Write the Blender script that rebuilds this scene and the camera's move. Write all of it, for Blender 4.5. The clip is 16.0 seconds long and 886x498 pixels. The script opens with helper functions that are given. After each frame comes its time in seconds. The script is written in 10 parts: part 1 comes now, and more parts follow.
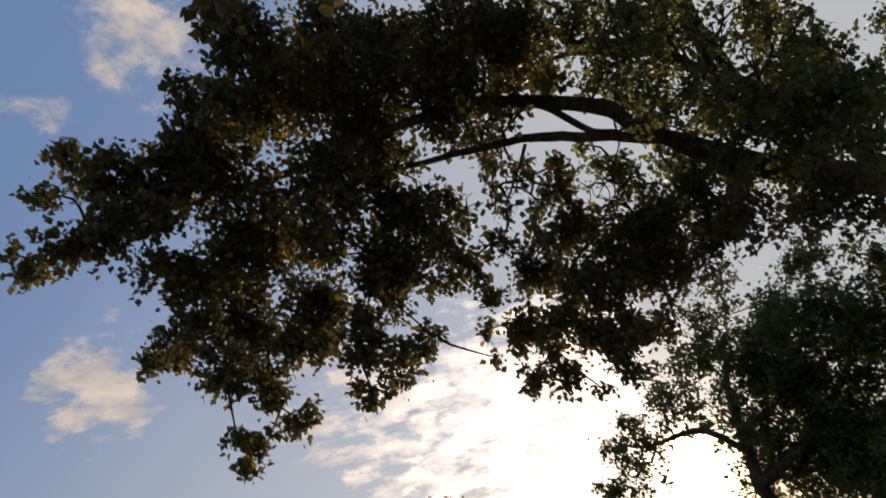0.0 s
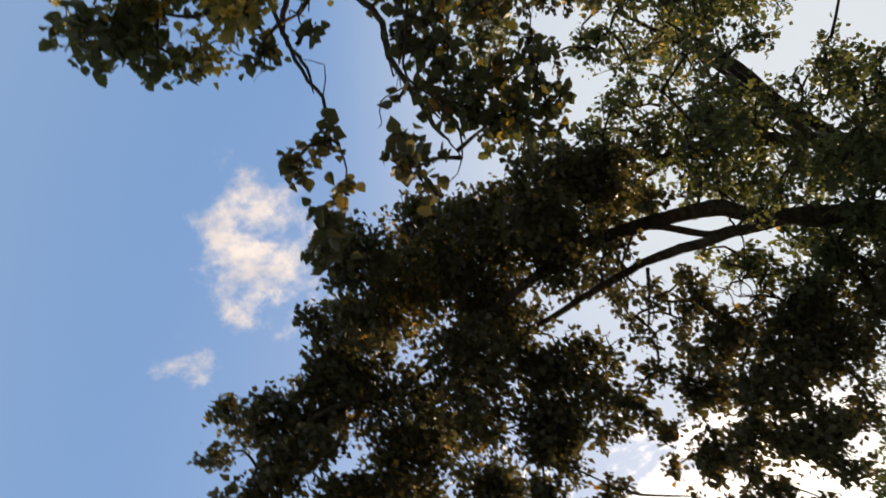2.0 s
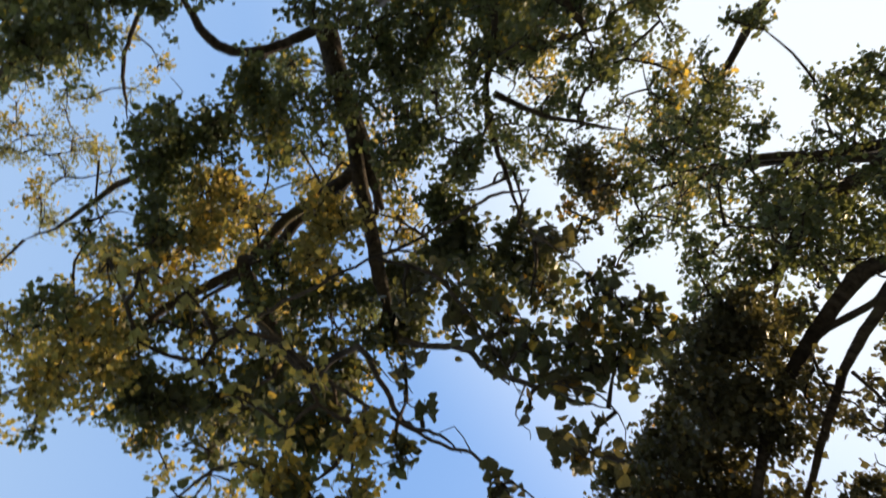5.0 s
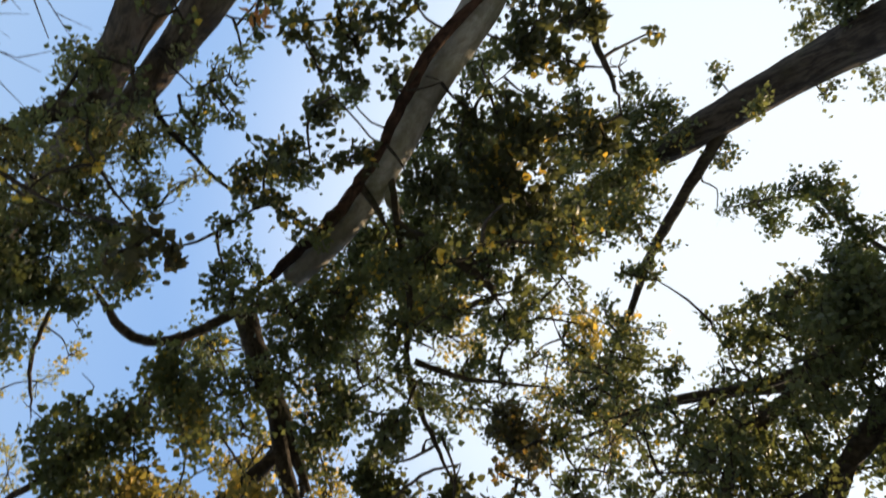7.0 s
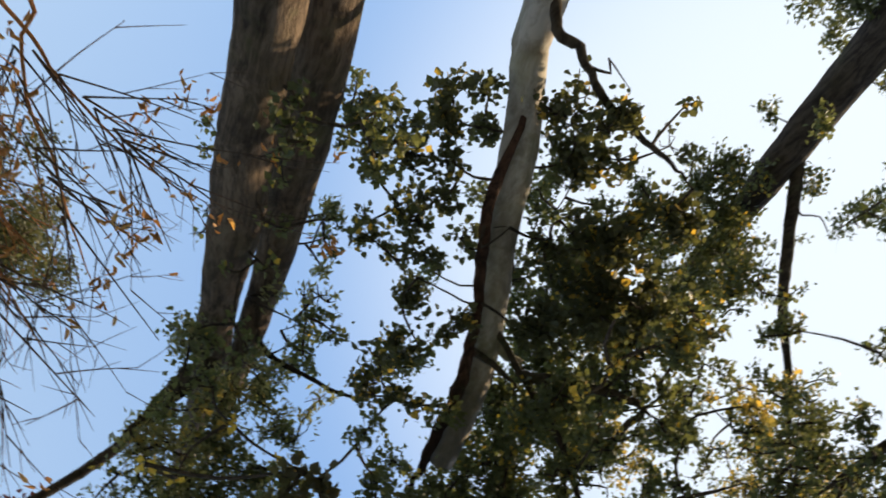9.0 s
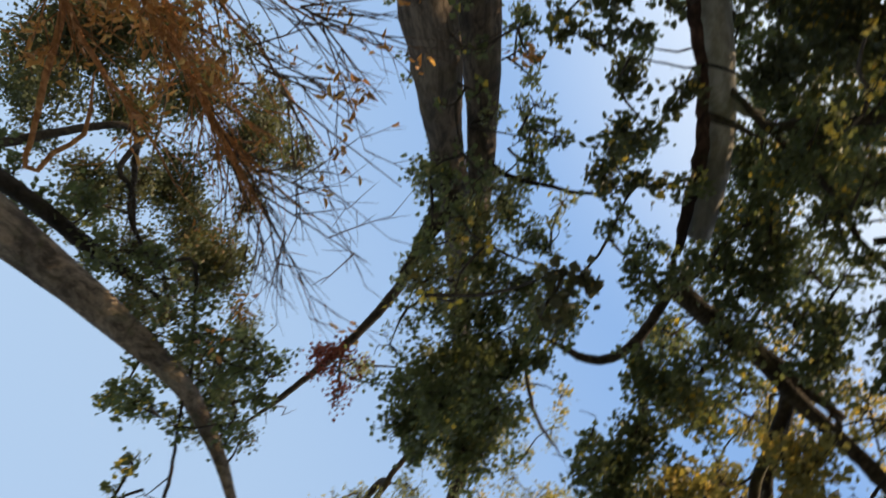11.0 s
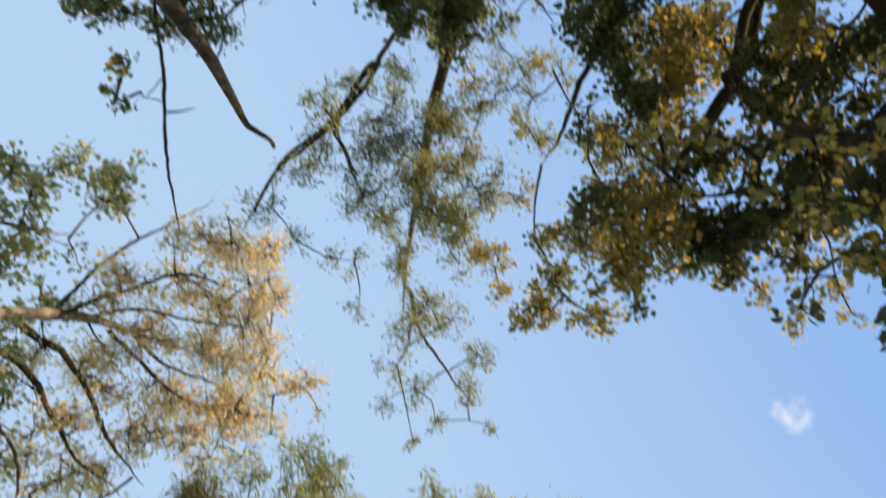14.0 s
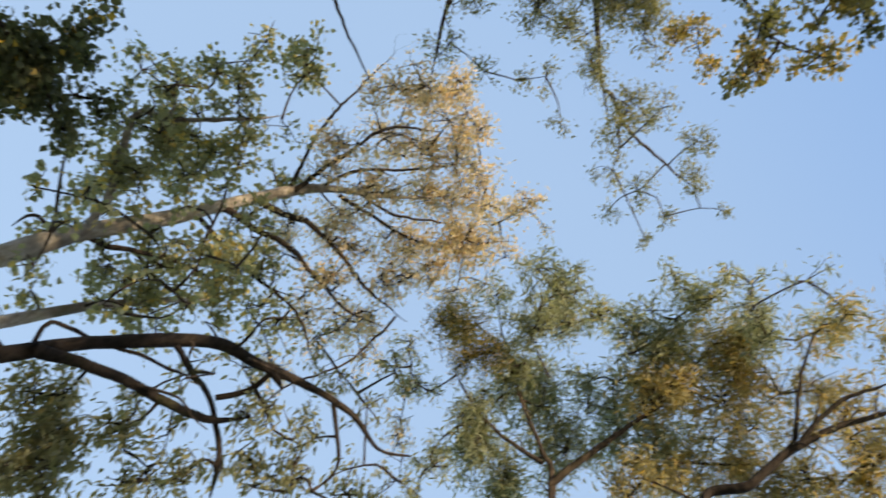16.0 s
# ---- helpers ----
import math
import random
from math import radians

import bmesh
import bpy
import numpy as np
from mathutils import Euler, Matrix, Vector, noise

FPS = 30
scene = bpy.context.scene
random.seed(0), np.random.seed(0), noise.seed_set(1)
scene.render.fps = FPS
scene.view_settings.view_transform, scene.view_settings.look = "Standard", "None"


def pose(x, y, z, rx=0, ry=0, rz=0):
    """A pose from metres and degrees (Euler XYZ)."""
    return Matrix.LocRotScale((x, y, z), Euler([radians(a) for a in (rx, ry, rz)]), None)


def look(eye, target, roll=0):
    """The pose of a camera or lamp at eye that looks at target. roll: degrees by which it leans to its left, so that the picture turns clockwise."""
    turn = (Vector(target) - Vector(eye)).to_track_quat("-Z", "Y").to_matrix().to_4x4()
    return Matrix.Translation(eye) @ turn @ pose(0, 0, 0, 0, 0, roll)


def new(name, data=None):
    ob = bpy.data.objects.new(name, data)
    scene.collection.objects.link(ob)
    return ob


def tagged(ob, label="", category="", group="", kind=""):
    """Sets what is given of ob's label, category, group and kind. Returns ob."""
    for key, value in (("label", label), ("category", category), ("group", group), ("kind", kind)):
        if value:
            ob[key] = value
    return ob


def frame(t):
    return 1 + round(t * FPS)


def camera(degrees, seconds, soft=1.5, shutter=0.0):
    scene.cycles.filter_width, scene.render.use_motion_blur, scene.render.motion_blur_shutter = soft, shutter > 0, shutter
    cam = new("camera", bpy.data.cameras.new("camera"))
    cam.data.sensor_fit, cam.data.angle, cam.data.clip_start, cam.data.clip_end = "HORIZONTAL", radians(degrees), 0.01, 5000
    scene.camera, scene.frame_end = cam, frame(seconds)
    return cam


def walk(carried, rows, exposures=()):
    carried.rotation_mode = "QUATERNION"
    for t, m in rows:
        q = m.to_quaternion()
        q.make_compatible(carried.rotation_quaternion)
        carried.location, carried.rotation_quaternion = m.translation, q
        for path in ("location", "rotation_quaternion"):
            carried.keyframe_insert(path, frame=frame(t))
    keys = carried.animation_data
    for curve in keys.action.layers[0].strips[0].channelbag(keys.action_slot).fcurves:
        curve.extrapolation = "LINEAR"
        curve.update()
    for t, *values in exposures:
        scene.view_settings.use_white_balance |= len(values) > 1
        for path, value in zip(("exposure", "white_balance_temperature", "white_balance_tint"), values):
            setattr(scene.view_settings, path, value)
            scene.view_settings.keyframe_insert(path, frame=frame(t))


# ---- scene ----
# ---- camera: one hand-held turn on the spot, from the low sun up past the zenith ----
cam = camera(61.4, 16.0, soft=1.7, shutter=0.5)
EYE = (0.0, 0.0, 1.6)
PATH = [
    (0.0, -0.000, 0.000, 1.600, 115.28, 12.42, 5.80),
    (0.5, -0.008, -0.009, 1.613, 117.79, 12.85, 7.82),
    (1.0, -0.011, -0.021, 1.624, 120.63, 14.83, 10.90),
    (1.5, -0.014, -0.037, 1.654, 126.86, 18.83, 17.95),
    (2.0, -0.013, -0.055, 1.682, 132.65, 21.29, 24.03),
    (2.5, 0.001, -0.072, 1.698, 137.53, 23.49, 28.70),
    (3.0, 0.023, -0.077, 1.709, 143.26, 26.93, 35.83),
    (3.2, 0.033, -0.086, 1.719, 146.70, 28.76, 39.78),
    (5.3, 0.134, -0.207, 1.711, 177.90, 31.51, 68.45),
    (5.5, 0.153, -0.218, 1.712, -179.60, 32.47, 68.90),
    (6.0, 0.197, -0.232, 1.714, -172.24, 35.05, 71.33),
    (6.5, 0.208, -0.244, 1.700, -167.37, 35.89, 72.42),
    (7.0, 0.227, -0.267, 1.691, -162.91, 36.29, 73.63),
    (7.5, 0.270, -0.287, 1.679, -155.30, 34.84, 80.08),
    (8.0, 0.292, -0.309, 1.673, -148.14, 31.29, 86.95),
    (8.2, 0.290, -0.322, 1.676, -146.44, 29.03, 88.36),
    (10.3, 0.369, -0.245, 1.577, -151.12, 4.69, 92.05),
    (10.5, 0.349, -0.262, 1.587, -153.41, 2.39, 92.56),
    (11.0, 0.299, -0.280, 1.603, -158.02, -2.98, 95.68),
    (11.5, 0.254, -0.310, 1.615, -163.24, -7.74, 100.10),
    (12.0, 0.229, -0.333, 1.615, -166.47, -9.16, 101.61),
    (12.5, 0.201, -0.341, 1.626, -169.66, -7.98, 102.35),
    (13.0, 0.158, -0.350, 1.636, -173.37, -5.99, 101.95),
    (13.5, 0.115, -0.366, 1.647, -178.58, -4.96, 102.34),
    (14.0, 0.150, -0.380, 1.654, 170.78, -2.32, 101.98),
    (14.5, 0.141, -0.396, 1.664, 165.31, -0.96, 103.14),
    (15.0, 0.147, -0.425, 1.665, 162.27, -2.88, 106.24),
    (15.5, 0.007, -0.436, 1.609, 157.89, -8.08, 114.38),
    (16.0, -0.052, -0.395, 1.599, 155.37, -13.89, 119.65),
]
# seconds, stops, white balance
EXPOSURE = [(0.0, -0.58, 7300, 14), (1.0, -0.36, 7300, 13), (2.0, 0.08, 7200, 12), (3.0, 0.2, 6900, 11), (5.5, 0.5, 6750, 11), (8.0, 0.46, 6700, 10), (10.5, 0.38, 6700, 10), (13.0, 0.42, 6750, 10), (14.5, 0.47, 6750, 10), (15.0, 0.45, 6750, 10), (16.0, 0.31, 6450, 11)]
walk(cam, [(t, pose(*row)) for t, *row in PATH], EXPOSURE)

# ---- sky, haze and clouds; a low warm sun ----
SUN_AZ, SUN_EL = 13.6, 4.3


def heading(az, el):
    a, e = radians(az), radians(el)
    return Vector((math.sin(a) * math.cos(e), math.cos(a) * math.cos(e), math.sin(e)))


class Nodes:
    """Small helper to write node trees in a few lines."""

    def __init__(self, node_tree):
        self.t = node_tree
        self.t.nodes.clear()

    def add(self, kind, links=None, **props):
        n = self.t.nodes.new(kind)
        for k, v in props.items():
            if k == "operation":
                n.operation = v
            elif k == "use_clamp":
                n.use_clamp = v
            elif k == "interpolation_type":
                n.interpolation_type = v
            elif k == "data_type":
                n.data_type = v
            elif k == "blend_type":
                n.blend_type = v
        for k, v in (links or {}).items():
            s = n.inputs[k]
            if isinstance(v, bpy.types.NodeSocket):
                self.t.links.new(v, s)
            else:
                s.default_value = v
        return n

    def math(self, op, a, b=0.0, clamp=False):
        return self.add("ShaderNodeMath", {0: a, 1: b}, operation=op, use_clamp=clamp).outputs[0]

    def vec(self, op, a, b):
        n = self.add("ShaderNodeVectorMath", {0: a, 1: b}, operation=op)
        return n.outputs["Value"] if op == "DOT_PRODUCT" else n.outputs[0]

    def span(self, v, a, b, c=0.0, d=1.0):
        return self.add("ShaderNodeMapRange", {0: v, 1: a, 2: b, 3: c, 4: d}, interpolation_type="SMOOTHSTEP").outputs[0]

    def mix(self, fac, a, b):
        n = self.add("ShaderNodeMix", {0: fac, 6: a, 7: b}, data_type="RGBA")
        return n.outputs[2]

    def noise(self, vec, scale, detail=4.0, rough=0.55):
        return self.add("ShaderNodeTexNoise", {"Vector": vec, "Scale": scale, "Detail": detail, "Roughness": rough}).outputs[0]


world = bpy.data.worlds.new("sky")
scene.world = world
world.use_nodes = True
w = Nodes(world.node_tree)
direction = w.add("ShaderNodeTexCoord").outputs["Generated"]
sky_node = w.add("ShaderNodeTexSky")
sky_node.sky_type = "NISHITA"
sky_node.sun_disc = False
sky_node.sun_elevation, sky_node.sun_rotation = radians(SUN_EL), radians(SUN_AZ)
sky_node.air_density, sky_node.dust_density, sky_node.ozone_density = 1.0, 1.0, 2.0
sky = sky_node.outputs[0]
toward_sun = w.vec("DOT_PRODUCT", direction, tuple(heading(SUN_AZ, SUN_EL)))
# thin evening haze that whitens the sky round the sun
wide = w.math("POWER", w.span(toward_sun, 0.35, 1.0), 2.2)
tight = w.math("POWER", w.span(toward_sun, 0.94, 1.0), 4.5)
disc = w.math("POWER", w.span(toward_sun, 0.9965, 0.9997), 1.5)
height = w.add("ShaderNodeSeparateXYZ", {0: direction}).outputs[2]
# cumulus scraps: noise on a flat cloud deck, thick near a few centres
deck = w.add("ShaderNodeSeparateXYZ", {0: direction})
drop = w.math("ADD", w.math("MAXIMUM", deck.outputs[2], 0.0), 0.22)
flat = w.add("ShaderNodeCombineXYZ", {0: w.math("DIVIDE", deck.outputs[0], drop), 1: w.math("DIVIDE", deck.outputs[1], drop), 2: 0.0}).outputs[0]
billow = w.noise(flat, 6.5, 9.0, 0.66)
cover = None
for az, el, size, gain in ((4, 7, 19, 0.36), (-27.5, 18.4, 6, 0.31), (-21.6, 43.9, 9.0, 0.30), (-32, 36.3, 4.5, 0.20), (-44, 48.5, 2.5, 0.13), (-9, 14, 9, 0.28), (-53.4, 59.3, 2.2, 0.13)):
    near = w.vec("DOT_PRODUCT", direction, tuple(heading(az, el)))
    m = w.math("MULTIPLY", w.span(near, math.cos(radians(size)), 1.0), gain)
    cover = m if cover is None else w.math("MAXIMUM", cover, m)
cloud = w.span(w.math("ADD", billow, cover), 0.67, 0.86)
glow = w.math("ADD", w.math("MULTIPLY", wide, 0.32), w.math("ADD", w.math("MULTIPLY", tight, 1.1), w.math("MULTIPLY", disc, 14.0)))
clear = w.vec("SCALE", sky, (0, 0, 0))
clear.node.inputs["Scale"].default_value = 0.115
pale = w.span(toward_sun, 0.7, -0.3)
tint = w.mix(pale, (0.205, 0.41, 0.825, 1), (0.435, 0.61, 0.865, 1))
tint = w.mix(w.span(height, 0.45, 0.05, 0.0, 0.6), tint, (0.46, 0.62, 0.88, 1))
tint = w.mix(w.math("MULTIPLY", pale, w.span(height, 0.92, 0.5, 0.0, 0.4)), tint, (0.535, 0.72, 0.965, 1))
blue = w.mix(0.75, clear, tint)
haze = w.add("ShaderNodeMix", {0: 1.0, 6: blue, 7: w.vec("SCALE", (1.0, 0.85, 0.60), (0, 0, 0))}, data_type="RGBA", blend_type="ADD")
w.t.links.new(glow, haze.inputs[7].links[0].from_node.inputs["Scale"])
# a bright veil of thin cloud beside the sun
veil = w.span(w.vec("DOT_PRODUCT", direction, tuple(heading(36, 32))), math.cos(radians(41)), math.cos(radians(12)))
veiled = w.mix(w.math("MULTIPLY", veil, 0.85), haze.outputs[2], (0.72, 0.80, 0.88, 1))
lit = w.mix(w.span(w.noise(flat, 9.0, 6.0), 0.35, 0.7), (0.74, 0.70, 0.71, 1), (1.12, 1.00, 0.90, 1))
bright = w.add("ShaderNodeVectorMath", {0: lit, "Scale": w.math("ADD", 0.95, w.math("MULTIPLY", w.span(toward_sun, 0.85, 1.0), 1.5))}, operation="SCALE").outputs[0]
sky_and_cloud = w.mix(w.math("MULTIPLY", cloud, 0.92), veiled, bright)
background = w.add("ShaderNodeBackground", {0: sky_and_cloud, 1: 1.0})
w.add("ShaderNodeOutputWorld", {0: background.outputs[0]})

sun = new("sun", bpy.data.lights.new("sun", "SUN"))
sun.data.energy, sun.data.angle, sun.data.color = 5.0, radians(0.6), (1.0, 0.79, 0.53)
sun.matrix_world = look(heading(SUN_AZ, SUN_EL) * 60, (0, 0, 0))


# ---- materials ----
def leaf_material(name, low, high, odd, share, shine=0.5, through_light=0.5):
    """Leaf with two tones, a share of gold leaves (turned ones and painted sun flecks), and light through the blade."""
    m = bpy.data.materials.new(name)
    m.use_nodes = True
    n = Nodes(m.node_tree)
    own = n.add("ShaderNodeObjectInfo").outputs["Random"]
    rnd = n.math("FRACT", n.math("ADD", n.add("ShaderNodeNewGeometry").outputs["Random Per Island"], own))
    place = n.add("ShaderNodeTexCoord").outputs["Object"]
    patch = n.noise(place, 0.9, 3.0)
    tone = n.mix(n.math("ADD", n.math("MULTIPLY", rnd, 0.6), n.math("MULTIPLY", n.span(patch, 0.35, 0.65), 0.4)), (*low, 1), (*high, 1))
    flecked = n.span(n.math("ADD", n.math("FRACT", n.math("MULTIPLY", rnd, 37.0)), n.math("MULTIPLY", n.span(patch, 0.45, 0.75), 0.25)), 1.13 - share, 1.16 - share)
    tone = n.mix(flecked, tone, (*odd, 1))
    spots = n.span(n.noise(place, 90.0, 2.0), 0.3, 0.75, 0.78, 1.08)
    tone = n.add("ShaderNodeMix", {0: 1.0, 6: tone, 7: spots}, data_type="RGBA", blend_type="MULTIPLY").outputs[2]
    bump = n.add("ShaderNodeBump", {"Height": n.noise(place, 60.0, 2.0), "Strength": 0.25, "Distance": 0.004}).outputs[0]
    face = n.add("ShaderNodeBsdfPrincipled", {"Base Color": tone, "Roughness": shine, "Normal": bump})
    bright = n.add("ShaderNodeMix", {0: 1.0, 6: tone, 7: (1.55, 1.45, 0.75, 1)}, data_type="RGBA", blend_type="MULTIPLY").outputs[2]
    back = n.add("ShaderNodeBsdfTranslucent", {"Color": bright})
    both = n.add("ShaderNodeMixShader", {0: through_light, 1: face.outputs[0], 2: back.outputs[0]})
    n.add("ShaderNodeOutputMaterial", {0: both.outputs[0]})
    return m


def bark_material(name, dark, light, scale=1.0, rough=0.9, relief=0.8, stain=0.7, moss=1.0):
    """Furrowed bark: long ridges up the limb, blotches, lichen."""
    m = bpy.data.materials.new(name)
    m.use_nodes = True
    n = Nodes(m.node_tree)
    place = n.add("ShaderNodeTexCoord").outputs["Object"]
    long = n.add("ShaderNodeMapping", {"Vector": place, "Scale": (9.0 * scale, 9.0 * scale, 1.6 * scale)}).outputs[0]
    warp = n.add("ShaderNodeTexNoise", {"Vector": place, "Scale": 2.2, "Detail": 3.0}).outputs["Color"]
    long = n.add("ShaderNodeMix", {0: 0.16, 6: long, 7: n.vec("MULTIPLY", warp, (9.0, 9.0, 9.0))}, data_type="RGBA").outputs[2]
    ridge = n.noise(long, 2.4, 7.0, 0.7)
    blotch = n.noise(place, 2.3, 4.0)
    fine = n.noise(place, 55.0, 3.0)
    tone = n.mix(n.span(ridge, 0.34, 0.66), (*dark, 1), (*light, 1))
    tone = n.mix(n.span(blotch, 0.45, 0.75, 0.0, 0.55), tone, tuple(0.5 * (a + b) * k for a, b, k in zip(dark, light, (1.0, 1.08, 0.8))) + (1,))
    # random dark patches and a film of moss
    tone = n.mix(n.span(n.noise(place, 1.1, 5.0, 0.6), 0.50, 0.64, 0.0, stain), tone, tuple(0.45 * c for c in dark) + (1,))
    tone = n.mix(n.span(n.noise(place, 1.7, 5.0, 0.7), 0.56, 0.70, 0.0, 0.6 * stain), tone, (0.09 * moss, 0.10 * moss, 0.035 * moss, 1))
    rise = n.math("ADD", ridge, n.math("MULTIPLY", fine, 0.25))
    bump = n.add("ShaderNodeBump", {"Height": rise, "Strength": relief, "Distance": 0.03}).outputs[0]
    face = n.add("ShaderNodeBsdfPrincipled", {"Base Color": tone, "Roughness": rough, "Normal": bump, "Specular IOR Level": 0.2})
    n.add("ShaderNodeOutputMaterial", {0: face.outputs[0]})
    return m


bark = bark_material("bark", (0.034, 0.025, 0.019), (0.105, 0.080, 0.060))
dark_bark = bark_material("dark_bark", (0.018, 0.014, 0.011), (0.055, 0.042, 0.032))
trunk_bark = bark_material("trunk_bark", (0.055, 0.038, 0.026), (0.20, 0.145, 0.10), 1.0, 0.9, 1.0)
# pinkish warmth of the low sun is mixed into this bark
grey_bark = bark_material("grey_bark", (0.085, 0.060, 0.042), (0.34, 0.25, 0.175), 0.9, 0.9, 1.0)
pale_bark = bark_material("pale_bark", (0.27, 0.235, 0.19), (0.50, 0.45, 0.385), 0.6, 0.8, 0.45, 0.65, 1.8)
ash_bark = bark_material("ash_bark", (0.24, 0.20, 0.155), (0.50, 0.45, 0.37), 0.6, 0.8)
red_bark = bark_material("red_bark", (0.030, 0.016, 0.012), (0.11, 0.058, 0.040))
twig_bark = bark_material("twig_bark", (0.070, 0.045, 0.034), (0.17, 0.115, 0.085), 2.0)
# sunset orange is put into this bark; twig_bark is the unlit wood
sunlit_bark = bark_material("sunlit_bark", (0.30, 0.115, 0.04), (0.60, 0.27, 0.10), 2.0)
LEAF = {
    "green": leaf_material("green_leaf", (0.086, 0.104, 0.056), (0.165, 0.182, 0.094), (0.56, 0.40, 0.08), 0.12),
    # darker copy of green_leaf: backlit shade put into the colour
    "shade": leaf_material("shaded_leaf", (0.058, 0.056, 0.032), (0.120, 0.105, 0.055), (0.40, 0.24, 0.07), 0.12, 0.5, 0.45),
    # poplar sprays seen against the sky, darkened towards the shade tone
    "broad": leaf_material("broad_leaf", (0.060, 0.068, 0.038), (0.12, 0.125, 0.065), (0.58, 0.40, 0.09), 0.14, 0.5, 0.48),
    # grey-green made paler, to carry sunlight on the golden tree
    "mid": leaf_material("sunlit_grey_green_leaf", (0.23, 0.255, 0.155), (0.40, 0.41, 0.25), (0.60, 0.48, 0.17), 0.22),
    # gold of the low sun put into the leaf colour
    "gold": leaf_material("sun_gold_leaf", (0.19, 0.18, 0.078), (0.37, 0.305, 0.12), (0.66, 0.47, 0.14), 0.30),
    # lighter leaf for crowns in the sun, the light painted in as colour
    "olive": leaf_material("sunlit_olive_leaf", (0.20, 0.21, 0.12), (0.34, 0.33, 0.185), (0.48, 0.36, 0.14), 0.12),
    "yellow": leaf_material("yellow_leaf", (0.55, 0.38, 0.06), (0.75, 0.55, 0.14), (0.75, 0.60, 0.30), 0.2),
    # for trees against the low sun: their backlit shade is in this colour
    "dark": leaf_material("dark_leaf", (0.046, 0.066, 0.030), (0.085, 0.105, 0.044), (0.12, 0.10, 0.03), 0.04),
    "fine": leaf_material("dull_leaf", (0.08, 0.09, 0.05), (0.14, 0.14, 0.075), (0.22, 0.13, 0.06), 0.15),
    "red": leaf_material("red_leaf", (0.14, 0.030, 0.025), (0.24, 0.065, 0.05), (0.28, 0.10, 0.06), 0.15),
    # tan brightened to hold the direct sun that other crowns block
    "tan": leaf_material("sunlit_tan_leaf", (0.56, 0.49, 0.36), (0.80, 0.68, 0.51), (0.78, 0.58, 0.35), 0.24),
    "willow": leaf_material("willow_leaf", (0.25, 0.285, 0.195), (0.42, 0.44, 0.30), (0.52, 0.40, 0.15), 0.10),
    "wgold": leaf_material("golden_willow_leaf", (0.32, 0.30, 0.165), (0.52, 0.45, 0.245), (0.57, 0.42, 0.15), 0.3),
    # brown dry leaves with the low sun's orange added to their colour
    "dry": leaf_material("dry_leaf", (0.36, 0.15, 0.05), (0.58, 0.29, 0.11), (0.60, 0.36, 0.16), 0.2),
}
# nearest sprays hang against bright sky, so they take the shade-toned colour too
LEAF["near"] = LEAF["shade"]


# ---- mesh helpers ----
rng = np.random.default_rng(11)


def mesh_object(name, verts, faces, material, parent=None, smooth=True):
    """One mesh object from arrays; faces all have the same number of corners."""
    me = bpy.data.meshes.new(name)
    verts, faces = np.asarray(verts, np.float32), np.asarray(faces, np.int32)
    k = faces.shape[1]
    me.vertices.add(len(verts))
    me.vertices.foreach_set("co", verts.ravel())
    me.loops.add(faces.size)
    me.loops.foreach_set("vertex_index", faces.ravel())
    me.polygons.add(len(faces))
    me.polygons.foreach_set("loop_start", np.arange(0, faces.size, k, dtype=np.int32))
    if smooth:
        me.polygons.foreach_set("use_smooth", np.ones(len(faces), bool))
    me.materials.append(material)
    me.update(calc_edges=True)
    me.validate()
    ob = new(name, me)
    ob.parent = parent
    return ob


def curve_points(pts, step):
    """A smooth line through the points (Catmull-Rom), about one sample every step metres; also how far along each lies."""
    p = np.asarray(pts, float)
    p = np.vstack([2 * p[0] - p[1], p, 2 * p[-1] - p[-2]])
    out = []
    for i in range(1, len(p) - 2):
        a, b, c, d = p[i - 1:i + 3]
        n = max(2, int(np.linalg.norm(c - b) / step))
        for s in np.linspace(0, 1, n, endpoint=False):
            out.append(0.5 * (2 * b + (c - a) * s + (2 * a - 5 * b + 4 * c - d) * s * s + (3 * b - a - 3 * c + d) * s ** 3))
    out.append(p[-2])
    out = np.array(out)
    run = np.r_[0, np.cumsum(np.linalg.norm(np.diff(out, axis=0), axis=1))]
    return out, run / max(run[-1], 1e-6)


def tube(line, radii, sides, rough=0.0):
    """A closed tapering tube round a line."""
    n = len(line)
    way = np.gradient(line, axis=0)
    way /= np.linalg.norm(way, axis=1)[:, None] + 1e-9
    ref = np.array([0.31, 0.52, 0.79]) if abs(way[0] @ (0.31, 0.52, 0.79)) < 0.9 else np.array([0.9, -0.3, 0.1])
    side = np.cross(way, ref)
    side /= np.linalg.norm(side, axis=1)[:, None] + 1e-9
    up = np.cross(way, side)
    ang = np.linspace(0, 2 * np.pi, sides, endpoint=False)
    ring = side[:, None] * np.cos(ang)[None, :, None] + up[:, None] * np.sin(ang)[None, :, None]
    wobble = 1 + rough * (rng.standard_normal((n, sides)) * 0.5 + rng.standard_normal((1, sides)))
    v = (line[:, None] + ring * (radii[:, None] * wobble)[..., None]).reshape(-1, 3)
    i, j = np.meshgrid(np.arange(n - 1), np.arange(sides), indexing="ij")
    k = (j + 1) % sides
    f = np.stack([i * sides + j, i * sides + k, (i + 1) * sides + k, (i + 1) * sides + j], -1).reshape(-1, 4)
    last, half = (n - 1) * sides, sides // 2
    caps = [(last + a, last + a + 1, last + sides - 2 - a, last + sides - 1 - a) for a in range(half - 1)]
    return v, np.vstack([f, np.array(caps, int)])


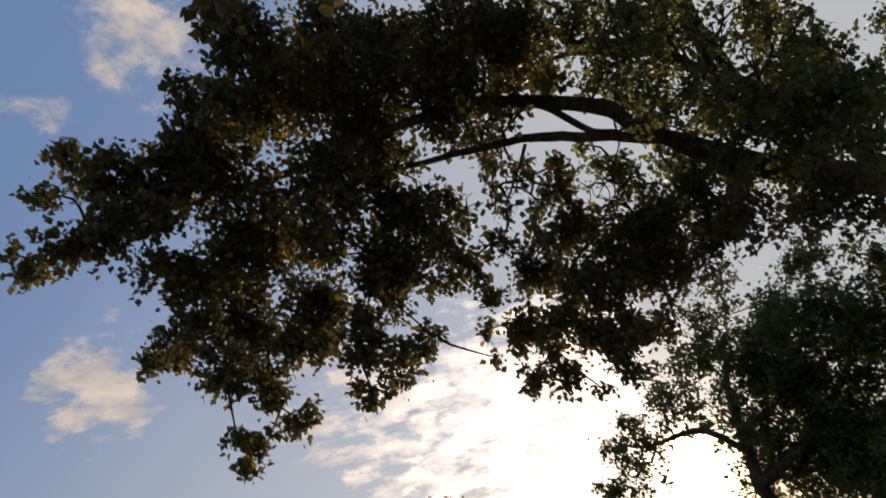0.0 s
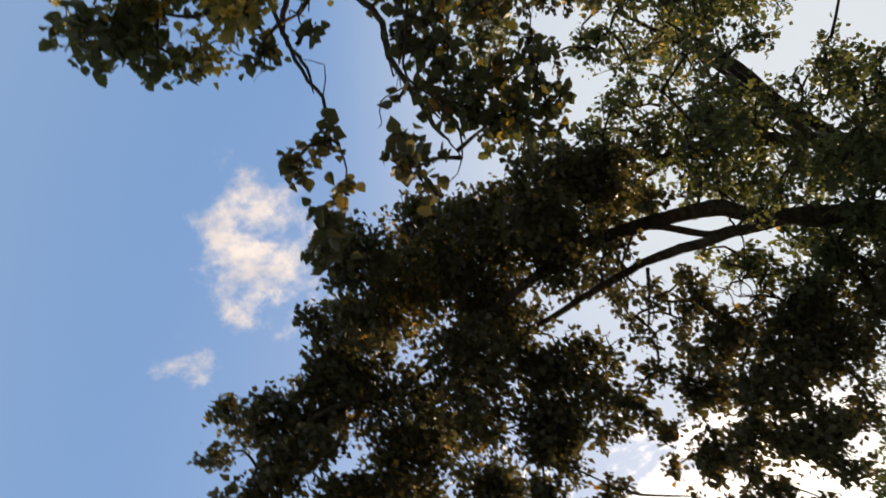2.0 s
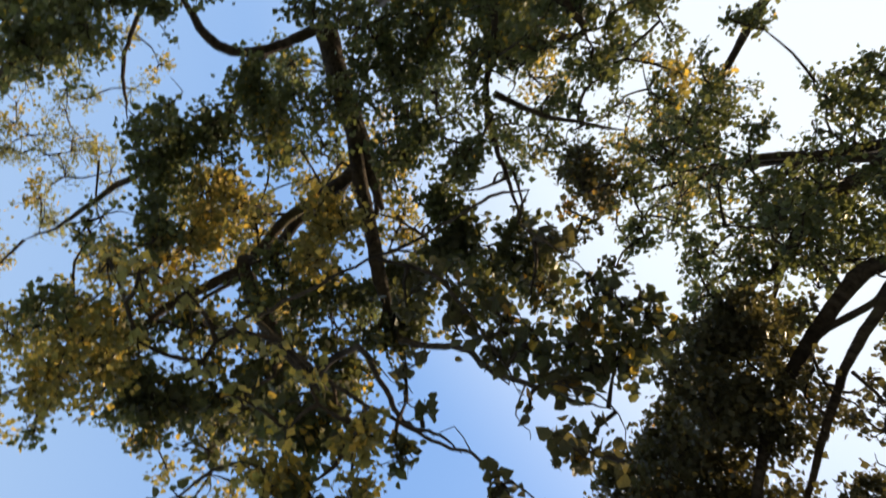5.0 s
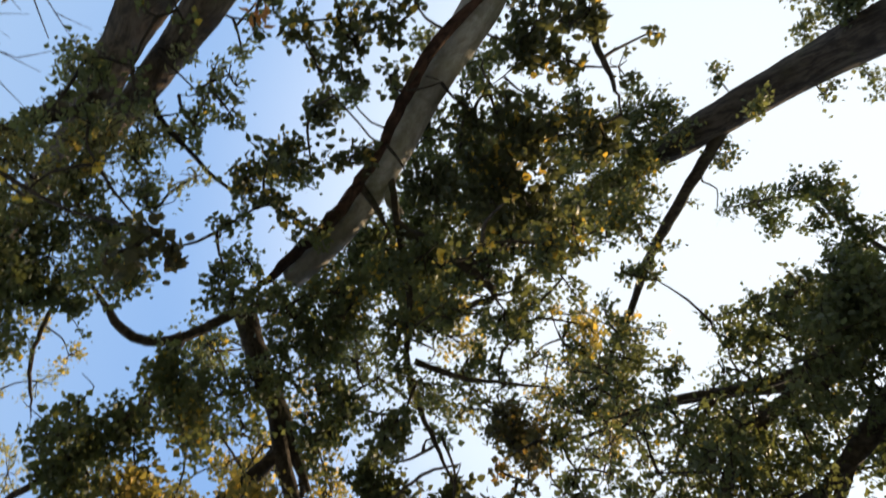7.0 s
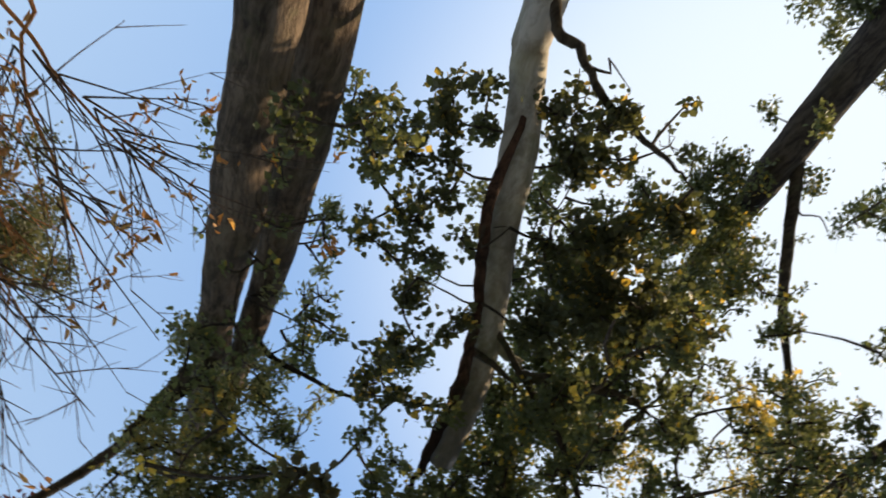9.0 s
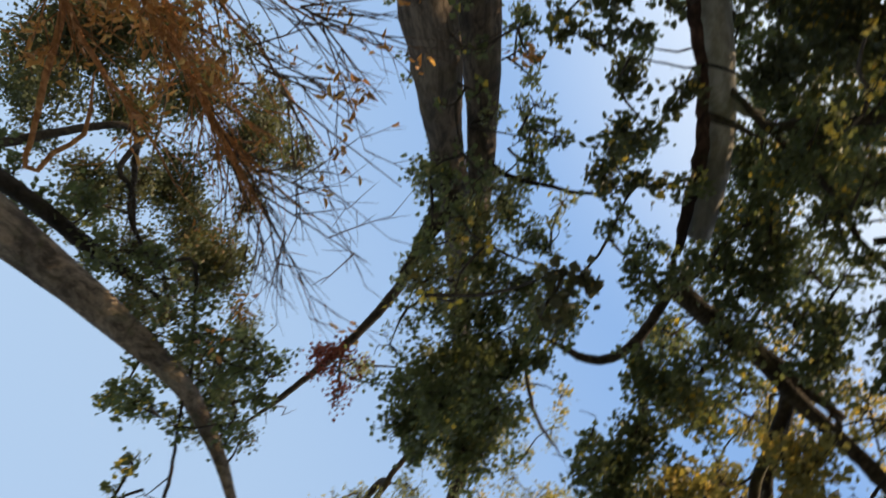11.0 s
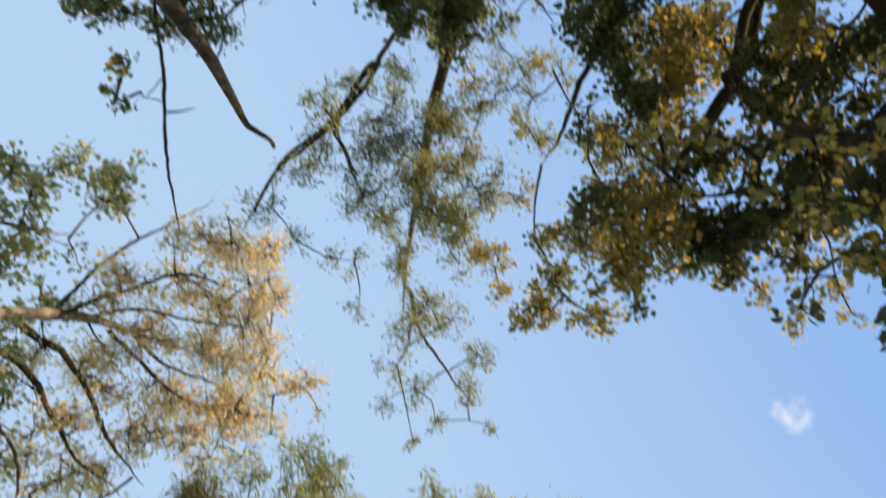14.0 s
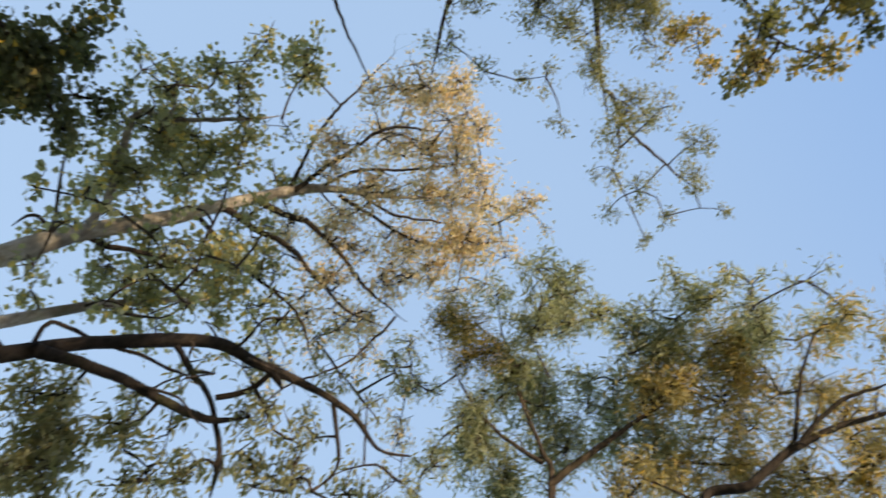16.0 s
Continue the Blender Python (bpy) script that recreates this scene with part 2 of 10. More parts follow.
# leaf outlines: base, edge, tip, edge, folded along the midrib; near leaves have more corners
BLADE = {
    "poplar": np.array([(0, 0, 0), (0.40, -0.44, 0.12), (1.0, 0, -0.06), (0.40, 0.44, 0.12)]),
    "willow": np.array([(0, 0, 0), (0.45, -0.10, 0.03), (1.0, 0, -0.12), (0.45, 0.10, 0.03)]),
    "round": np.array([(0, 0, 0), (0.22, -0.40, 0.10), (0.66, -0.32, 0.06), (1.0, 0, -0.08), (0.66, 0.32, 0.06), (0.22, 0.40, 0.10)]),
    "droop": np.array([(0, 0, 0), (0.42, -0.17, 0.06), (1.0, 0, -0.10), (0.42, 0.17, 0.06)]),
    "near": np.array([(0, 0, 0), (0.16, -0.36, 0.08), (0.42, -0.44, 0.10), (0.74, -0.22, 0.04), (1.0, 0, -0.08), (0.74, 0.22, 0.04), (0.42, 0.44, 0.10), (0.16, 0.36, 0.08)]),
    "dry": np.array([(0, 0, 0), (0.25, -0.13, 0.20), (0.65, -0.08, 0.14), (1.0, 0, -0.24), (0.65, 0.11, 0.10), (0.25, 0.14, 0.18)]),
}
BLADE_FACES = {4: [(0, 1, 2), (0, 2, 3)], 6: [(0, 1, 2), (0, 2, 3), (0, 3, 4), (0, 4, 5)], 8: [(0, 1, 2), (0, 2, 3), (0, 3, 4), (0, 4, 5), (0, 5, 6), (0, 6, 7)]}
FOREST = {}


def tree(base, label):
    ob = new("tree")
    ob.location = (*base, 0.0)
    tagged(ob, label, "tree")
    FOREST[ob.name] = {"samples": [], "wooden": [], "clumps": [], "shoots": []}
    return ob


def limb(owner, name, pts, r0, r1, material, tip=0.7, root=0.0):
    """A trunk or limb through a few points, from radius r0 to r1, joined to the wood it grows from, with a few side shoots."""
    state = FOREST[owner.name]
    pts = [np.array(p) for p in pts]
    holder = owner
    if state["samples"]:
        wood = np.vstack(state["samples"])
        gap = np.linalg.norm(wood - pts[0], axis=1)
        nearest = int(np.searchsorted(np.cumsum([len(a) for a in state["samples"]]), gap.argmin(), side="right"))
        if gap.min() < 1.6 and name == "limb" and state["wooden"][nearest].parent == owner:
            holder = state["wooden"][nearest]
        if 0.12 < gap.min() < 1.6:
            # spring from the parent a little lower down, at an acute angle
            lengths = np.cumsum([len(a) for a in state["samples"]])
            which = int(np.searchsorted(lengths, gap.argmin(), side="right"))
            parent = state["samples"][which]
            i = gap.argmin() - (lengths[which] - len(parent))
            back = np.linalg.norm(parent[:i + 1] - parent[i], axis=1) < 0.9 * gap.min()
            pts.insert(0, parent[int(np.argmax(back))])
    line, s = curve_points(pts, max(0.06, r0 * 0.6))
    length = np.linalg.norm(np.diff(line, axis=0), axis=1).sum()
    kink = np.cumsum(rng.standard_normal(line.shape), axis=0)
    kink -= kink[0] + (kink[-1] - kink[0]) * s[:, None]
    line = line + min(0.025 if r0 > 0.05 else 0.05, 0.02 * length) * kink / (np.abs(kink).max() + 1e-6)
    radii = (r1 + (r0 - r1) * (1 - s) ** 0.9) * (1 - tip * np.clip((s - 0.8) / 0.2, 0, 1)) * (1 - root * np.clip(1 - s / 0.22, 0, 1))
    knots = np.arange(0, len(s) + 4, 4)
    radii *= 1 + 0.075 * np.clip(np.interp(np.arange(len(s)), knots, rng.standard_normal(len(knots))), -1.5, 2)
    v, f = tube(line, radii, 14 if r0 > 0.12 else 8 if r0 > 0.02 else 6, 0.05)
    state["samples"].append(line)
    way = np.gradient(line, axis=0)
    way /= np.linalg.norm(way, axis=1)[:, None] + 1e-9
    for _ in range(int(length * 0.9) if r0 > 0.012 and tip > 0.5 and material is not sunlit_bark else 0):
        i = rng.integers(int(len(line) * (0.65 if name == "trunk" else 0.15)), len(line))
        d = way[i] * 0.7 + rng.standard_normal(3) * 0.55
        d /= np.linalg.norm(d)
        reach = rng.uniform(0.2, 0.7)
        q = line[i] + d * reach
        shoot, u = curve_points([line[i], line[i] + d * reach * 0.4 + rng.standard_normal(3) * 0.07, line[i] + d * reach * 0.75 + rng.standard_normal(3) * 0.07, q], 0.08)
        state["shoots"].append((shoot, min(0.016, 0.4 * radii[i]) * (1.05 - 0.8 * u)))
    ob = mesh_object(name, v - np.array(owner.location), f, material, holder)
    state["wooden"].append(ob)
    return ob


def boughs(owner, kind, thick, clumps):
    """Leafy bough ends: centre and reach of each, leaf kind and thickness of leaf cover."""
    FOREST[owner.name]["clumps"] += [(kind, thick, c) for c in clumps]


def leaf_mesh(owner, name, centres, size, blade, material):
    n = len(centres)
    fall = rng.standard_normal((n, 3)) + (0, 0, -1.7 if blade == "droop" else -0.55)
    fall /= np.linalg.norm(fall, axis=1)[:, None]
    nrm = rng.standard_normal((n, 3)) * 0.8 + (0, 0, 0.8)
    side = np.cross(nrm, fall)
    side /= np.linalg.norm(side, axis=1)[:, None] + 1e-9
    nrm = np.cross(fall, side)
    turn = np.stack([fall, side, nrm], -1)
    scale = size * rng.uniform(0.6, 1.4, n)
    v = np.einsum("nij,kj->nki", turn, BLADE[blade]) * scale[:, None, None] + centres[:, None]
    k = len(BLADE[blade])
    f = np.array(BLADE_FACES[k])[None] + k * np.arange(n)[:, None, None]
    ob = mesh_object(name, v.reshape(-1, 3) - np.array(owner.location), f.reshape(-1, 3), material, owner, smooth=False)
    return tagged(ob, kind="stuff")


LEAF_SIZE = {"green": 0.054, "shade": 0.054, "broad": 0.064, "yellow": 0.055, "olive": 0.084, "mid": 0.064, "gold": 0.054, "dark": 0.062, "fine": 0.040, "red": 0.042, "tan": 0.082, "willow": 0.095, "wgold": 0.095, "dry": 0.07, "near": 0.074}
DENSE = {"fine": 2.4, "tan": 1.1, "olive": 1.6, "willow": 1.2, "wgold": 1.3, "mid": 0.9, "broad": 1.05, "shade": 1.3, "green": 1.12}
DROOPING = ("olive", "tan")
COVER = 1.3  # leaf layers for a thickness of 1
SINGLE = {}


def single_leaves(owner, at):
    """The leaves of the nearest sprays, each an object of its own on one shared blade; gives back those past 130."""
    if "leaf" not in SINGLE:
        ob = mesh_object("leaf", BLADE["near"], BLADE_FACES[8], LEAF["near"], owner, smooth=False)
        SINGLE["leaf"] = ob.data
        bpy.data.objects.remove(ob)
    order = np.argsort(np.linalg.norm(at - np.array(EYE), axis=1))
    for p in at[order[:130]]:
        ob = new("leaf", SINGLE["leaf"])
        ob.parent = owner
        ob.location = Vector(p) - owner.location
        fall = Vector(rng.standard_normal(3)) + Vector((0, 0, -0.7))
        ob.rotation_mode = "QUATERNION"
        ob.rotation_quaternion = fall.to_track_quat("X", "Z")
        ob.scale = [0.074 * rng.uniform(0.7, 1.3)] * 3
    return at[order[130:]] if len(at) > 130 else at[:1]


# leaves cut along the low sun's rays, to trunk spots picked from the camera
SUN_GAPS = [(3.67, -0.20, 5.00), (3.68, -0.17, 4.90), (3.66, -0.25, 5.02), (3.68, -0.15, 5.10), (3.68, -0.18, 5.62), (2.09, -3.02, 8.50), (2.18, -3.03, 8.37), (1.90, -3.00, 8.85), (4.57, 1.94, 5.22), (4.53, 1.97, 5.34), (1.23, -3.13, 10.06), (0.89, -3.07, 10.22), (0.63, -2.97, 10.38), (2.34, -1.29, 3.66), (2.29, -1.28, 3.78), (2.22, -1.25, 3.88), (2.14, -1.23, 3.99), (2.05, -1.20, 4.13), (2.40, -1.09, 4.04), (2.50, -0.87, 4.02)]
# wider cuts: one opens the camera's line to the sun, others light the leaves
SUN_CUTS = [(0.00, 5.20, 4.60, 0.45), (1.20, 5.50, 4.40, 0.45), (-1.00, 5.00, 4.40, 0.40), (0.95, -3.00, 10.15, 0.22), (1.70, -3.10, 9.40, 0.20), (0.00, 0.00, 1.60, 0.42), (0.57, 2.61, 9.53, 0.24), (-0.75, 0.85, 7.98, 0.26), (-0.55, 1.37, 5.37, 0.16), (0.33, 2.42, 10.56, 0.25), (0.15, 1.67, 9.42, 0.22), (0.59, 1.78, 7.39, 0.24), (-1.38, 0.13, 8.49, 0.22), (-1.84, 1.92, 8.52, 0.22), (-2.12, 2.30, 8.30, 0.25), (1.20, 1.60, 8.00, 0.20)]
# narrow cuts that let the sun onto the golden tree and poplar crown
SHAFTS = [(-0.05, -6.24, 6.92), (-0.66, -5.70, 8.97), (-0.30, -6.00, 7.90), (0.63, -5.77, 8.84), (0.70, -5.60, 8.75), (-0.07, 1.24, 8.67), (-0.37, 1.69, 8.32), (-0.59, 2.01, 8.20), (-0.46, 2.29, 7.55), (-0.76, 1.03, 8.97), (-0.33, 1.71, 7.80), (0.90, -5.70, 9.20), (0.30, -5.60, 8.40), (-0.10, -5.30, 9.40), (0.60, -5.40, 8.90), (-1.80, -5.90, 8.60), (-2.10, -5.60, 9.60), (0.70, -4.40, 9.20), (1.10, -5.80, 8.80)]


def leaf_out(owner, blade):
    """Grow twigs from the limbs to every bough end, and hang the leaves there."""
    state = FOREST[owner.name]
    if not state["clumps"]:
        return
    nodes = np.vstack(state["samples"] + [line for line, _ in state["shoots"]])
    todo = list(state["clumps"])
    twig_v, twig_f, count = [], [], 0
    for line, rad in state["shoots"]:
        v, f = tube(line, rad, 5)
        twig_f.append(f + count)
        twig_v.append(v)
        count += len(v)
    leaves = {}
    centres = np.array([c[2][:3] for c in todo])
    gap = np.array([np.min(np.linalg.norm(nodes - c, axis=1)) for c in centres])
    for i in np.argsort(gap):
        kind, thick, (x, y, z, r) = todo[i]
        c = centres[i]
        start = nodes[np.argmin(np.linalg.norm(nodes - c, axis=1))]
        mid = (start + c) / 2 + rng.standard_normal(3) * 0.08 * np.linalg.norm(c - start) + (0, 0, 0.06 * np.linalg.norm(c - start))
        line, s = curve_points([start, mid, c], 0.15)
        lines = [(line, 0.016 - 0.009 * s)]
        nodes = np.vstack([nodes, line])
        area = 0.45 * LEAF_SIZE[kind] ** 2 * (0.30 if blade == "willow" else 0.48 if kind in DROOPING else 1.0)
        n = int(COVER * DENSE.get(kind, 1.0) * thick * math.pi * r * r / area) + 3
        # drooping sprigs, each carrying a couple of dozen leaves
        airy = kind in ("olive", "tan", "willow", "wgold", "mid", "fine")
        n = int(n * (0.84 if airy else 1.0))
        sprigs = max(5, n // (18 if airy else 30))
        out = rng.standard_normal((sprigs, 3))
        out /= np.linalg.norm(out, axis=1)[:, None]
        root = c + out * (r * 0.85 * rng.uniform(0, 1, sprigs) ** 0.4)[:, None]
        end = c + out * (r * rng.uniform(0.5, 1.08, sprigs))[:, None] + (0, 0, -0.12 * r)
        end += rng.standard_normal((sprigs, 3)) * 0.2 * r
        for p, q in list(zip(root, end))[:int(4 + 16 * r)]:
            ln, sn = curve_points([c, (p + c) / 2 + (0, 0, 0.05 * r), p, q], 0.2)
            lines.append((ln, 0.007 - 0.004 * sn))
        for ln, rad in lines:
            v, f = tube(ln, rad, 4)
            twig_f.append(f + count)
            twig_v.append(v)
            count += len(v)
        which, along = rng.integers(0, sprigs, n), rng.uniform(0.0, 1.05, n)[:, None]
        loose = np.where(rng.uniform(size=(n, 1)) < (0.38 if airy else 0.14), 0.2 * r + 0.02, min(0.05, 0.16 * r + 0.015))
        at = root[which] * (1 - along) + end[which] * along + rng.standard_normal((n, 3)) * loose
        leaves.setdefault(kind, []).append(at)
    wood = state["wood"] if "wood" in state else bark
    tagged(mesh_object("brushwood", np.vstack(twig_v) - np.array(owner.location), np.vstack(twig_f), wood, owner), kind="stuff")
    to_sun = np.array(heading(SUN_AZ, SUN_EL))
    for kind, at in leaves.items():
        at = np.vstack(at)
        for *p, wide_by in [(*g, 0.10) for g in SUN_GAPS] + [(*g, 0.15) for g in SHAFTS] + SUN_CUTS:
            along = (at - p) @ to_sun
            off = np.linalg.norm(at - p - along[:, None] * to_sun, axis=1)
            at = at[(off > wide_by * rng.uniform(0.75, 1.15, len(at))) | (along < wide_by)]
        if kind == "near":
            at = single_leaves(owner, at)
        leaf_mesh(owner, "crown", at, LEAF_SIZE[kind], "near" if kind == "near" else "droop" if kind in DROOPING else "round" if kind == "broad" else blade, LEAF[kind])


def twig_fan(owner, pts, number, reach, spread, dry_leaves, material):
    """Bare twigs fanning out along a branch, forked once or twice, with a few dry leaves at their ends."""
    line, s = curve_points(pts, 0.05)
    way = np.gradient(line, axis=0)
    way /= np.linalg.norm(way, axis=1)[:, None]
    vs, fs, count, tips = [], [], 0, []
    for _ in range(number):
        i = rng.integers(0, len(line))
        stack = [(line[i], way[i] + rng.standard_normal(3) * spread, reach * rng.uniform(0.5, 1.3), 0.005, 0)]
        while stack:
            p, d, long, thick, level = stack.pop()
            d = d / np.linalg.norm(d)
            bend = rng.standard_normal(3) * 0.12
            ln, sn = curve_points([p, p + d * long * 0.5 + bend * long * 0.4, p + (d + bend) * long], 0.06)
            v, f = tube(ln, thick * (1.1 - 0.7 * sn), 4)
            vs.append(v)
            fs.append(f + count)
            count += len(v)
            tips.append(ln[-1])
            if level < 2:
                for _ in range(rng.integers(1, 4)):
                    j = rng.integers(len(ln) // 3, len(ln))
                    stack.append((ln[j], d + rng.standard_normal(3) * 0.45, long * 0.55, thick * 0.65, level + 1))
    tagged(mesh_object("brushwood", np.vstack(vs) - np.array(owner.location), np.vstack(fs), material, owner), kind="stuff")
    if dry_leaves:
        tips = np.array(tips)
        spots = tips[rng.integers(0, len(tips), max(1, dry_leaves // 6))]
        at = spots[rng.integers(0, len(spots), dry_leaves)] + rng.standard_normal((dry_leaves, 3)) * 0.026
        leaf_mesh(owner, "crown", at, 0.046, "dry", LEAF["dry"])


# ---- ground ----
def ground_material():
    m = bpy.data.materials.new("pale_ground")
    m.use_nodes = True
    n = Nodes(m.node_tree)
    place = n.add("ShaderNodeTexCoord").outputs["Object"]
    # unseen ground, kept pale so its bounce lifts the leaf undersides
    tone = n.mix(n.span(n.noise(place, 0.6, 6.0), 0.35, 0.65), (0.20, 0.19, 0.12, 1), (0.42, 0.38, 0.27, 1))
    bump = n.add("ShaderNodeBump", {"Height": n.noise(place, 25.0, 4.0), "Strength": 0.6, "Distance": 0.05}).outputs[0]
    n.add("ShaderNodeOutputMaterial", {0: n.add("ShaderNodeBsdfPrincipled", {"Base Color": tone, "Roughness": 0.95, "Normal": bump}).outputs[0]})
    return m


def ground():
    side = np.sign(np.linspace(-1, 1, 41)) * np.abs(np.linspace(-1, 1, 41)) ** 3 * 2500
    x, y = np.meshgrid(side, side, indexing="ij")
    z = np.where(np.hypot(x, y) < 200, 0.06 * np.sin(x * 0.7) * np.cos(y * 0.5), 0) - 0.06
    i, j = np.meshgrid(np.arange(40), np.arange(40), indexing="ij")
    f = np.stack([i * 41 + j, (i + 1) * 41 + j, (i + 1) * 41 + j + 1, i * 41 + j + 1], -1).reshape(-1, 4)
    ob = mesh_object("ground", np.stack([x, y, z], -1).reshape(-1, 3), f, ground_material())
    tagged(ob, "ground under the trees, out of view, pale to bounce light", "ground", kind="structure")


ground()

# ---- trees ----

# tall cottonwood with a long low limb in green leaf
cottonwood = tree((6.32, 5.69), "tall cottonwood with a long low limb in green leaf")
limb(cottonwood, "trunk", [(6.37, 5.63, -0.10), (6.35, 5.65, 2.00), (6.45, 5.61, 3.75), (6.48, 5.66, 4.91), (6.18, 5.67, 6.52), (6.05, 5.73, 7.53), (5.67, 5.56, 8.96), (5.13, 5.37, 10.15)], 0.34, 0.06, bark)
limb(cottonwood, "limb", [(6.15, 5.78, 6.22), (5.56, 5.96, 6.86), (4.92, 6.13, 7.42), (4.10, 6.37, 7.90), (3.32, 6.45, 8.39)], 0.09, 0.03, bark)
limb(cottonwood, "limb", [(6.24, 5.62, 3.00), (4.94, 6.25, 3.54), (4.00, 6.22, 4.08), (2.96, 6.04, 4.44), (2.25, 5.83, 4.76), (1.73, 5.58, 4.98)], 0.165, 0.1, bark)
limb(cottonwood, "limb", [(1.83, 5.63, 4.95), (1.60, 5.50, 5.08), (0.83, 5.33, 5.22), (0.15, 5.19, 5.17), (-0.64, 5.13, 5.02), (-1.33, 5.01, 4.82), (-1.89, 4.71, 4.80), (-2.47, 4.57, 4.60)], 0.07, 0.012, bark)
limb(cottonwood, "limb", [(2.08, 5.71, 4.75), (1.74, 5.66, 4.83), (1.44, 5.59, 4.87), (0.77, 5.53, 4.99), (0.07, 5.47, 4.97), (-0.62, 5.36, 4.87), (-1.19, 5.25, 4.70), (-1.64, 5.14, 4.45)], 0.052, 0.012, bark)
limb(cottonwood, "limb", [(1.71, 5.67, 4.89), (1.51, 5.63, 4.93), (1.33, 5.54, 5.02), (1.12, 5.43, 5.16), (0.88, 5.35, 5.21)], 0.035, 0.03, bark)
limb(cottonwood, "limb", [(0.90, 5.52, 4.91), (0.77, 5.61, 4.69), (0.60, 5.70, 4.44)], 0.016, 0.008, bark)
limb(cottonwood, "limb", [(3.28, 6.20, 5.00), (3.08, 6.04, 5.36), (2.85, 5.78, 5.83), (2.69, 5.47, 6.25), (2.34, 5.05, 6.83)], 0.07, 0.02, bark)
limb(cottonwood, "limb", [(3.25, 5.88, 4.93), (2.78, 5.79, 5.29), (2.42, 5.68, 5.50), (2.01, 5.56, 5.73), (1.49, 5.50, 5.85)], 0.08, 0.03, bark)
limb(cottonwood, "limb", [(2.70, 5.62, 5.97), (2.29, 5.56, 6.20), (1.92, 5.51, 6.34)], 0.03, 0.01, bark)
limb(cottonwood, "limb", [(3.24, 6.61, 5.29), (3.03, 6.24, 6.20), (2.84, 5.96, 6.81), (2.45, 5.62, 7.48), (2.17, 5.43, 7.88)], 0.06, 0.015, bark)
limb(cottonwood, "limb", [(3.14, 6.47, 5.62), (2.51, 6.23, 6.07), (1.78, 6.17, 6.20), (1.31, 6.10, 6.15)], 0.055, 0.03, bark)
limb(cottonwood, "limb", [(2.83, 6.04, 6.46), (2.36, 6.02, 6.65), (1.93, 6.04, 6.71)], 0.025, 0.01, bark)
boughs(cottonwood, "gold", 0.19, [(2.8, 6.8, 8.1, 0.32), (3.2, 7.0, 8.0, 0.34), (2.8, 6.8, 7.9, 0.3), (2.8, 6.8, 8.2, 0.25), (2.9, 7.0, 8.0, 0.27), (2.6, 6.9, 7.8, 0.2), (3.0, 7.8, 7.8, 0.3), (3.1, 7.9, 7.8, 0.31), (2.7, 7.8, 7.6, 0.19), (2.7, 7.9, 8.0, 0.25), (2.7, 7.9, 8.0, 0.28), (3.0, 7.8, 7.5, 0.21)])
boughs(cottonwood, "gold", 0.46, [(2.8, 4.8, 8.7, 0.22), (2.4, 4.7, 8.7, 0.2), (2.6, 5.0, 8.7, 0.23), (2.6, 4.9, 8.9, 0.18)])
boughs(cottonwood, "gold", 0.29, [(3.2, 5.4, 7.8, 0.12), (3.1, 5.5, 7.8, 0.12), (3.3, 5.5, 7.7, 0.17), (3.3, 5.6, 7.7, 0.19), (3.1, 5.4, 7.7, 0.15), (2.9, 5.6, 7.6, 0.28), (2.7, 5.7, 7.5, 0.27), (2.9, 5.5, 7.3, 0.24), (2.8, 5.6, 7.2, 0.26), (2.6, 5.7, 7.4, 0.25), (2.9, 5.9, 7.3, 0.21), (2.7, 5.7, 7.5, 0.24), (2.2, 5.6, 7.2, 0.2), (2.2, 5.7, 7.3, 0.19), (2.4, 5.5, 7.3, 0.17), (2.3, 5.7, 7.2, 0.16)])
boughs(cottonwood, "gold", 0.68, [(3.3, 6.1, 8.9, 0.27), (3.2, 6.1, 9.0, 0.22), (3.0, 6.1, 8.8, 0.27)])
boughs(cottonwood, "gold", 0.42, [(3.2, 6.3, 8.8, 0.22)])
boughs(cottonwood, "gold", 0.75, [(2.1, 5.4, 8.2, 0.28)])
boughs(cottonwood, "gold", 1.1, [(4.2, 5.8, 8.7, 0.14), (4.6, 6.6, 8.9, 0.17), (4.0, 6.3, 7.9, 0.26)])
boughs(cottonwood, "gold", 0.68, [(3.7, 6.9, 7.6, 0.15), (3.4, 7.2, 8.3, 0.27), (3.2, 7.4, 7.7, 0.2)])
boughs(cottonwood, "green", 0.31, [(3.8, 6.5, 9.4, 0.18), (3.9, 6.5, 9.5, 0.18), (3.5, 6.5, 9.4, 0.25)])
boughs(cottonwood, "green", 0.19, [(2.8, 7.4, 9.3, 0.34), (2.5, 7.5, 9.0, 0.34), (3.0, 7.5, 9.0, 0.29), (2.7, 7.4, 8.9, 0.32), (2.8, 7.6, 8.8, 0.16), (2.9, 7.4, 9.3, 0.37), (3.4, 6.8, 9.3, 0.29), (3.6, 6.8, 9.3, 0.17), (4.0, 8.5, 7.7, 0.16), (3.9, 8.2, 7.6, 0.17), (4.0, 8.1, 7.6, 0.21), (3.9, 8.4, 7.9, 0.19), (3.9, 8.1, 7.8, 0.23), (4.1, 8.1, 7.8, 0.15), (3.6, 6.5, 8.3, 0.26), (3.5, 6.3, 8.4, 0.25), (3.5, 6.3, 8.2, 0.25), (3.5, 6.3, 8.1, 0.21)])
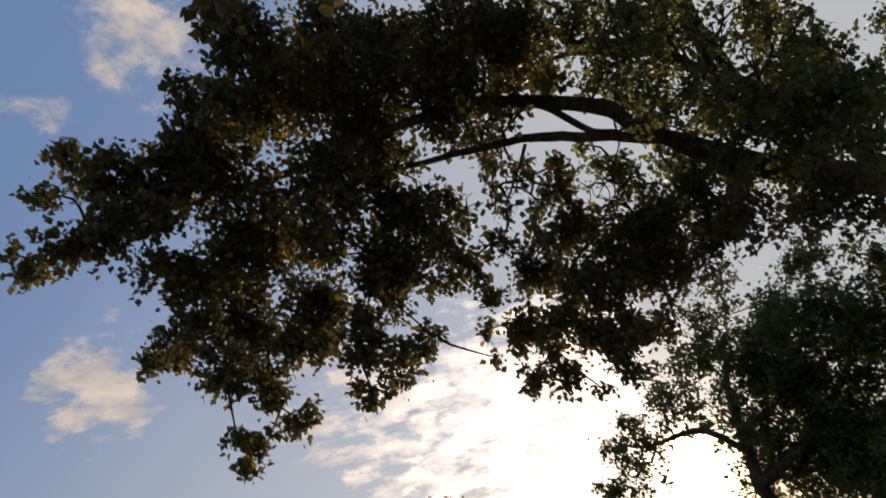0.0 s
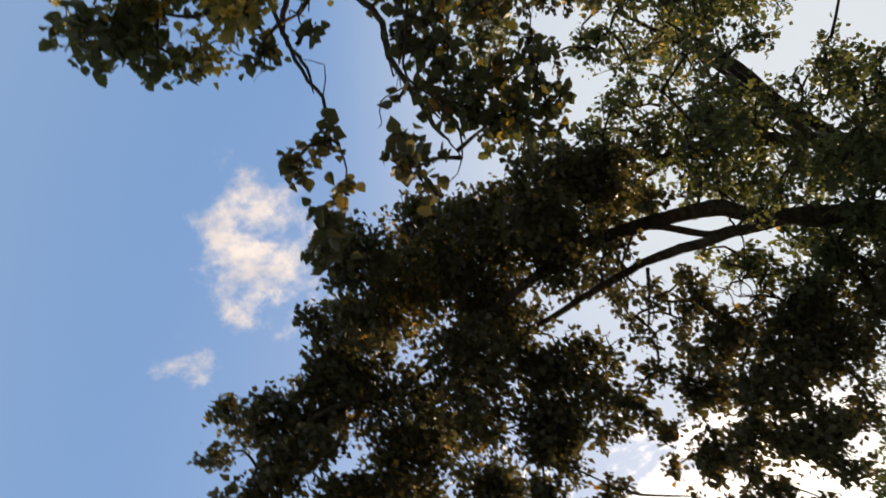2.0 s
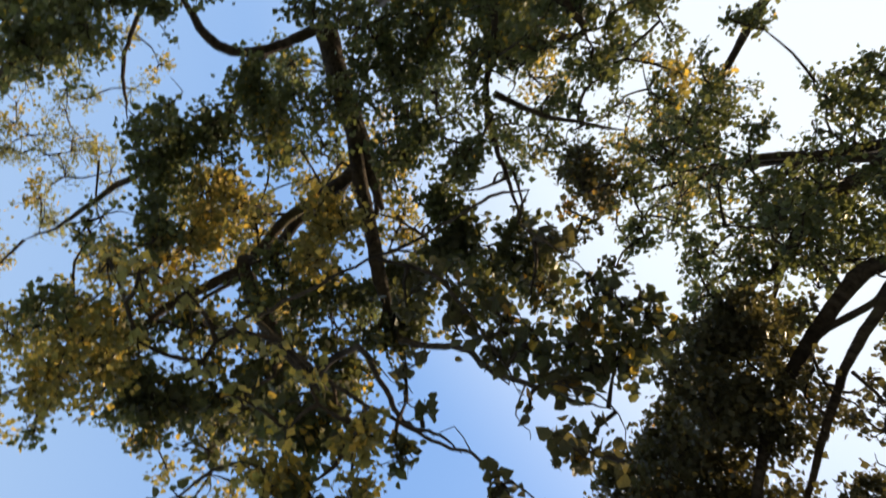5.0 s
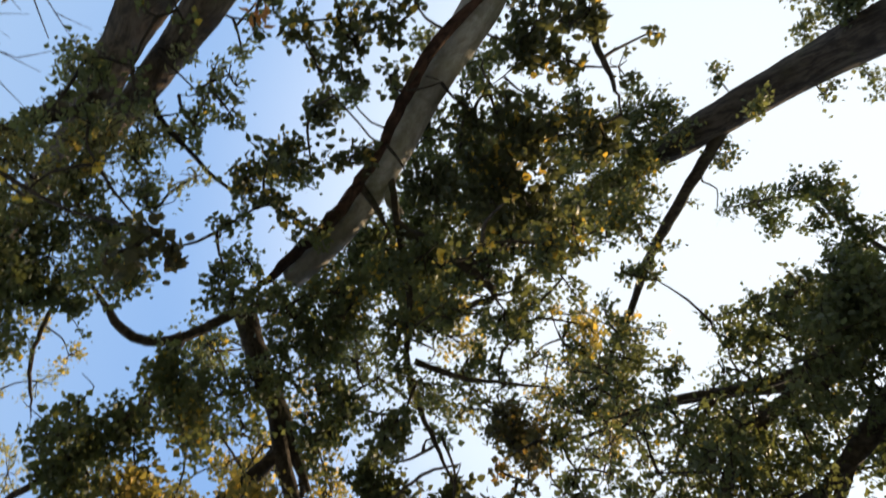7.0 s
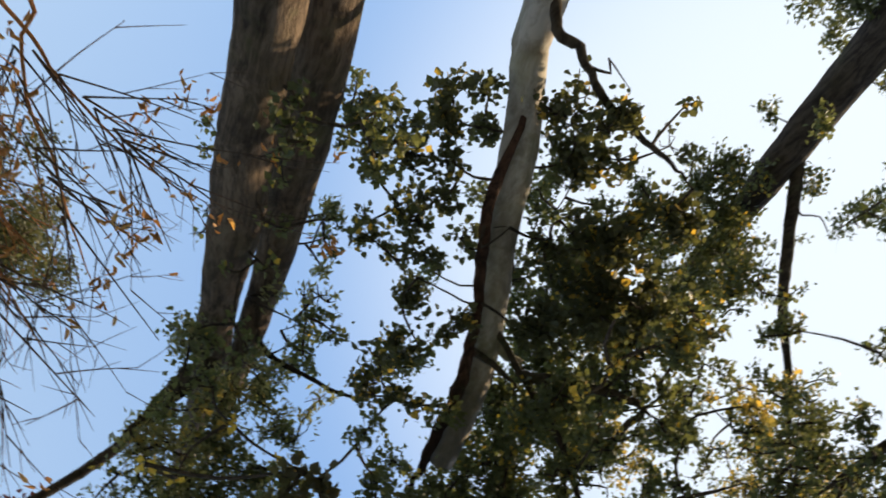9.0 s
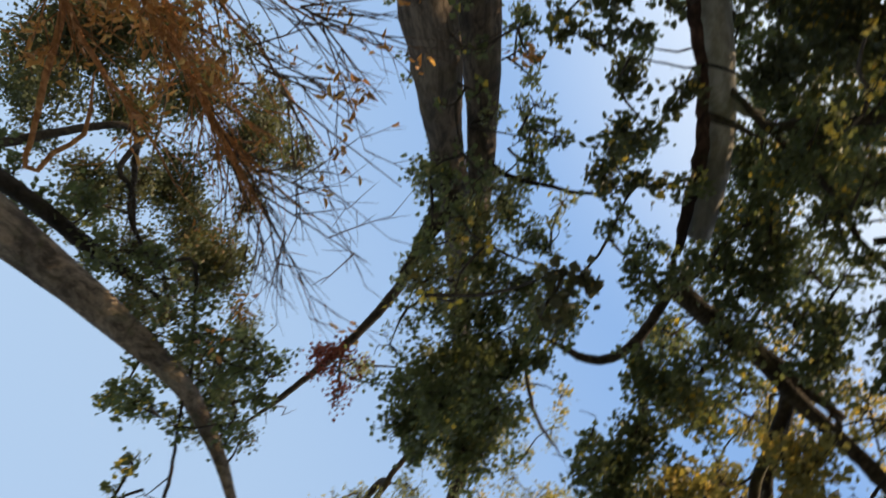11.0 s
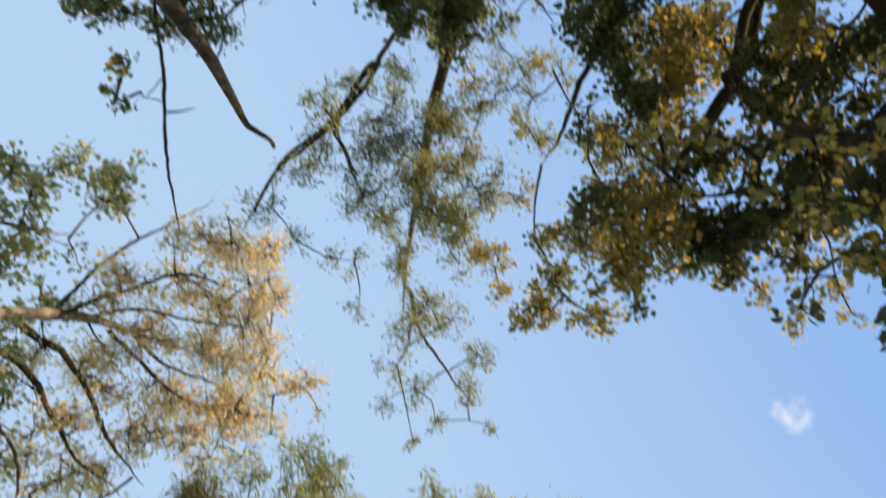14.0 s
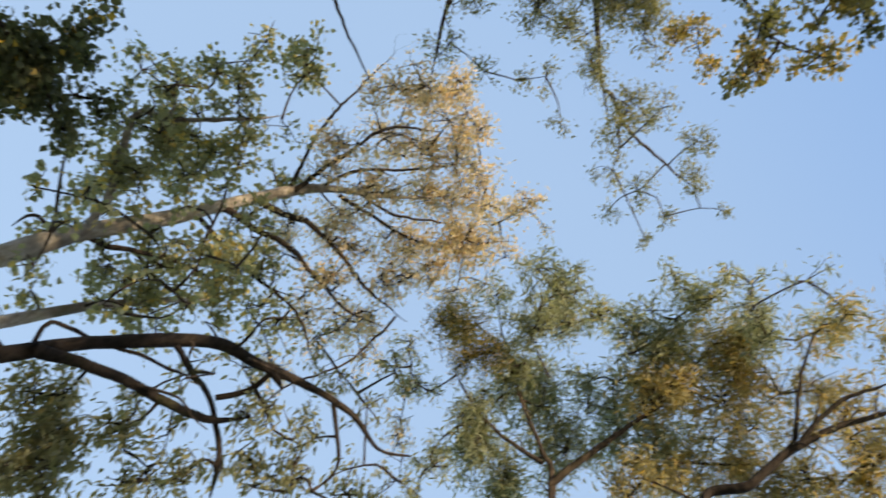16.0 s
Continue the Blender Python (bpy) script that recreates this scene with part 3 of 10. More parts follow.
boughs(cottonwood, "green", 0.46, [(2.4, 4.4, 7.9, 0.22), (2.3, 4.7, 7.8, 0.22), (2.4, 4.4, 7.8, 0.21), (2.4, 4.6, 7.6, 0.22), (3.4, 5.4, 8.3, 0.15), (3.3, 5.5, 8.6, 0.16), (3.4, 5.5, 8.6, 0.13), (3.1, 5.2, 8.5, 0.13), (3.4, 4.8, 7.2, 0.13)])
boughs(cottonwood, "green", 0.29, [(2.8, 5.3, 6.8, 0.15), (2.8, 5.4, 6.8, 0.18), (3.0, 5.3, 7.0, 0.15), (2.9, 5.3, 6.9, 0.15), (3.2, 5.0, 7.3, 0.12), (3.2, 5.0, 7.2, 0.21), (3.2, 5.1, 7.2, 0.17)])
boughs(cottonwood, "green", 0.5, [(1.5, 5.5, 5.9, 0.2), (1.6, 5.5, 5.9, 0.19), (1.4, 5.4, 6.0, 0.2), (1.5, 5.4, 6.2, 0.17), (4.0, 6.1, 5.3, 0.11), (4.6, 7.4, 8.4, 0.21)])
boughs(cottonwood, "green", 0.31, [(1.6, 5.5, 6.1, 0.2), (1.7, 5.4, 6.0, 0.21), (2.3, 4.5, 6.7, 0.21), (2.2, 4.5, 6.5, 0.23), (2.5, 4.6, 6.5, 0.23), (2.3, 4.5, 6.4, 0.21), (2.4, 4.5, 6.6, 0.25), (2.2, 4.4, 6.6, 0.25), (2.2, 5.3, 6.9, 0.28), (2.3, 5.2, 6.5, 0.25), (2.4, 5.4, 6.5, 0.21), (2.4, 5.3, 6.7, 0.24), (2.1, 5.4, 6.5, 0.17), (2.1, 5.5, 6.7, 0.13)])
boughs(cottonwood, "green", 0.55, [(3.7, 4.6, 6.4, 0.13), (5.7, 6.3, 7.1, 0.12), (6.8, 6.5, 4.9, 0.27), (6.2, 6.0, 5.1, 0.2)])
boughs(cottonwood, "green", 0.6, [(1.6, 5.5, 5.8, 0.16), (1.6, 5.7, 6.0, 0.2)])
boughs(cottonwood, "green", 0.37, [(1.9, 5.6, 6.0, 0.13), (1.8, 5.6, 5.9, 0.12), (1.8, 5.6, 5.9, 0.14), (1.8, 5.5, 6.1, 0.16), (2.2, 5.9, 6.2, 0.12), (2.1, 5.9, 6.1, 0.13), (2.3, 5.8, 6.2, 0.24), (2.1, 5.8, 6.1, 0.15), (2.1, 6.0, 6.5, 0.13), (2.0, 5.9, 6.2, 0.13), (1.8, 5.9, 5.7, 0.14), (1.8, 5.7, 5.6, 0.15), (1.7, 5.6, 5.6, 0.19), (1.8, 5.8, 5.6, 0.17), (2.5, 6.1, 6.0, 0.23), (2.6, 6.1, 5.9, 0.21), (2.6, 6.2, 6.2, 0.24), (2.7, 6.2, 6.2, 0.24), (2.6, 5.8, 6.1, 0.17), (2.7, 6.0, 6.2, 0.24)])
boughs(cottonwood, "green", 0.6, [(2.4, 6.7, 4.9, 0.2), (2.3, 6.4, 4.7, 0.18), (2.4, 6.4, 4.8, 0.22), (2.5, 6.3, 4.7, 0.2), (2.7, 6.4, 4.7, 0.22), (2.6, 6.4, 4.6, 0.22), (1.3, 6.1, 6.2, 0.21), (1.4, 6.3, 6.1, 0.2), (1.3, 6.3, 6.1, 0.2), (1.4, 6.3, 6.1, 0.2), (1.3, 6.1, 6.1, 0.24), (1.3, 6.1, 6.0, 0.17)])
boughs(cottonwood, "green", 0.37, [(2.4, 6.5, 5.2, 0.18), (2.3, 6.5, 5.1, 0.18), (2.4, 6.8, 5.0, 0.19), (2.5, 6.3, 4.9, 0.23), (2.7, 6.2, 5.1, 0.22), (2.9, 6.5, 5.3, 0.21), (2.8, 6.5, 5.4, 0.17), (2.7, 6.2, 5.2, 0.17), (2.7, 6.3, 5.2, 0.21), (3.0, 6.2, 5.3, 0.19)])
boughs(cottonwood, "green", 0.6, [(1.4, 5.8, 6.7, 0.17), (1.5, 5.9, 6.7, 0.16), (1.4, 6.0, 6.5, 0.18), (1.4, 5.7, 6.6, 0.19), (3.6, 5.8, 5.3, 0.25), (3.4, 5.7, 5.4, 0.15), (3.4, 5.9, 5.2, 0.2), (3.7, 5.8, 5.4, 0.21), (3.4, 6.0, 5.1, 0.18), (3.6, 5.8, 5.1, 0.21), (4.1, 6.4, 4.6, 0.19), (3.9, 6.5, 4.3, 0.19), (3.8, 6.5, 4.6, 0.19), (3.8, 6.6, 4.3, 0.19), (4.1, 6.5, 4.4, 0.24), (3.9, 6.3, 4.7, 0.27), (2.9, 6.3, 4.4, 0.19), (2.7, 6.1, 4.3, 0.19), (2.7, 6.3, 4.4, 0.18), (2.8, 6.3, 4.4, 0.16)])
boughs(cottonwood, "green", 0.64, [(1.7, 5.9, 4.2, 0.17), (1.6, 6.0, 4.2, 0.12), (1.6, 6.0, 4.4, 0.13), (1.7, 6.1, 4.4, 0.15)])
boughs(cottonwood, "green", 0.68, [(3.2, 4.8, 7.3, 0.15), (3.4, 5.3, 7.0, 0.21), (3.3, 5.1, 6.8, 0.2), (3.5, 5.0, 6.9, 0.2), (3.8, 4.8, 6.4, 0.14), (3.8, 4.8, 6.3, 0.15), (3.8, 4.9, 6.4, 0.16), (3.7, 4.9, 6.2, 0.12)])
boughs(cottonwood, "green", 0.42, [(3.1, 4.9, 7.2, 0.16), (2.9, 5.0, 7.2, 0.12), (3.1, 5.0, 7.2, 0.18), (3.0, 4.9, 7.3, 0.15), (3.2, 5.3, 6.9, 0.21)])
boughs(cottonwood, "green", 0.75, [(1.8, 5.5, 7.7, 0.17)])
boughs(cottonwood, "green", 0.46, [(3.3, 5.7, 7.0, 0.16)])
boughs(cottonwood, "green", 0.81, [(1.4, 4.4, 6.4, 0.13), (1.4, 4.9, 6.1, 0.16), (1.1, 4.9, 6.0, 0.13), (1.5, 5.8, 4.7, 0.15)])
boughs(cottonwood, "green", 0.50, [(1.7, 4.6, 6.2, 0.22), (1.7, 4.6, 5.7, 0.13), (1.6, 5.3, 6.0, 0.21), (2.0, 4.5, 5.8, 0.18), (2.4, 4.9, 5.9, 0.23), (2.7, 4.8, 5.8, 0.13), (1.9, 5.8, 5.2, 0.16)])
boughs(cottonwood, "green", 0.82, [(1.5, 4.5, 6.4, 0.1), (1.5, 4.5, 6.6, 0.1)])
boughs(cottonwood, "green", 0.51, [(2.0, 4.4, 6.6, 0.15), (1.8, 4.2, 6.5, 0.17), (2.0, 4.3, 6.6, 0.19), (1.9, 4.2, 6.5, 0.19), (1.7, 4.5, 6.5, 0.2), (1.9, 4.4, 6.6, 0.16), (1.6, 4.4, 6.5, 0.09), (1.6, 4.5, 6.5, 0.09), (2.7, 5.0, 6.6, 0.25), (2.8, 4.8, 6.7, 0.26), (2.9, 5.0, 6.4, 0.2), (2.7, 5.0, 6.6, 0.26), (2.6, 5.0, 6.4, 0.19), (2.9, 4.9, 6.6, 0.21), (1.7, 5.4, 6.4, 0.19), (1.7, 5.2, 6.5, 0.11), (1.5, 5.2, 6.5, 0.14), (1.7, 5.4, 6.6, 0.17), (1.8, 5.3, 6.5, 0.1), (1.6, 5.3, 6.4, 0.2)])
boughs(cottonwood, "green", 0.82, [(3.4, 5.4, 5.9, 0.12), (3.3, 5.5, 5.6, 0.23), (3.4, 5.3, 5.5, 0.15), (3.2, 5.4, 5.7, 0.11), (3.2, 5.4, 5.7, 0.14)])
boughs(cottonwood, "green", 0.51, [(2.3, 5.3, 6.0, 0.2), (2.0, 5.4, 5.8, 0.12), (2.2, 5.4, 5.8, 0.27), (2.0, 5.4, 6.0, 0.19), (2.1, 5.2, 5.9, 0.24), (2.3, 5.3, 5.8, 0.23), (3.1, 5.4, 5.7, 0.12)])
boughs(cottonwood, "green", 0.92, [(1.7, 6.1, 4.8, 0.16), (1.7, 6.2, 4.7, 0.21), (1.7, 6.2, 4.5, 0.16), (1.6, 6.2, 4.5, 0.2), (1.6, 6.1, 4.7, 0.21), (1.6, 6.2, 4.7, 0.2)])
boughs(cottonwood, "green", 0.57, [(1.7, 5.1, 5.4, 0.11), (1.7, 5.2, 5.4, 0.15), (1.8, 5.1, 5.3, 0.18), (1.6, 5.1, 5.1, 0.15), (1.7, 5.0, 5.3, 0.12), (1.8, 5.1, 5.2, 0.16), (1.8, 4.8, 5.4, 0.17), (1.9, 4.8, 5.2, 0.22), (1.9, 4.7, 5.3, 0.21), (1.9, 5.1, 5.3, 0.24), (1.8, 4.9, 5.5, 0.16), (1.8, 4.7, 5.3, 0.14), (2.3, 5.3, 5.5, 0.3), (2.2, 5.6, 5.0, 0.3), (2.4, 5.4, 5.3, 0.33), (2.3, 5.3, 4.9, 0.25)])
boughs(cottonwood, "green", 0.92, [(3.2, 5.2, 5.1, 0.14), (3.1, 5.3, 5.2, 0.16), (3.1, 5.3, 5.3, 0.14), (3.3, 5.1, 5.2, 0.12), (3.3, 5.0, 4.9, 0.17), (3.3, 5.2, 5.0, 0.19)])
boughs(cottonwood, "green", 0.57, [(2.4, 5.3, 5.0, 0.29), (2.3, 5.2, 5.4, 0.26), (2.1, 5.7, 5.4, 0.16), (2.1, 5.7, 5.2, 0.16), (2.1, 5.7, 5.3, 0.22), (2.2, 5.8, 5.5, 0.16), (2.0, 5.9, 5.5, 0.2), (1.9, 5.7, 5.4, 0.18), (2.6, 5.5, 5.5, 0.14), (2.8, 5.5, 5.4, 0.14), (2.8, 5.2, 5.6, 0.14), (2.9, 5.3, 5.3, 0.13), (2.8, 5.5, 5.5, 0.12), (3.0, 5.3, 5.5, 0.15), (3.1, 5.4, 5.1, 0.15), (3.0, 5.3, 5.4, 0.13)])
boughs(cottonwood, "green", 0.92, [(3.4, 5.0, 4.8, 0.13), (3.4, 5.2, 5.0, 0.16), (3.0, 5.0, 4.6, 0.3), (2.9, 4.9, 4.5, 0.31), (3.4, 5.1, 4.8, 0.17), (3.1, 5.3, 4.6, 0.25), (3.2, 5.3, 4.7, 0.25), (3.2, 5.1, 4.4, 0.23), (3.4, 5.1, 4.5, 0.2), (3.5, 5.3, 4.5, 0.23), (3.5, 5.1, 4.4, 0.15), (3.4, 4.8, 4.4, 0.12), (3.4, 5.0, 4.4, 0.19), (3.5, 5.0, 4.4, 0.14), (3.5, 5.1, 4.4, 0.15), (3.4, 4.9, 4.3, 0.14), (2.5, 5.7, 4.4, 0.22)])
boughs(cottonwood, "green", 0.57, [(2.5, 5.1, 4.6, 0.29), (2.6, 4.8, 4.6, 0.3), (2.8, 4.9, 4.5, 0.31), (2.6, 5.1, 4.7, 0.28), (2.7, 5.6, 4.5, 0.26)])
boughs(cottonwood, "green", 0.92, [(2.5, 5.5, 4.3, 0.26), (3.0, 5.2, 4.5, 0.22), (3.2, 5.3, 4.3, 0.22), (3.2, 5.2, 4.5, 0.26), (3.0, 5.2, 4.4, 0.19), (3.1, 5.4, 4.4, 0.28), (3.2, 5.3, 4.3, 0.28), (3.3, 5.0, 3.9, 0.24), (3.3, 4.8, 3.8, 0.21), (3.1, 4.8, 4.1, 0.2), (3.3, 5.1, 3.9, 0.22), (3.2, 4.9, 4.2, 0.22), (3.1, 5.0, 4.1, 0.2), (2.2, 6.1, 4.4, 0.21), (2.5, 6.2, 4.3, 0.21), (2.3, 5.9, 4.4, 0.18), (2.4, 6.1, 4.4, 0.23), (2.2, 6.1, 4.4, 0.2), (2.3, 6.3, 4.5, 0.21)])
boughs(cottonwood, "green", 0.57, [(2.6, 5.6, 4.7, 0.21), (2.7, 5.4, 4.5, 0.21), (2.6, 5.5, 4.4, 0.21)])
boughs(cottonwood, "green", 0.92, [(3.2, 5.9, 4.4, 0.17), (3.1, 5.7, 4.3, 0.2), (3.1, 5.9, 4.3, 0.18), (3.1, 5.9, 4.4, 0.19)])
boughs(cottonwood, "green", 1.04, [(1.5, 6.1, 5.1, 0.12), (1.7, 6.0, 4.8, 0.18), (1.9, 6.2, 4.6, 0.22), (1.9, 5.8, 4.2, 0.2), (1.5, 6.4, 4.8, 0.22)])
boughs(cottonwood, "green", 0.64, [(2.3, 6.1, 5.1, 0.17), (2.5, 6.0, 4.8, 0.2)])
boughs(cottonwood, "green", 1.05, [(6.0, 5.0, 6.6, 0.27), (6.2, 4.8, 6.9, 0.25), (5.8, 5.1, 6.9, 0.28), (6.0, 4.9, 6.9, 0.27), (5.9, 5.2, 6.6, 0.35), (6.1, 4.9, 6.7, 0.27), (5.5, 5.4, 7.3, 0.35), (5.8, 5.3, 7.0, 0.27), (5.8, 5.4, 7.4, 0.3), (5.9, 5.4, 7.2, 0.26), (5.5, 5.5, 7.3, 0.35), (5.9, 5.6, 7.3, 0.33), (5.3, 5.2, 7.9, 0.41), (5.4, 5.6, 7.9, 0.35), (5.3, 5.1, 8.2, 0.4), (5.4, 5.4, 7.7, 0.29), (5.6, 4.9, 7.8, 0.39), (5.7, 5.1, 7.7, 0.3), (4.8, 5.0, 7.0, 0.24), (4.7, 5.1, 7.0, 0.14), (4.6, 5.1, 7.0, 0.15), (4.6, 5.1, 6.7, 0.24)])
boughs(cottonwood, "green", 1.05, [(4.9, 5.0, 6.9, 0.24), (4.5, 4.9, 6.9, 0.15), (6.8, 5.3, 4.5, 0.21), (6.9, 5.2, 4.3, 0.26), (6.7, 5.3, 4.6, 0.26), (6.7, 5.3, 4.5, 0.21), (6.8, 5.1, 4.6, 0.22), (6.6, 5.3, 4.5, 0.25)])
boughs(cottonwood, "green", 1.1, [(4.3, 5.2, 6.5, 0.14), (7.0, 5.9, 4.7, 0.22), (7.3, 5.9, 5.3, 0.27), (7.2, 5.2, 4.9, 0.29)])
boughs(cottonwood, "green", 0.68, [(3.6, 6.3, 8.2, 0.3), (3.3, 7.2, 8.8, 0.33)])
boughs(cottonwood, "green", 1.11, [(1.6, 5.9, 5.6, 0.17), (1.7, 5.9, 4.5, 0.2)])
boughs(cottonwood, "green", 0.69, [(1.8, 5.6, 5.2, 0.21), (1.9, 5.3, 4.7, 0.19)])
boughs(cottonwood, "green", 1.33, [(1.2, 5.4, 6.4, 0.12)])
boughs(cottonwood, "green", 0.82, [(2.6, 4.8, 5.9, 0.18)])
boughs(cottonwood, "green", 1.7, [(6.1, 6.1, 6.5, 0.2), (6.5, 5.3, 6.0, 0.15), (5.8, 5.3, 5.5, 0.17)])
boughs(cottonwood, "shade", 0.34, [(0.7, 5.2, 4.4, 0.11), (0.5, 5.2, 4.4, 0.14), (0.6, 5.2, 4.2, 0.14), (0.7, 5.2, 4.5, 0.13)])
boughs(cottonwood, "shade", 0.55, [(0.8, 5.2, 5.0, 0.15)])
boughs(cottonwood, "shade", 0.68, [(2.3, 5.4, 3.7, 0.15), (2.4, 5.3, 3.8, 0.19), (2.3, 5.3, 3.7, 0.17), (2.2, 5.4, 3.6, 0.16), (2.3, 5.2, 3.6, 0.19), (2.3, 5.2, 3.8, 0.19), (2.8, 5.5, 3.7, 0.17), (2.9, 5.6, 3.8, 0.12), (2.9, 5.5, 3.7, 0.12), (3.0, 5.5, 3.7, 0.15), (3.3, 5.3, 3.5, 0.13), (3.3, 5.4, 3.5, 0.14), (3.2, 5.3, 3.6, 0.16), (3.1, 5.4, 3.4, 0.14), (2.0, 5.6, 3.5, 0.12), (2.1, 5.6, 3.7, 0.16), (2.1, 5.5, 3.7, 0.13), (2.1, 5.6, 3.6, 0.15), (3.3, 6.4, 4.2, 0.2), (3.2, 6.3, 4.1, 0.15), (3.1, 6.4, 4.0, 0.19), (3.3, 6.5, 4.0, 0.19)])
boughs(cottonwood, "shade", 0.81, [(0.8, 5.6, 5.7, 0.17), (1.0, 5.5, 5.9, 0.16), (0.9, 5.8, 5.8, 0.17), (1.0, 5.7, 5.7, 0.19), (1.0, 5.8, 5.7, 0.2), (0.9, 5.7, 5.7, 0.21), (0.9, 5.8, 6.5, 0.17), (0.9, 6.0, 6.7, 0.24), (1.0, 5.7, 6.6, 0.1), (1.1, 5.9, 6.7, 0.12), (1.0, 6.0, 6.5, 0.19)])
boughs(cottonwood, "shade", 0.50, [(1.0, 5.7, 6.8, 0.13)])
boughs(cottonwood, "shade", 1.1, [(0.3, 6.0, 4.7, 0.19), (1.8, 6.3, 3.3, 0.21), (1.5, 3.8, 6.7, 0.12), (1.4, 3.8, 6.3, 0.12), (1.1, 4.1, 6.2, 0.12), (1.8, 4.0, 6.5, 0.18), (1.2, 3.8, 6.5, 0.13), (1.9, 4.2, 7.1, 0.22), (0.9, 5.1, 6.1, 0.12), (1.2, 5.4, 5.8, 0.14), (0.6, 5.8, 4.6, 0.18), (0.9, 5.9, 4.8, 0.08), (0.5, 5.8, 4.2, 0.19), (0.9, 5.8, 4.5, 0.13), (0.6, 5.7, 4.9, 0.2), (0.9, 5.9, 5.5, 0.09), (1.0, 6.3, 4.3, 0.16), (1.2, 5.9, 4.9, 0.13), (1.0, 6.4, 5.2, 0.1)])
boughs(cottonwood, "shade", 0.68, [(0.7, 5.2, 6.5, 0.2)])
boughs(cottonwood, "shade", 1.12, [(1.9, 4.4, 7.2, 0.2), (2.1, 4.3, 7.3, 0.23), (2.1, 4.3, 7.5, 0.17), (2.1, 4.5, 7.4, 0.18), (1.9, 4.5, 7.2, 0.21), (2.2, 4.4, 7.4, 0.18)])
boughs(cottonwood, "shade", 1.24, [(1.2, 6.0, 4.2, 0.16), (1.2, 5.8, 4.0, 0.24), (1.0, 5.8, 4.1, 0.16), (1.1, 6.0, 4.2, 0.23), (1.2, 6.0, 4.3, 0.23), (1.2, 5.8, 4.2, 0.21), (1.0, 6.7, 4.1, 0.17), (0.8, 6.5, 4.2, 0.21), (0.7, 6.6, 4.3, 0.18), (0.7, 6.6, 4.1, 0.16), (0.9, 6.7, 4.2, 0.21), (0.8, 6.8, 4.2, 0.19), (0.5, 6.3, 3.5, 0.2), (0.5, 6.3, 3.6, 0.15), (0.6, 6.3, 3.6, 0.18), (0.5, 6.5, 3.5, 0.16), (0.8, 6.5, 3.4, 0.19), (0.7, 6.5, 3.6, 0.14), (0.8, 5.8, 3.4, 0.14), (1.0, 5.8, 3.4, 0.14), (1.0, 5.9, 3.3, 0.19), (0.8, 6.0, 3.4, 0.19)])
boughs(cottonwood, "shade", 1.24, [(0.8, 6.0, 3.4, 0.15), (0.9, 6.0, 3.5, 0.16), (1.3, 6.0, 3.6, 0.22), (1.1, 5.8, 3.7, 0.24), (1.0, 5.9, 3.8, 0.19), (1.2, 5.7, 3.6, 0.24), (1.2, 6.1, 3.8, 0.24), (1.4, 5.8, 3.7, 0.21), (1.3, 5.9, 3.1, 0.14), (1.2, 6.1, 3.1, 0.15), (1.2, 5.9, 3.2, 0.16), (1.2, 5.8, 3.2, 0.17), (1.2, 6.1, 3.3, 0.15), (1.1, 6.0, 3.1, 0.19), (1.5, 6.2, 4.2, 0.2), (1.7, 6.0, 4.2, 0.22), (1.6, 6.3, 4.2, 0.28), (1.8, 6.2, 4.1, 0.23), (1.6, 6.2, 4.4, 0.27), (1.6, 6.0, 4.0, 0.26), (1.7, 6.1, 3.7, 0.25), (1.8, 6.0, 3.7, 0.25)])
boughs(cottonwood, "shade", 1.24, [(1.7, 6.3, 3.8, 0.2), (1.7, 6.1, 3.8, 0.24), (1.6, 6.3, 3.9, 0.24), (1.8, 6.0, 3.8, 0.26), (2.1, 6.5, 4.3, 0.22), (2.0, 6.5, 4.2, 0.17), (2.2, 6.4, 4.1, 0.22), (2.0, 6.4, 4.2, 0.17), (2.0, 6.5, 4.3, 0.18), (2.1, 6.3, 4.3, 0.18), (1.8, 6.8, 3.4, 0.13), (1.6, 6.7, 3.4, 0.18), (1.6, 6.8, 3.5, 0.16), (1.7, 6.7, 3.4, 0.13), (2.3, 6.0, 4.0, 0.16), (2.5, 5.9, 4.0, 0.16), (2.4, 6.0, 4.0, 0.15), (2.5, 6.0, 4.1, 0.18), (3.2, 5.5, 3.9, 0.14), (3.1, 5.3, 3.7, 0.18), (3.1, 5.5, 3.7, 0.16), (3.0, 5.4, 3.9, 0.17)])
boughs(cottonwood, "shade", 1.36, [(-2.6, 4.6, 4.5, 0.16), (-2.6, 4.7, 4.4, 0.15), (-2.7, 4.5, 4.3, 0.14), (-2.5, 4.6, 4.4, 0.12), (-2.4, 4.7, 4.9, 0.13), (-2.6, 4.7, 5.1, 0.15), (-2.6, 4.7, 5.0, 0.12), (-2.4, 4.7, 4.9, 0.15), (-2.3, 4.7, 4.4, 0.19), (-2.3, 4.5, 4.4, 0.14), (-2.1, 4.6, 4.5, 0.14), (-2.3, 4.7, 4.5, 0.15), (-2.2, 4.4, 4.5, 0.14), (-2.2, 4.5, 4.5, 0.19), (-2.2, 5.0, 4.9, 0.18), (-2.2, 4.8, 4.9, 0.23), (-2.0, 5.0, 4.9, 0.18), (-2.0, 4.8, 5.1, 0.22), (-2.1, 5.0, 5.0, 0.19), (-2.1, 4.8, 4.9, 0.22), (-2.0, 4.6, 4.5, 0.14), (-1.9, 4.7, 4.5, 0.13)])
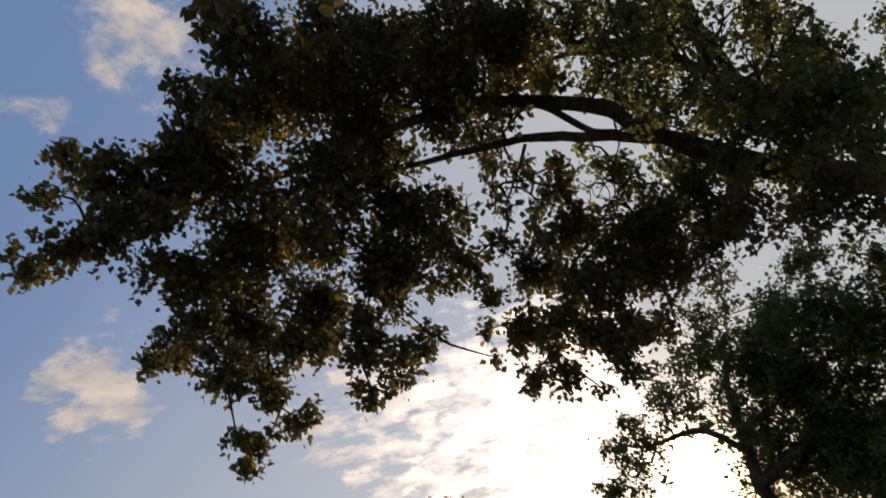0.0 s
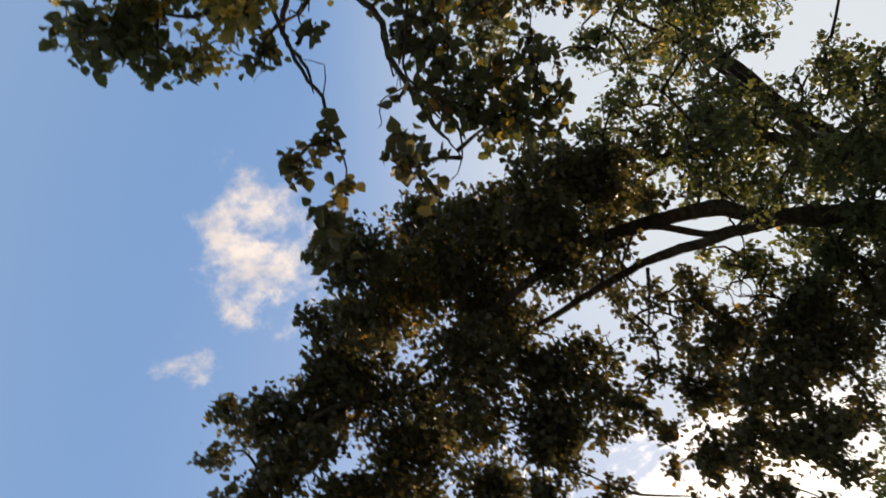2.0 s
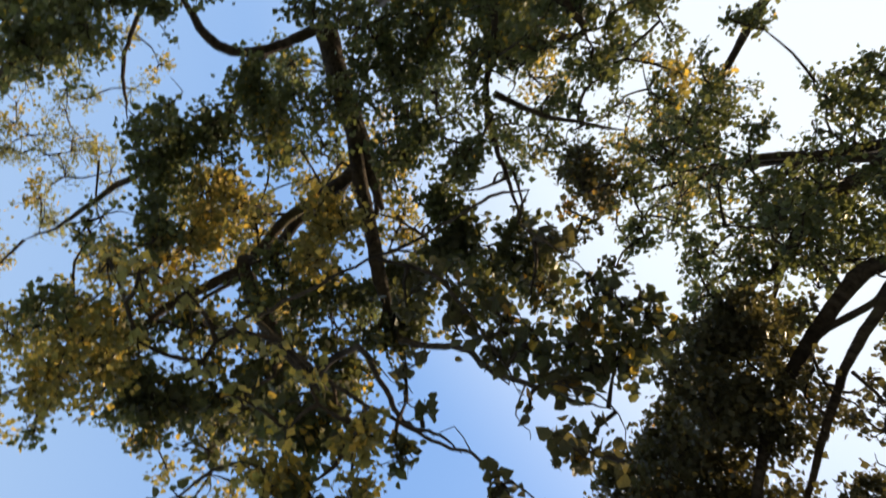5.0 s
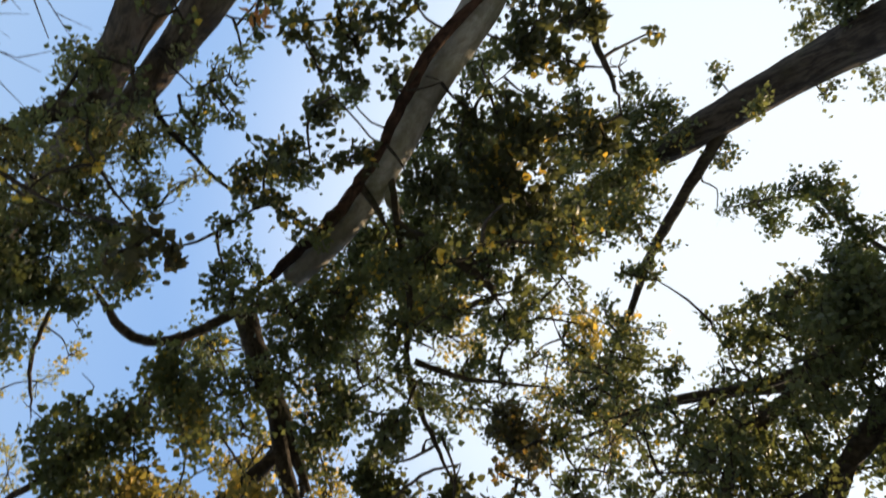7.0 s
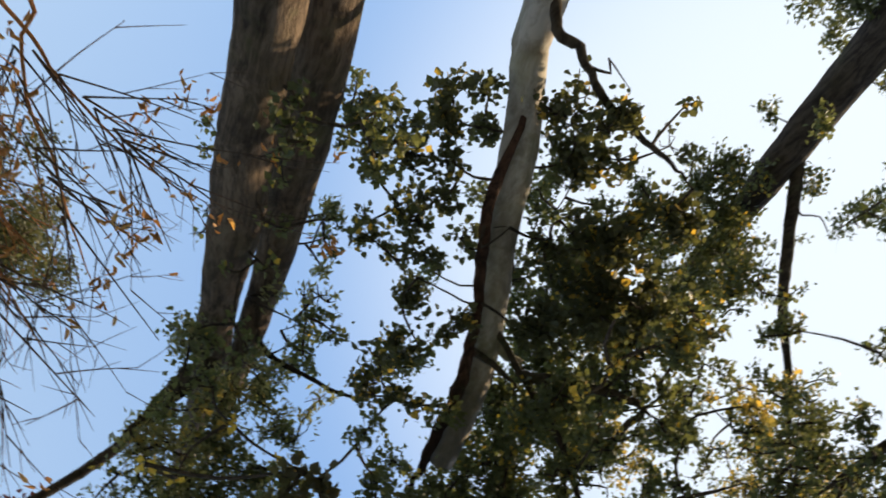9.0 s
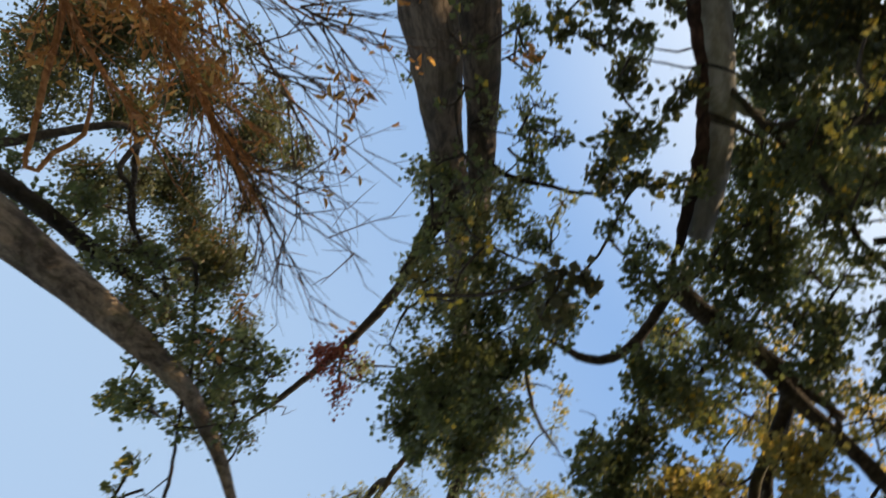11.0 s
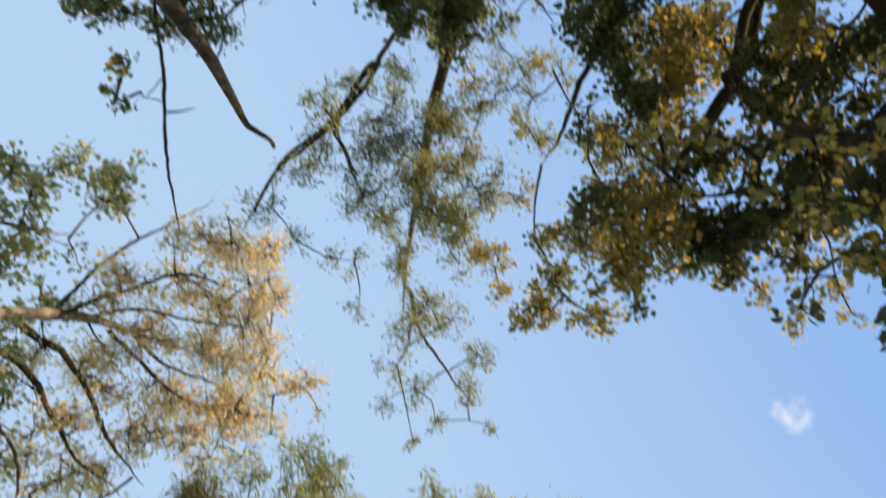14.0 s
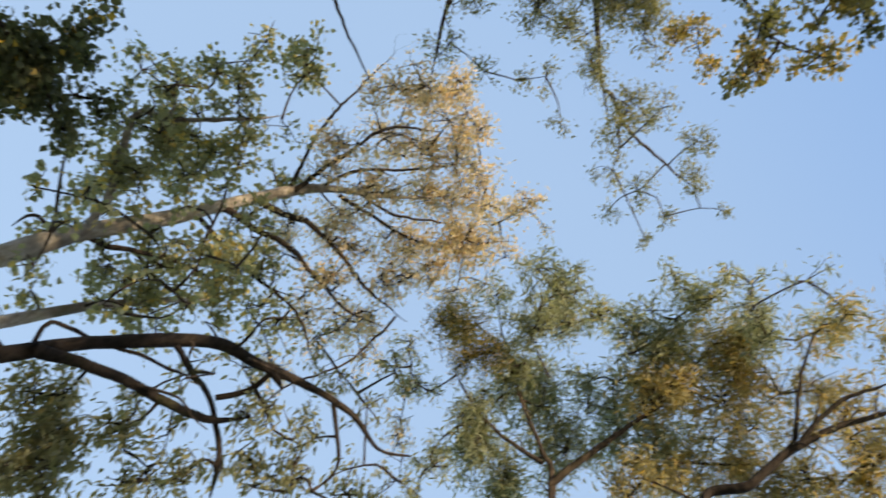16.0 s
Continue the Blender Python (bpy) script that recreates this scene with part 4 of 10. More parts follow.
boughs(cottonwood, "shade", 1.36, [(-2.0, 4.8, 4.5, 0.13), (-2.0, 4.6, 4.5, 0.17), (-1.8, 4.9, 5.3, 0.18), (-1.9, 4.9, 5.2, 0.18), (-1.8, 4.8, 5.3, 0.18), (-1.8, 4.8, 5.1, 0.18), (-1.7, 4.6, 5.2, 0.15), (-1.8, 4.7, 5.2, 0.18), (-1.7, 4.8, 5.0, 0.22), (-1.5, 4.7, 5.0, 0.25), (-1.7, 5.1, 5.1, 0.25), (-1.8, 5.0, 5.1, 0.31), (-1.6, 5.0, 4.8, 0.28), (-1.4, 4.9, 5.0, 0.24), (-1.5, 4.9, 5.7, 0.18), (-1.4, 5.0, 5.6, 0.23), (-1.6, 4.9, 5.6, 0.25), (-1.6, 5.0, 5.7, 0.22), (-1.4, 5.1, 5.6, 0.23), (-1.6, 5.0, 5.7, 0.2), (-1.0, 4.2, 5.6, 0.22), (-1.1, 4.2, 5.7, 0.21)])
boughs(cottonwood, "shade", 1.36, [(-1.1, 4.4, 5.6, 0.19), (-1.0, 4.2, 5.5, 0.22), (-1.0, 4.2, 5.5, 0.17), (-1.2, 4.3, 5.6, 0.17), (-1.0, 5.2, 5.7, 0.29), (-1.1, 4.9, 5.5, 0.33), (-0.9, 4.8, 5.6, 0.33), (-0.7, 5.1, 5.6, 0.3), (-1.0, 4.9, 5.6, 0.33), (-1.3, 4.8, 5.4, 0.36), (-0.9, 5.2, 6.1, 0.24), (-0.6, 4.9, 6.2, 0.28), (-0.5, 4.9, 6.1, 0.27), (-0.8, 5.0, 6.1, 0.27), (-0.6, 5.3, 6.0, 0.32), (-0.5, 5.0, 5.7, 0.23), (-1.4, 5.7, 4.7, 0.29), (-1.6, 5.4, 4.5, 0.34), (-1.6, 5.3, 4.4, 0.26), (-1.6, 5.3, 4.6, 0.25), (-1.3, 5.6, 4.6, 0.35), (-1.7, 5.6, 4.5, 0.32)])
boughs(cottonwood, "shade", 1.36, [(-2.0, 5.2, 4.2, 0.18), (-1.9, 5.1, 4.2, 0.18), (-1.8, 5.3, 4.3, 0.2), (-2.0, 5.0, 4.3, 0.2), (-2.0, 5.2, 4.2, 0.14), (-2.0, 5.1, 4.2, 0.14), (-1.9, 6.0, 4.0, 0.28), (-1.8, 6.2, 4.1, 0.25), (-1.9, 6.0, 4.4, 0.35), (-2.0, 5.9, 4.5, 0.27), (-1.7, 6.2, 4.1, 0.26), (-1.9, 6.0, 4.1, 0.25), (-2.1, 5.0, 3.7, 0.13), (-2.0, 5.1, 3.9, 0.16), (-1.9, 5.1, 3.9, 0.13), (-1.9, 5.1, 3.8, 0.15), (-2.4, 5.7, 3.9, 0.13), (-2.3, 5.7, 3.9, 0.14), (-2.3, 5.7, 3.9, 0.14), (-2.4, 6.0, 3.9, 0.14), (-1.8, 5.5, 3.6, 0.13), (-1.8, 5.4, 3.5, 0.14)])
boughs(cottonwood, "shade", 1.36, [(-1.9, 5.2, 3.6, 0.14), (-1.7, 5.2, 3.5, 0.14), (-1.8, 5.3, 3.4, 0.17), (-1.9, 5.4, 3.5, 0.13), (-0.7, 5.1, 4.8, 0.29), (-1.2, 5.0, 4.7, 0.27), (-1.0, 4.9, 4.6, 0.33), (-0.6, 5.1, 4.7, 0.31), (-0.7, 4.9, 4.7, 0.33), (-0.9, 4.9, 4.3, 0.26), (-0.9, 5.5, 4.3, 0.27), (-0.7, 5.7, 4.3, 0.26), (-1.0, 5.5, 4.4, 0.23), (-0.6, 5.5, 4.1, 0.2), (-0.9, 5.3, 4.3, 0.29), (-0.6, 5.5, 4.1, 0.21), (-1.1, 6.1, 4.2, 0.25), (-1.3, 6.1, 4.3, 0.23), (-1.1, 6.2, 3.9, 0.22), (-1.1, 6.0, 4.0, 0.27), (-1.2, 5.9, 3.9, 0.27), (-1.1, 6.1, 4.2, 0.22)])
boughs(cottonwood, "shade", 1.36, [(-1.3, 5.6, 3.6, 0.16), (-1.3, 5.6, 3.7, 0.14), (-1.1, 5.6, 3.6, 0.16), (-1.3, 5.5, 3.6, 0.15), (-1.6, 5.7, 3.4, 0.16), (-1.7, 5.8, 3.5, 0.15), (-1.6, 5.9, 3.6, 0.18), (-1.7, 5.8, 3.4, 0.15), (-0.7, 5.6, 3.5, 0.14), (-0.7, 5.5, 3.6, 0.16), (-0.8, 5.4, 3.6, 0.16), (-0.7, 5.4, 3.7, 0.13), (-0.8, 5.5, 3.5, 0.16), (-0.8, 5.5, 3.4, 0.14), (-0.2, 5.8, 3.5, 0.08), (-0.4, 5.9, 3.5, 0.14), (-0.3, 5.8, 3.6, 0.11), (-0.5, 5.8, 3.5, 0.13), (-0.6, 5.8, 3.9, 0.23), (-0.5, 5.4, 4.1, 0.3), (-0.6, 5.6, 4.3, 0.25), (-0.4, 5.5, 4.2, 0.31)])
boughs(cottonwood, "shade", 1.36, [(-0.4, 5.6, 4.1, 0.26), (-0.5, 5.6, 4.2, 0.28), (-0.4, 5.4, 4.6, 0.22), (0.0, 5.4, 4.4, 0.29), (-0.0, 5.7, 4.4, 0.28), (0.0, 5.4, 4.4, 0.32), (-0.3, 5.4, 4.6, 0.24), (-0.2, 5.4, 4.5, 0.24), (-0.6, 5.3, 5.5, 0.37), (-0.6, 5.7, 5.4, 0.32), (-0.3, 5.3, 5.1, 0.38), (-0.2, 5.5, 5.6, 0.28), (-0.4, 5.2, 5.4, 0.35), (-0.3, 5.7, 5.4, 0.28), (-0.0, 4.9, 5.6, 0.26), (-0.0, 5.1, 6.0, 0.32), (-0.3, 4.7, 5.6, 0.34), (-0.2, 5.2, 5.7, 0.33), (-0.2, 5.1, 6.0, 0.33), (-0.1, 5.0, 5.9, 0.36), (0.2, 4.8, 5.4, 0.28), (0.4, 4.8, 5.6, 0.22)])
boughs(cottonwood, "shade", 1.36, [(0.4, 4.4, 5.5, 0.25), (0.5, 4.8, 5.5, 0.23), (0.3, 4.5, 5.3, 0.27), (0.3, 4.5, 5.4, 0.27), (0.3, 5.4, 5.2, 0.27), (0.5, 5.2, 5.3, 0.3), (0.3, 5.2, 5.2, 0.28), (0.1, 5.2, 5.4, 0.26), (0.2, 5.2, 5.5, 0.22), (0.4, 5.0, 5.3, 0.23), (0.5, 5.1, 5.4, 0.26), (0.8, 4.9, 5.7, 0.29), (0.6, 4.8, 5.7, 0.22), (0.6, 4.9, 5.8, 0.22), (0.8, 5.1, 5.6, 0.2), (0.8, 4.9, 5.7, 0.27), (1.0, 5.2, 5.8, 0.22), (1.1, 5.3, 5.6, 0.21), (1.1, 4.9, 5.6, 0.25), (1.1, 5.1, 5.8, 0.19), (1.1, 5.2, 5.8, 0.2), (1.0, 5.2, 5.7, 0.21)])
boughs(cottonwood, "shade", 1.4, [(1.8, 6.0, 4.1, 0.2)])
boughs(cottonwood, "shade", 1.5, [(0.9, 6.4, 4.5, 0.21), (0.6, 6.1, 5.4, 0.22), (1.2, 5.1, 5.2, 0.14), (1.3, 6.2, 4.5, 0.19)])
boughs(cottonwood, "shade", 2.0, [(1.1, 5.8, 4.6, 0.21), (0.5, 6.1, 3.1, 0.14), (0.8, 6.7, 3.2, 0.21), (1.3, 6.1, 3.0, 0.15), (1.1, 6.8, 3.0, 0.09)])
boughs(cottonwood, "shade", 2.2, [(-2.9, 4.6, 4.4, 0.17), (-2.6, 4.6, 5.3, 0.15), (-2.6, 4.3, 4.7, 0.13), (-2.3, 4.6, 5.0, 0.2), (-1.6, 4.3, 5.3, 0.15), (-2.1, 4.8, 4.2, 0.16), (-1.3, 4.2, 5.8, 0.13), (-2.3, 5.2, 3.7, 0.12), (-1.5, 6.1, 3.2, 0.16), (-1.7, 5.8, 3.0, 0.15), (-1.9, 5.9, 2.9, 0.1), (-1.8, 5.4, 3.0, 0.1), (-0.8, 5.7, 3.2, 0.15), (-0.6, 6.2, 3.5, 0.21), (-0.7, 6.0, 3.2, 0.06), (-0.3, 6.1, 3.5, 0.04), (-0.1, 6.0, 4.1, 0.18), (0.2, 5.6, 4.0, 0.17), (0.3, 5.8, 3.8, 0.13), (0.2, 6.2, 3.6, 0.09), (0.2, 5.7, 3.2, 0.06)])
leaf_out(cottonwood, "poplar")

# pale grey poplar with dark forked limbs and green, gold-lit and yellow leaves
pale_poplar = tree((5.16, 1.19), "pale grey poplar with dark forked limbs and green, gold-lit and yellow leaves")
limb(pale_poplar, "limb", [(-0.17, 1.28, 5.90), (-0.36, 1.78, 5.59), (-0.43, 2.12, 5.30), (-0.45, 2.28, 5.09), (-0.46, 2.43, 4.88), (-0.52, 2.57, 4.63), (-0.63, 2.63, 4.44)], 0.017, 0.007, bark)
limb(pale_poplar, "limb", [(1.02, 2.13, 5.15), (0.88, 2.22, 5.08), (0.73, 2.51, 4.86), (0.62, 2.65, 4.71)], 0.012, 0.006, bark)
limb(pale_poplar, "limb", [(0.37, 2.07, 5.31), (0.02, 2.44, 5.00), (0.06, 2.60, 4.79), (0.04, 2.75, 4.56), (-0.05, 2.80, 4.43), (-0.18, 2.79, 4.34)], 0.012, 0.005, bark)
limb(pale_poplar, "trunk", [(5.16, 1.19, -0.10), (5.14, 1.28, 2.00), (5.01, 1.64, 4.62), (4.91, 1.68, 4.93), (4.65, 1.86, 5.51), (4.34, 1.92, 5.95), (4.06, 1.96, 6.32), (3.70, 2.02, 6.69), (3.36, 2.08, 7.13), (2.99, 2.01, 7.46), (2.70, 1.93, 7.85)], 0.215, 0.115, pale_bark, tip=0.0)
limb(pale_poplar, "limb", [(4.88, 1.80, 5.02), (4.75, 1.79, 5.23), (4.53, 1.75, 5.38), (4.22, 1.72, 5.81), (3.90, 1.75, 6.20), (3.57, 1.83, 6.56), (3.22, 1.88, 7.05), (2.89, 1.83, 7.46), (2.57, 1.75, 7.96), (2.54, 1.72, 8.01), (2.32, 1.66, 8.10)], 0.045, 0.062, red_bark, root=0.8)
limb(pale_poplar, "limb", [(2.34, 1.67, 8.09), (2.09, 1.86, 8.08), (1.67, 2.20, 8.04), (1.34, 2.45, 7.97), (0.99, 2.73, 7.86)], 0.11, 0.07, bark)
limb(pale_poplar, "limb", [(2.28, 1.63, 8.12), (1.92, 1.33, 8.25), (1.78, 0.92, 8.33), (1.94, 0.60, 8.29), (2.07, 0.42, 8.22)], 0.06, 0.03, bark)
limb(pale_poplar, "limb", [(1.26, 2.38, 7.99), (0.63, 2.18, 8.30), (0.04, 2.00, 8.54)], 0.06, 0.05, bark)
limb(pale_poplar, "limb", [(0.03, 1.99, 8.54), (-0.21, 2.21, 8.40), (-0.44, 2.43, 8.24)], 0.06, 0.05, bark)
limb(pale_poplar, "limb", [(-0.00, 1.98, 8.55), (-0.29, 1.73, 8.66), (-0.61, 1.58, 8.73)], 0.025, 0.01, bark)
limb(pale_poplar, "limb", [(0.89, 2.76, 8.09), (0.56, 2.46, 8.30), (0.16, 2.15, 8.49)], 0.03, 0.015, bark)
limb(pale_poplar, "limb", [(1.80, 1.31, 8.35), (1.22, 1.22, 8.58), (0.60, 0.80, 8.83), (0.18, 0.54, 8.97), (-0.16, 0.38, 9.08), (-0.35, 0.21, 9.19)], 0.05, 0.015, bark)
limb(pale_poplar, "limb", [(2.41, 0.43, 10.32), (1.72, 0.49, 10.46), (1.14, 0.75, 10.51)], 0.03, 0.015, bark)
limb(pale_poplar, "limb", [(2.31, 1.74, 8.18), (1.69, 2.15, 8.03), (1.13, 2.42, 7.85), (0.42, 2.77, 7.57), (-0.07, 3.01, 7.24)], 0.085, 0.05, bark)
limb(pale_poplar, "limb", [(1.19, 2.35, 7.92), (0.64, 1.98, 8.02), (0.10, 1.76, 8.01), (-0.38, 1.34, 8.00), (-0.81, 1.04, 7.92)], 0.06, 0.03, bark)
limb(pale_poplar, "limb", [(0.08, 1.70, 7.82), (-0.31, 1.93, 7.46), (-0.51, 2.20, 7.06), (-0.64, 2.37, 6.68), (-0.85, 2.53, 6.26)], 0.06, 0.035, bark)
limb(pale_poplar, "limb", [(0.91, 2.56, 7.76), (0.51, 2.16, 7.81), (0.11, 1.74, 7.81)], 0.035, 0.02, bark)
limb(pale_poplar, "limb", [(2.60, 2.60, 6.79), (2.02, 2.85, 6.89), (1.58, 3.17, 6.83), (1.23, 3.43, 6.74)], 0.035, 0.02, bark)
limb(pale_poplar, "limb", [(2.87, 3.15, 6.43), (2.69, 3.04, 6.60), (2.36, 2.93, 6.83)], 0.045, 0.02, bark)
limb(pale_poplar, "limb", [(2.11, 2.83, 6.86), (2.10, 3.27, 6.58), (2.16, 3.76, 6.16)], 0.028, 0.01, bark)
limb(pale_poplar, "limb", [(-0.06, 2.96, 7.15), (0.05, 3.11, 6.56), (-0.05, 3.23, 5.93), (-0.02, 3.25, 5.36), (0.03, 3.16, 4.84)], 0.03, 0.01, bark)
limb(pale_poplar, "limb", [(-0.21, 2.26, 6.50), (-0.51, 2.50, 6.03), (-0.51, 2.55, 5.67), (-0.51, 2.56, 5.33)], 0.03, 0.01, bark)
limb(pale_poplar, "limb", [(4.68, 1.67, 4.57), (4.64, 1.81, 4.59), (4.48, 2.12, 4.78), (4.24, 2.59, 4.97), (3.98, 2.99, 5.06)], 0.05, 0.022, bark)
limb(pale_poplar, "limb", [(3.68, 1.79, 6.68), (3.79, 1.45, 6.67), (3.87, 1.18, 6.64)], 0.012, 0.006, bark)
limb(pale_poplar, "limb", [(3.33, 1.99, 6.93), (3.19, 2.09, 6.85), (3.02, 2.21, 6.76)], 0.035, 0.02, bark)
limb(pale_poplar, "limb", [(3.58, 2.10, 6.86), (3.35, 2.21, 6.89), (3.28, 2.31, 6.81)], 0.05, 0.04, pale_bark)
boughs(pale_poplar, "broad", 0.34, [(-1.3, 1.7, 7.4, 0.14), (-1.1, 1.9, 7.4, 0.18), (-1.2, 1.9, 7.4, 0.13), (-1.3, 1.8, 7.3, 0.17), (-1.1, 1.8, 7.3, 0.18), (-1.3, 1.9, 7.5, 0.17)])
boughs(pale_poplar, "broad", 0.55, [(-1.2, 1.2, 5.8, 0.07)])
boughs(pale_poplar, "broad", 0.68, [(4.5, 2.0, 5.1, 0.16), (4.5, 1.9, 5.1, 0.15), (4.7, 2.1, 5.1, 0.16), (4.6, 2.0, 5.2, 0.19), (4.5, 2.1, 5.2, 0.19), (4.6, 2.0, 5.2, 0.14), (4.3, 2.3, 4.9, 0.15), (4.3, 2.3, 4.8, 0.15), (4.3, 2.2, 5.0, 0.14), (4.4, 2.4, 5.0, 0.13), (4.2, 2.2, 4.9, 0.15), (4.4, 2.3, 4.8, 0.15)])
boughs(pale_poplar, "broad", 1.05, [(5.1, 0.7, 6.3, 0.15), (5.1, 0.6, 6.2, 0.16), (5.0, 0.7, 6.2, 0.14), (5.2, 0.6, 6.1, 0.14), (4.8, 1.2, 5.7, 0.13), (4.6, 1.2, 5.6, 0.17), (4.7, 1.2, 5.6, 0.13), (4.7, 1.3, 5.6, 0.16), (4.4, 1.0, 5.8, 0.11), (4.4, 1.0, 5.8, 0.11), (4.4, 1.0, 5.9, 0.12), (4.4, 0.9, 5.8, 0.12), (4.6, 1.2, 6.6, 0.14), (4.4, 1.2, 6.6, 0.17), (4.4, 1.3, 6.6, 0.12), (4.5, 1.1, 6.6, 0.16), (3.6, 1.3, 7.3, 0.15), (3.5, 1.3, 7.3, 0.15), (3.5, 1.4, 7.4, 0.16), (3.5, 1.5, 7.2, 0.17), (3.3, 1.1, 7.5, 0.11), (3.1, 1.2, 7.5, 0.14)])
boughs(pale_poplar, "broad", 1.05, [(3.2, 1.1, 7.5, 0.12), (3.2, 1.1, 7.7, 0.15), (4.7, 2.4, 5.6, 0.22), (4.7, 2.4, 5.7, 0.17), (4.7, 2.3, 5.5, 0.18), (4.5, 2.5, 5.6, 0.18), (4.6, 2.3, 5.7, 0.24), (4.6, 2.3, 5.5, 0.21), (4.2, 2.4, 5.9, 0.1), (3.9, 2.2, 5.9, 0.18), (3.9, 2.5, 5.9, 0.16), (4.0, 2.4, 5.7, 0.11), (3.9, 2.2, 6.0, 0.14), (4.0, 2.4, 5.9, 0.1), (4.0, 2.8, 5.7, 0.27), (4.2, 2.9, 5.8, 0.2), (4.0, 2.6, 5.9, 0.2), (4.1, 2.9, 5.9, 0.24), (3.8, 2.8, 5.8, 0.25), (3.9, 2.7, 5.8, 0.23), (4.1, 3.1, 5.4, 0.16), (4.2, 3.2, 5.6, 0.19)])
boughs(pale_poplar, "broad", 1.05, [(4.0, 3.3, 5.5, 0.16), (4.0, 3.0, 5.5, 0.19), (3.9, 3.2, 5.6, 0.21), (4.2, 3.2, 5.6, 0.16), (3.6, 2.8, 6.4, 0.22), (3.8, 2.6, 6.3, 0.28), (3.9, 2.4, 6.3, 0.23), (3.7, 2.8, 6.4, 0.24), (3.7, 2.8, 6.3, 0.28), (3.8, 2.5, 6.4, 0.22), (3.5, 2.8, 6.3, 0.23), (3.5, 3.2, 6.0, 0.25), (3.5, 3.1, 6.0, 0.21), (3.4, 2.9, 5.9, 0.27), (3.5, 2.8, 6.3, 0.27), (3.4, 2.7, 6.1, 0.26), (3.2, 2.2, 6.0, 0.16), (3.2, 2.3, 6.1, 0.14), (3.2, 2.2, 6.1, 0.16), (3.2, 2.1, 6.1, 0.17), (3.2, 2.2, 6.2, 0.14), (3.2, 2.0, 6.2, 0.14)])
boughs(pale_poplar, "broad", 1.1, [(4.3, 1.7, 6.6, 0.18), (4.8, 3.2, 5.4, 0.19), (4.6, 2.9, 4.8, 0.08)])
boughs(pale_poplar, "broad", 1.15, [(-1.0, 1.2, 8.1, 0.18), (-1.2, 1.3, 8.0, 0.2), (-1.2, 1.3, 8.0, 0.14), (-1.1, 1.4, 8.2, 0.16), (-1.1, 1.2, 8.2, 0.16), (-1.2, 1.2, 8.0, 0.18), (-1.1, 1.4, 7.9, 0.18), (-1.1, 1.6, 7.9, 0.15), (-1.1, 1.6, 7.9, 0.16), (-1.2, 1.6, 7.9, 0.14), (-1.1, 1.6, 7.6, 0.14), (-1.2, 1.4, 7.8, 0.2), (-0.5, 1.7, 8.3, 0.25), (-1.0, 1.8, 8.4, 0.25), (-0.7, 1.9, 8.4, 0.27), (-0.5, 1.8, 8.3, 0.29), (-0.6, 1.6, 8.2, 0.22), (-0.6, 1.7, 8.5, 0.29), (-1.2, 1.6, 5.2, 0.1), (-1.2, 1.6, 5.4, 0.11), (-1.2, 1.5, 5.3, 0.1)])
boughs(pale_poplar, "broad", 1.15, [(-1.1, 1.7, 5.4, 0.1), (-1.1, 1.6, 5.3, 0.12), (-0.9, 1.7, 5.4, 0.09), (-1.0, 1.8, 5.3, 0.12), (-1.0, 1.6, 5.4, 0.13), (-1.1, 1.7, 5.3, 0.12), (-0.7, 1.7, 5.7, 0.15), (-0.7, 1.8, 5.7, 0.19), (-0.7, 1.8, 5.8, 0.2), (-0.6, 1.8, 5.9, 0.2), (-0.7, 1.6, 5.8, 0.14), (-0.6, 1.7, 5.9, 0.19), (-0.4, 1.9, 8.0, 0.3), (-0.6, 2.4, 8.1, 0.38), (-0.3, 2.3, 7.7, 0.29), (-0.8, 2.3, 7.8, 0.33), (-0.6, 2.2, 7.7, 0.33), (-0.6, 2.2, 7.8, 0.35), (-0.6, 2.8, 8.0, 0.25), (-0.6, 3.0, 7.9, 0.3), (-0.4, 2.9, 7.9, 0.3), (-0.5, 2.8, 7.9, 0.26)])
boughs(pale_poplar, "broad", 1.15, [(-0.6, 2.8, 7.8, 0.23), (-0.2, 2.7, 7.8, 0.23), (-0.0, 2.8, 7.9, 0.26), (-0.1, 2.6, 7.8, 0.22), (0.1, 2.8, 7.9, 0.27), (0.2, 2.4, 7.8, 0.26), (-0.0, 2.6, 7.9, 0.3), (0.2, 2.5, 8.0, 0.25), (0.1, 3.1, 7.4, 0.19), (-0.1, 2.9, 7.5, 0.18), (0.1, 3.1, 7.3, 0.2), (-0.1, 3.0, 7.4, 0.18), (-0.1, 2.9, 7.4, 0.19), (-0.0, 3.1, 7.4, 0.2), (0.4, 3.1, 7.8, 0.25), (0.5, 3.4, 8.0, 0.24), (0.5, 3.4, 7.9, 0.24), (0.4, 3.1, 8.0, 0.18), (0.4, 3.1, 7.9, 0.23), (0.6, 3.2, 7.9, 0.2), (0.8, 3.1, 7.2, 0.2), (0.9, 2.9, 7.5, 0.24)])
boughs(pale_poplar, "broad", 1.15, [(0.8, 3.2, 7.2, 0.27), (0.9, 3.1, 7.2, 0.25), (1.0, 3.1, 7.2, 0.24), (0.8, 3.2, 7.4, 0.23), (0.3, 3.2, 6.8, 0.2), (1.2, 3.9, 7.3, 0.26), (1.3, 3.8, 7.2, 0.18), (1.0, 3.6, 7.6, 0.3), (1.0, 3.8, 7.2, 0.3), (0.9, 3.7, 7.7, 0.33)])
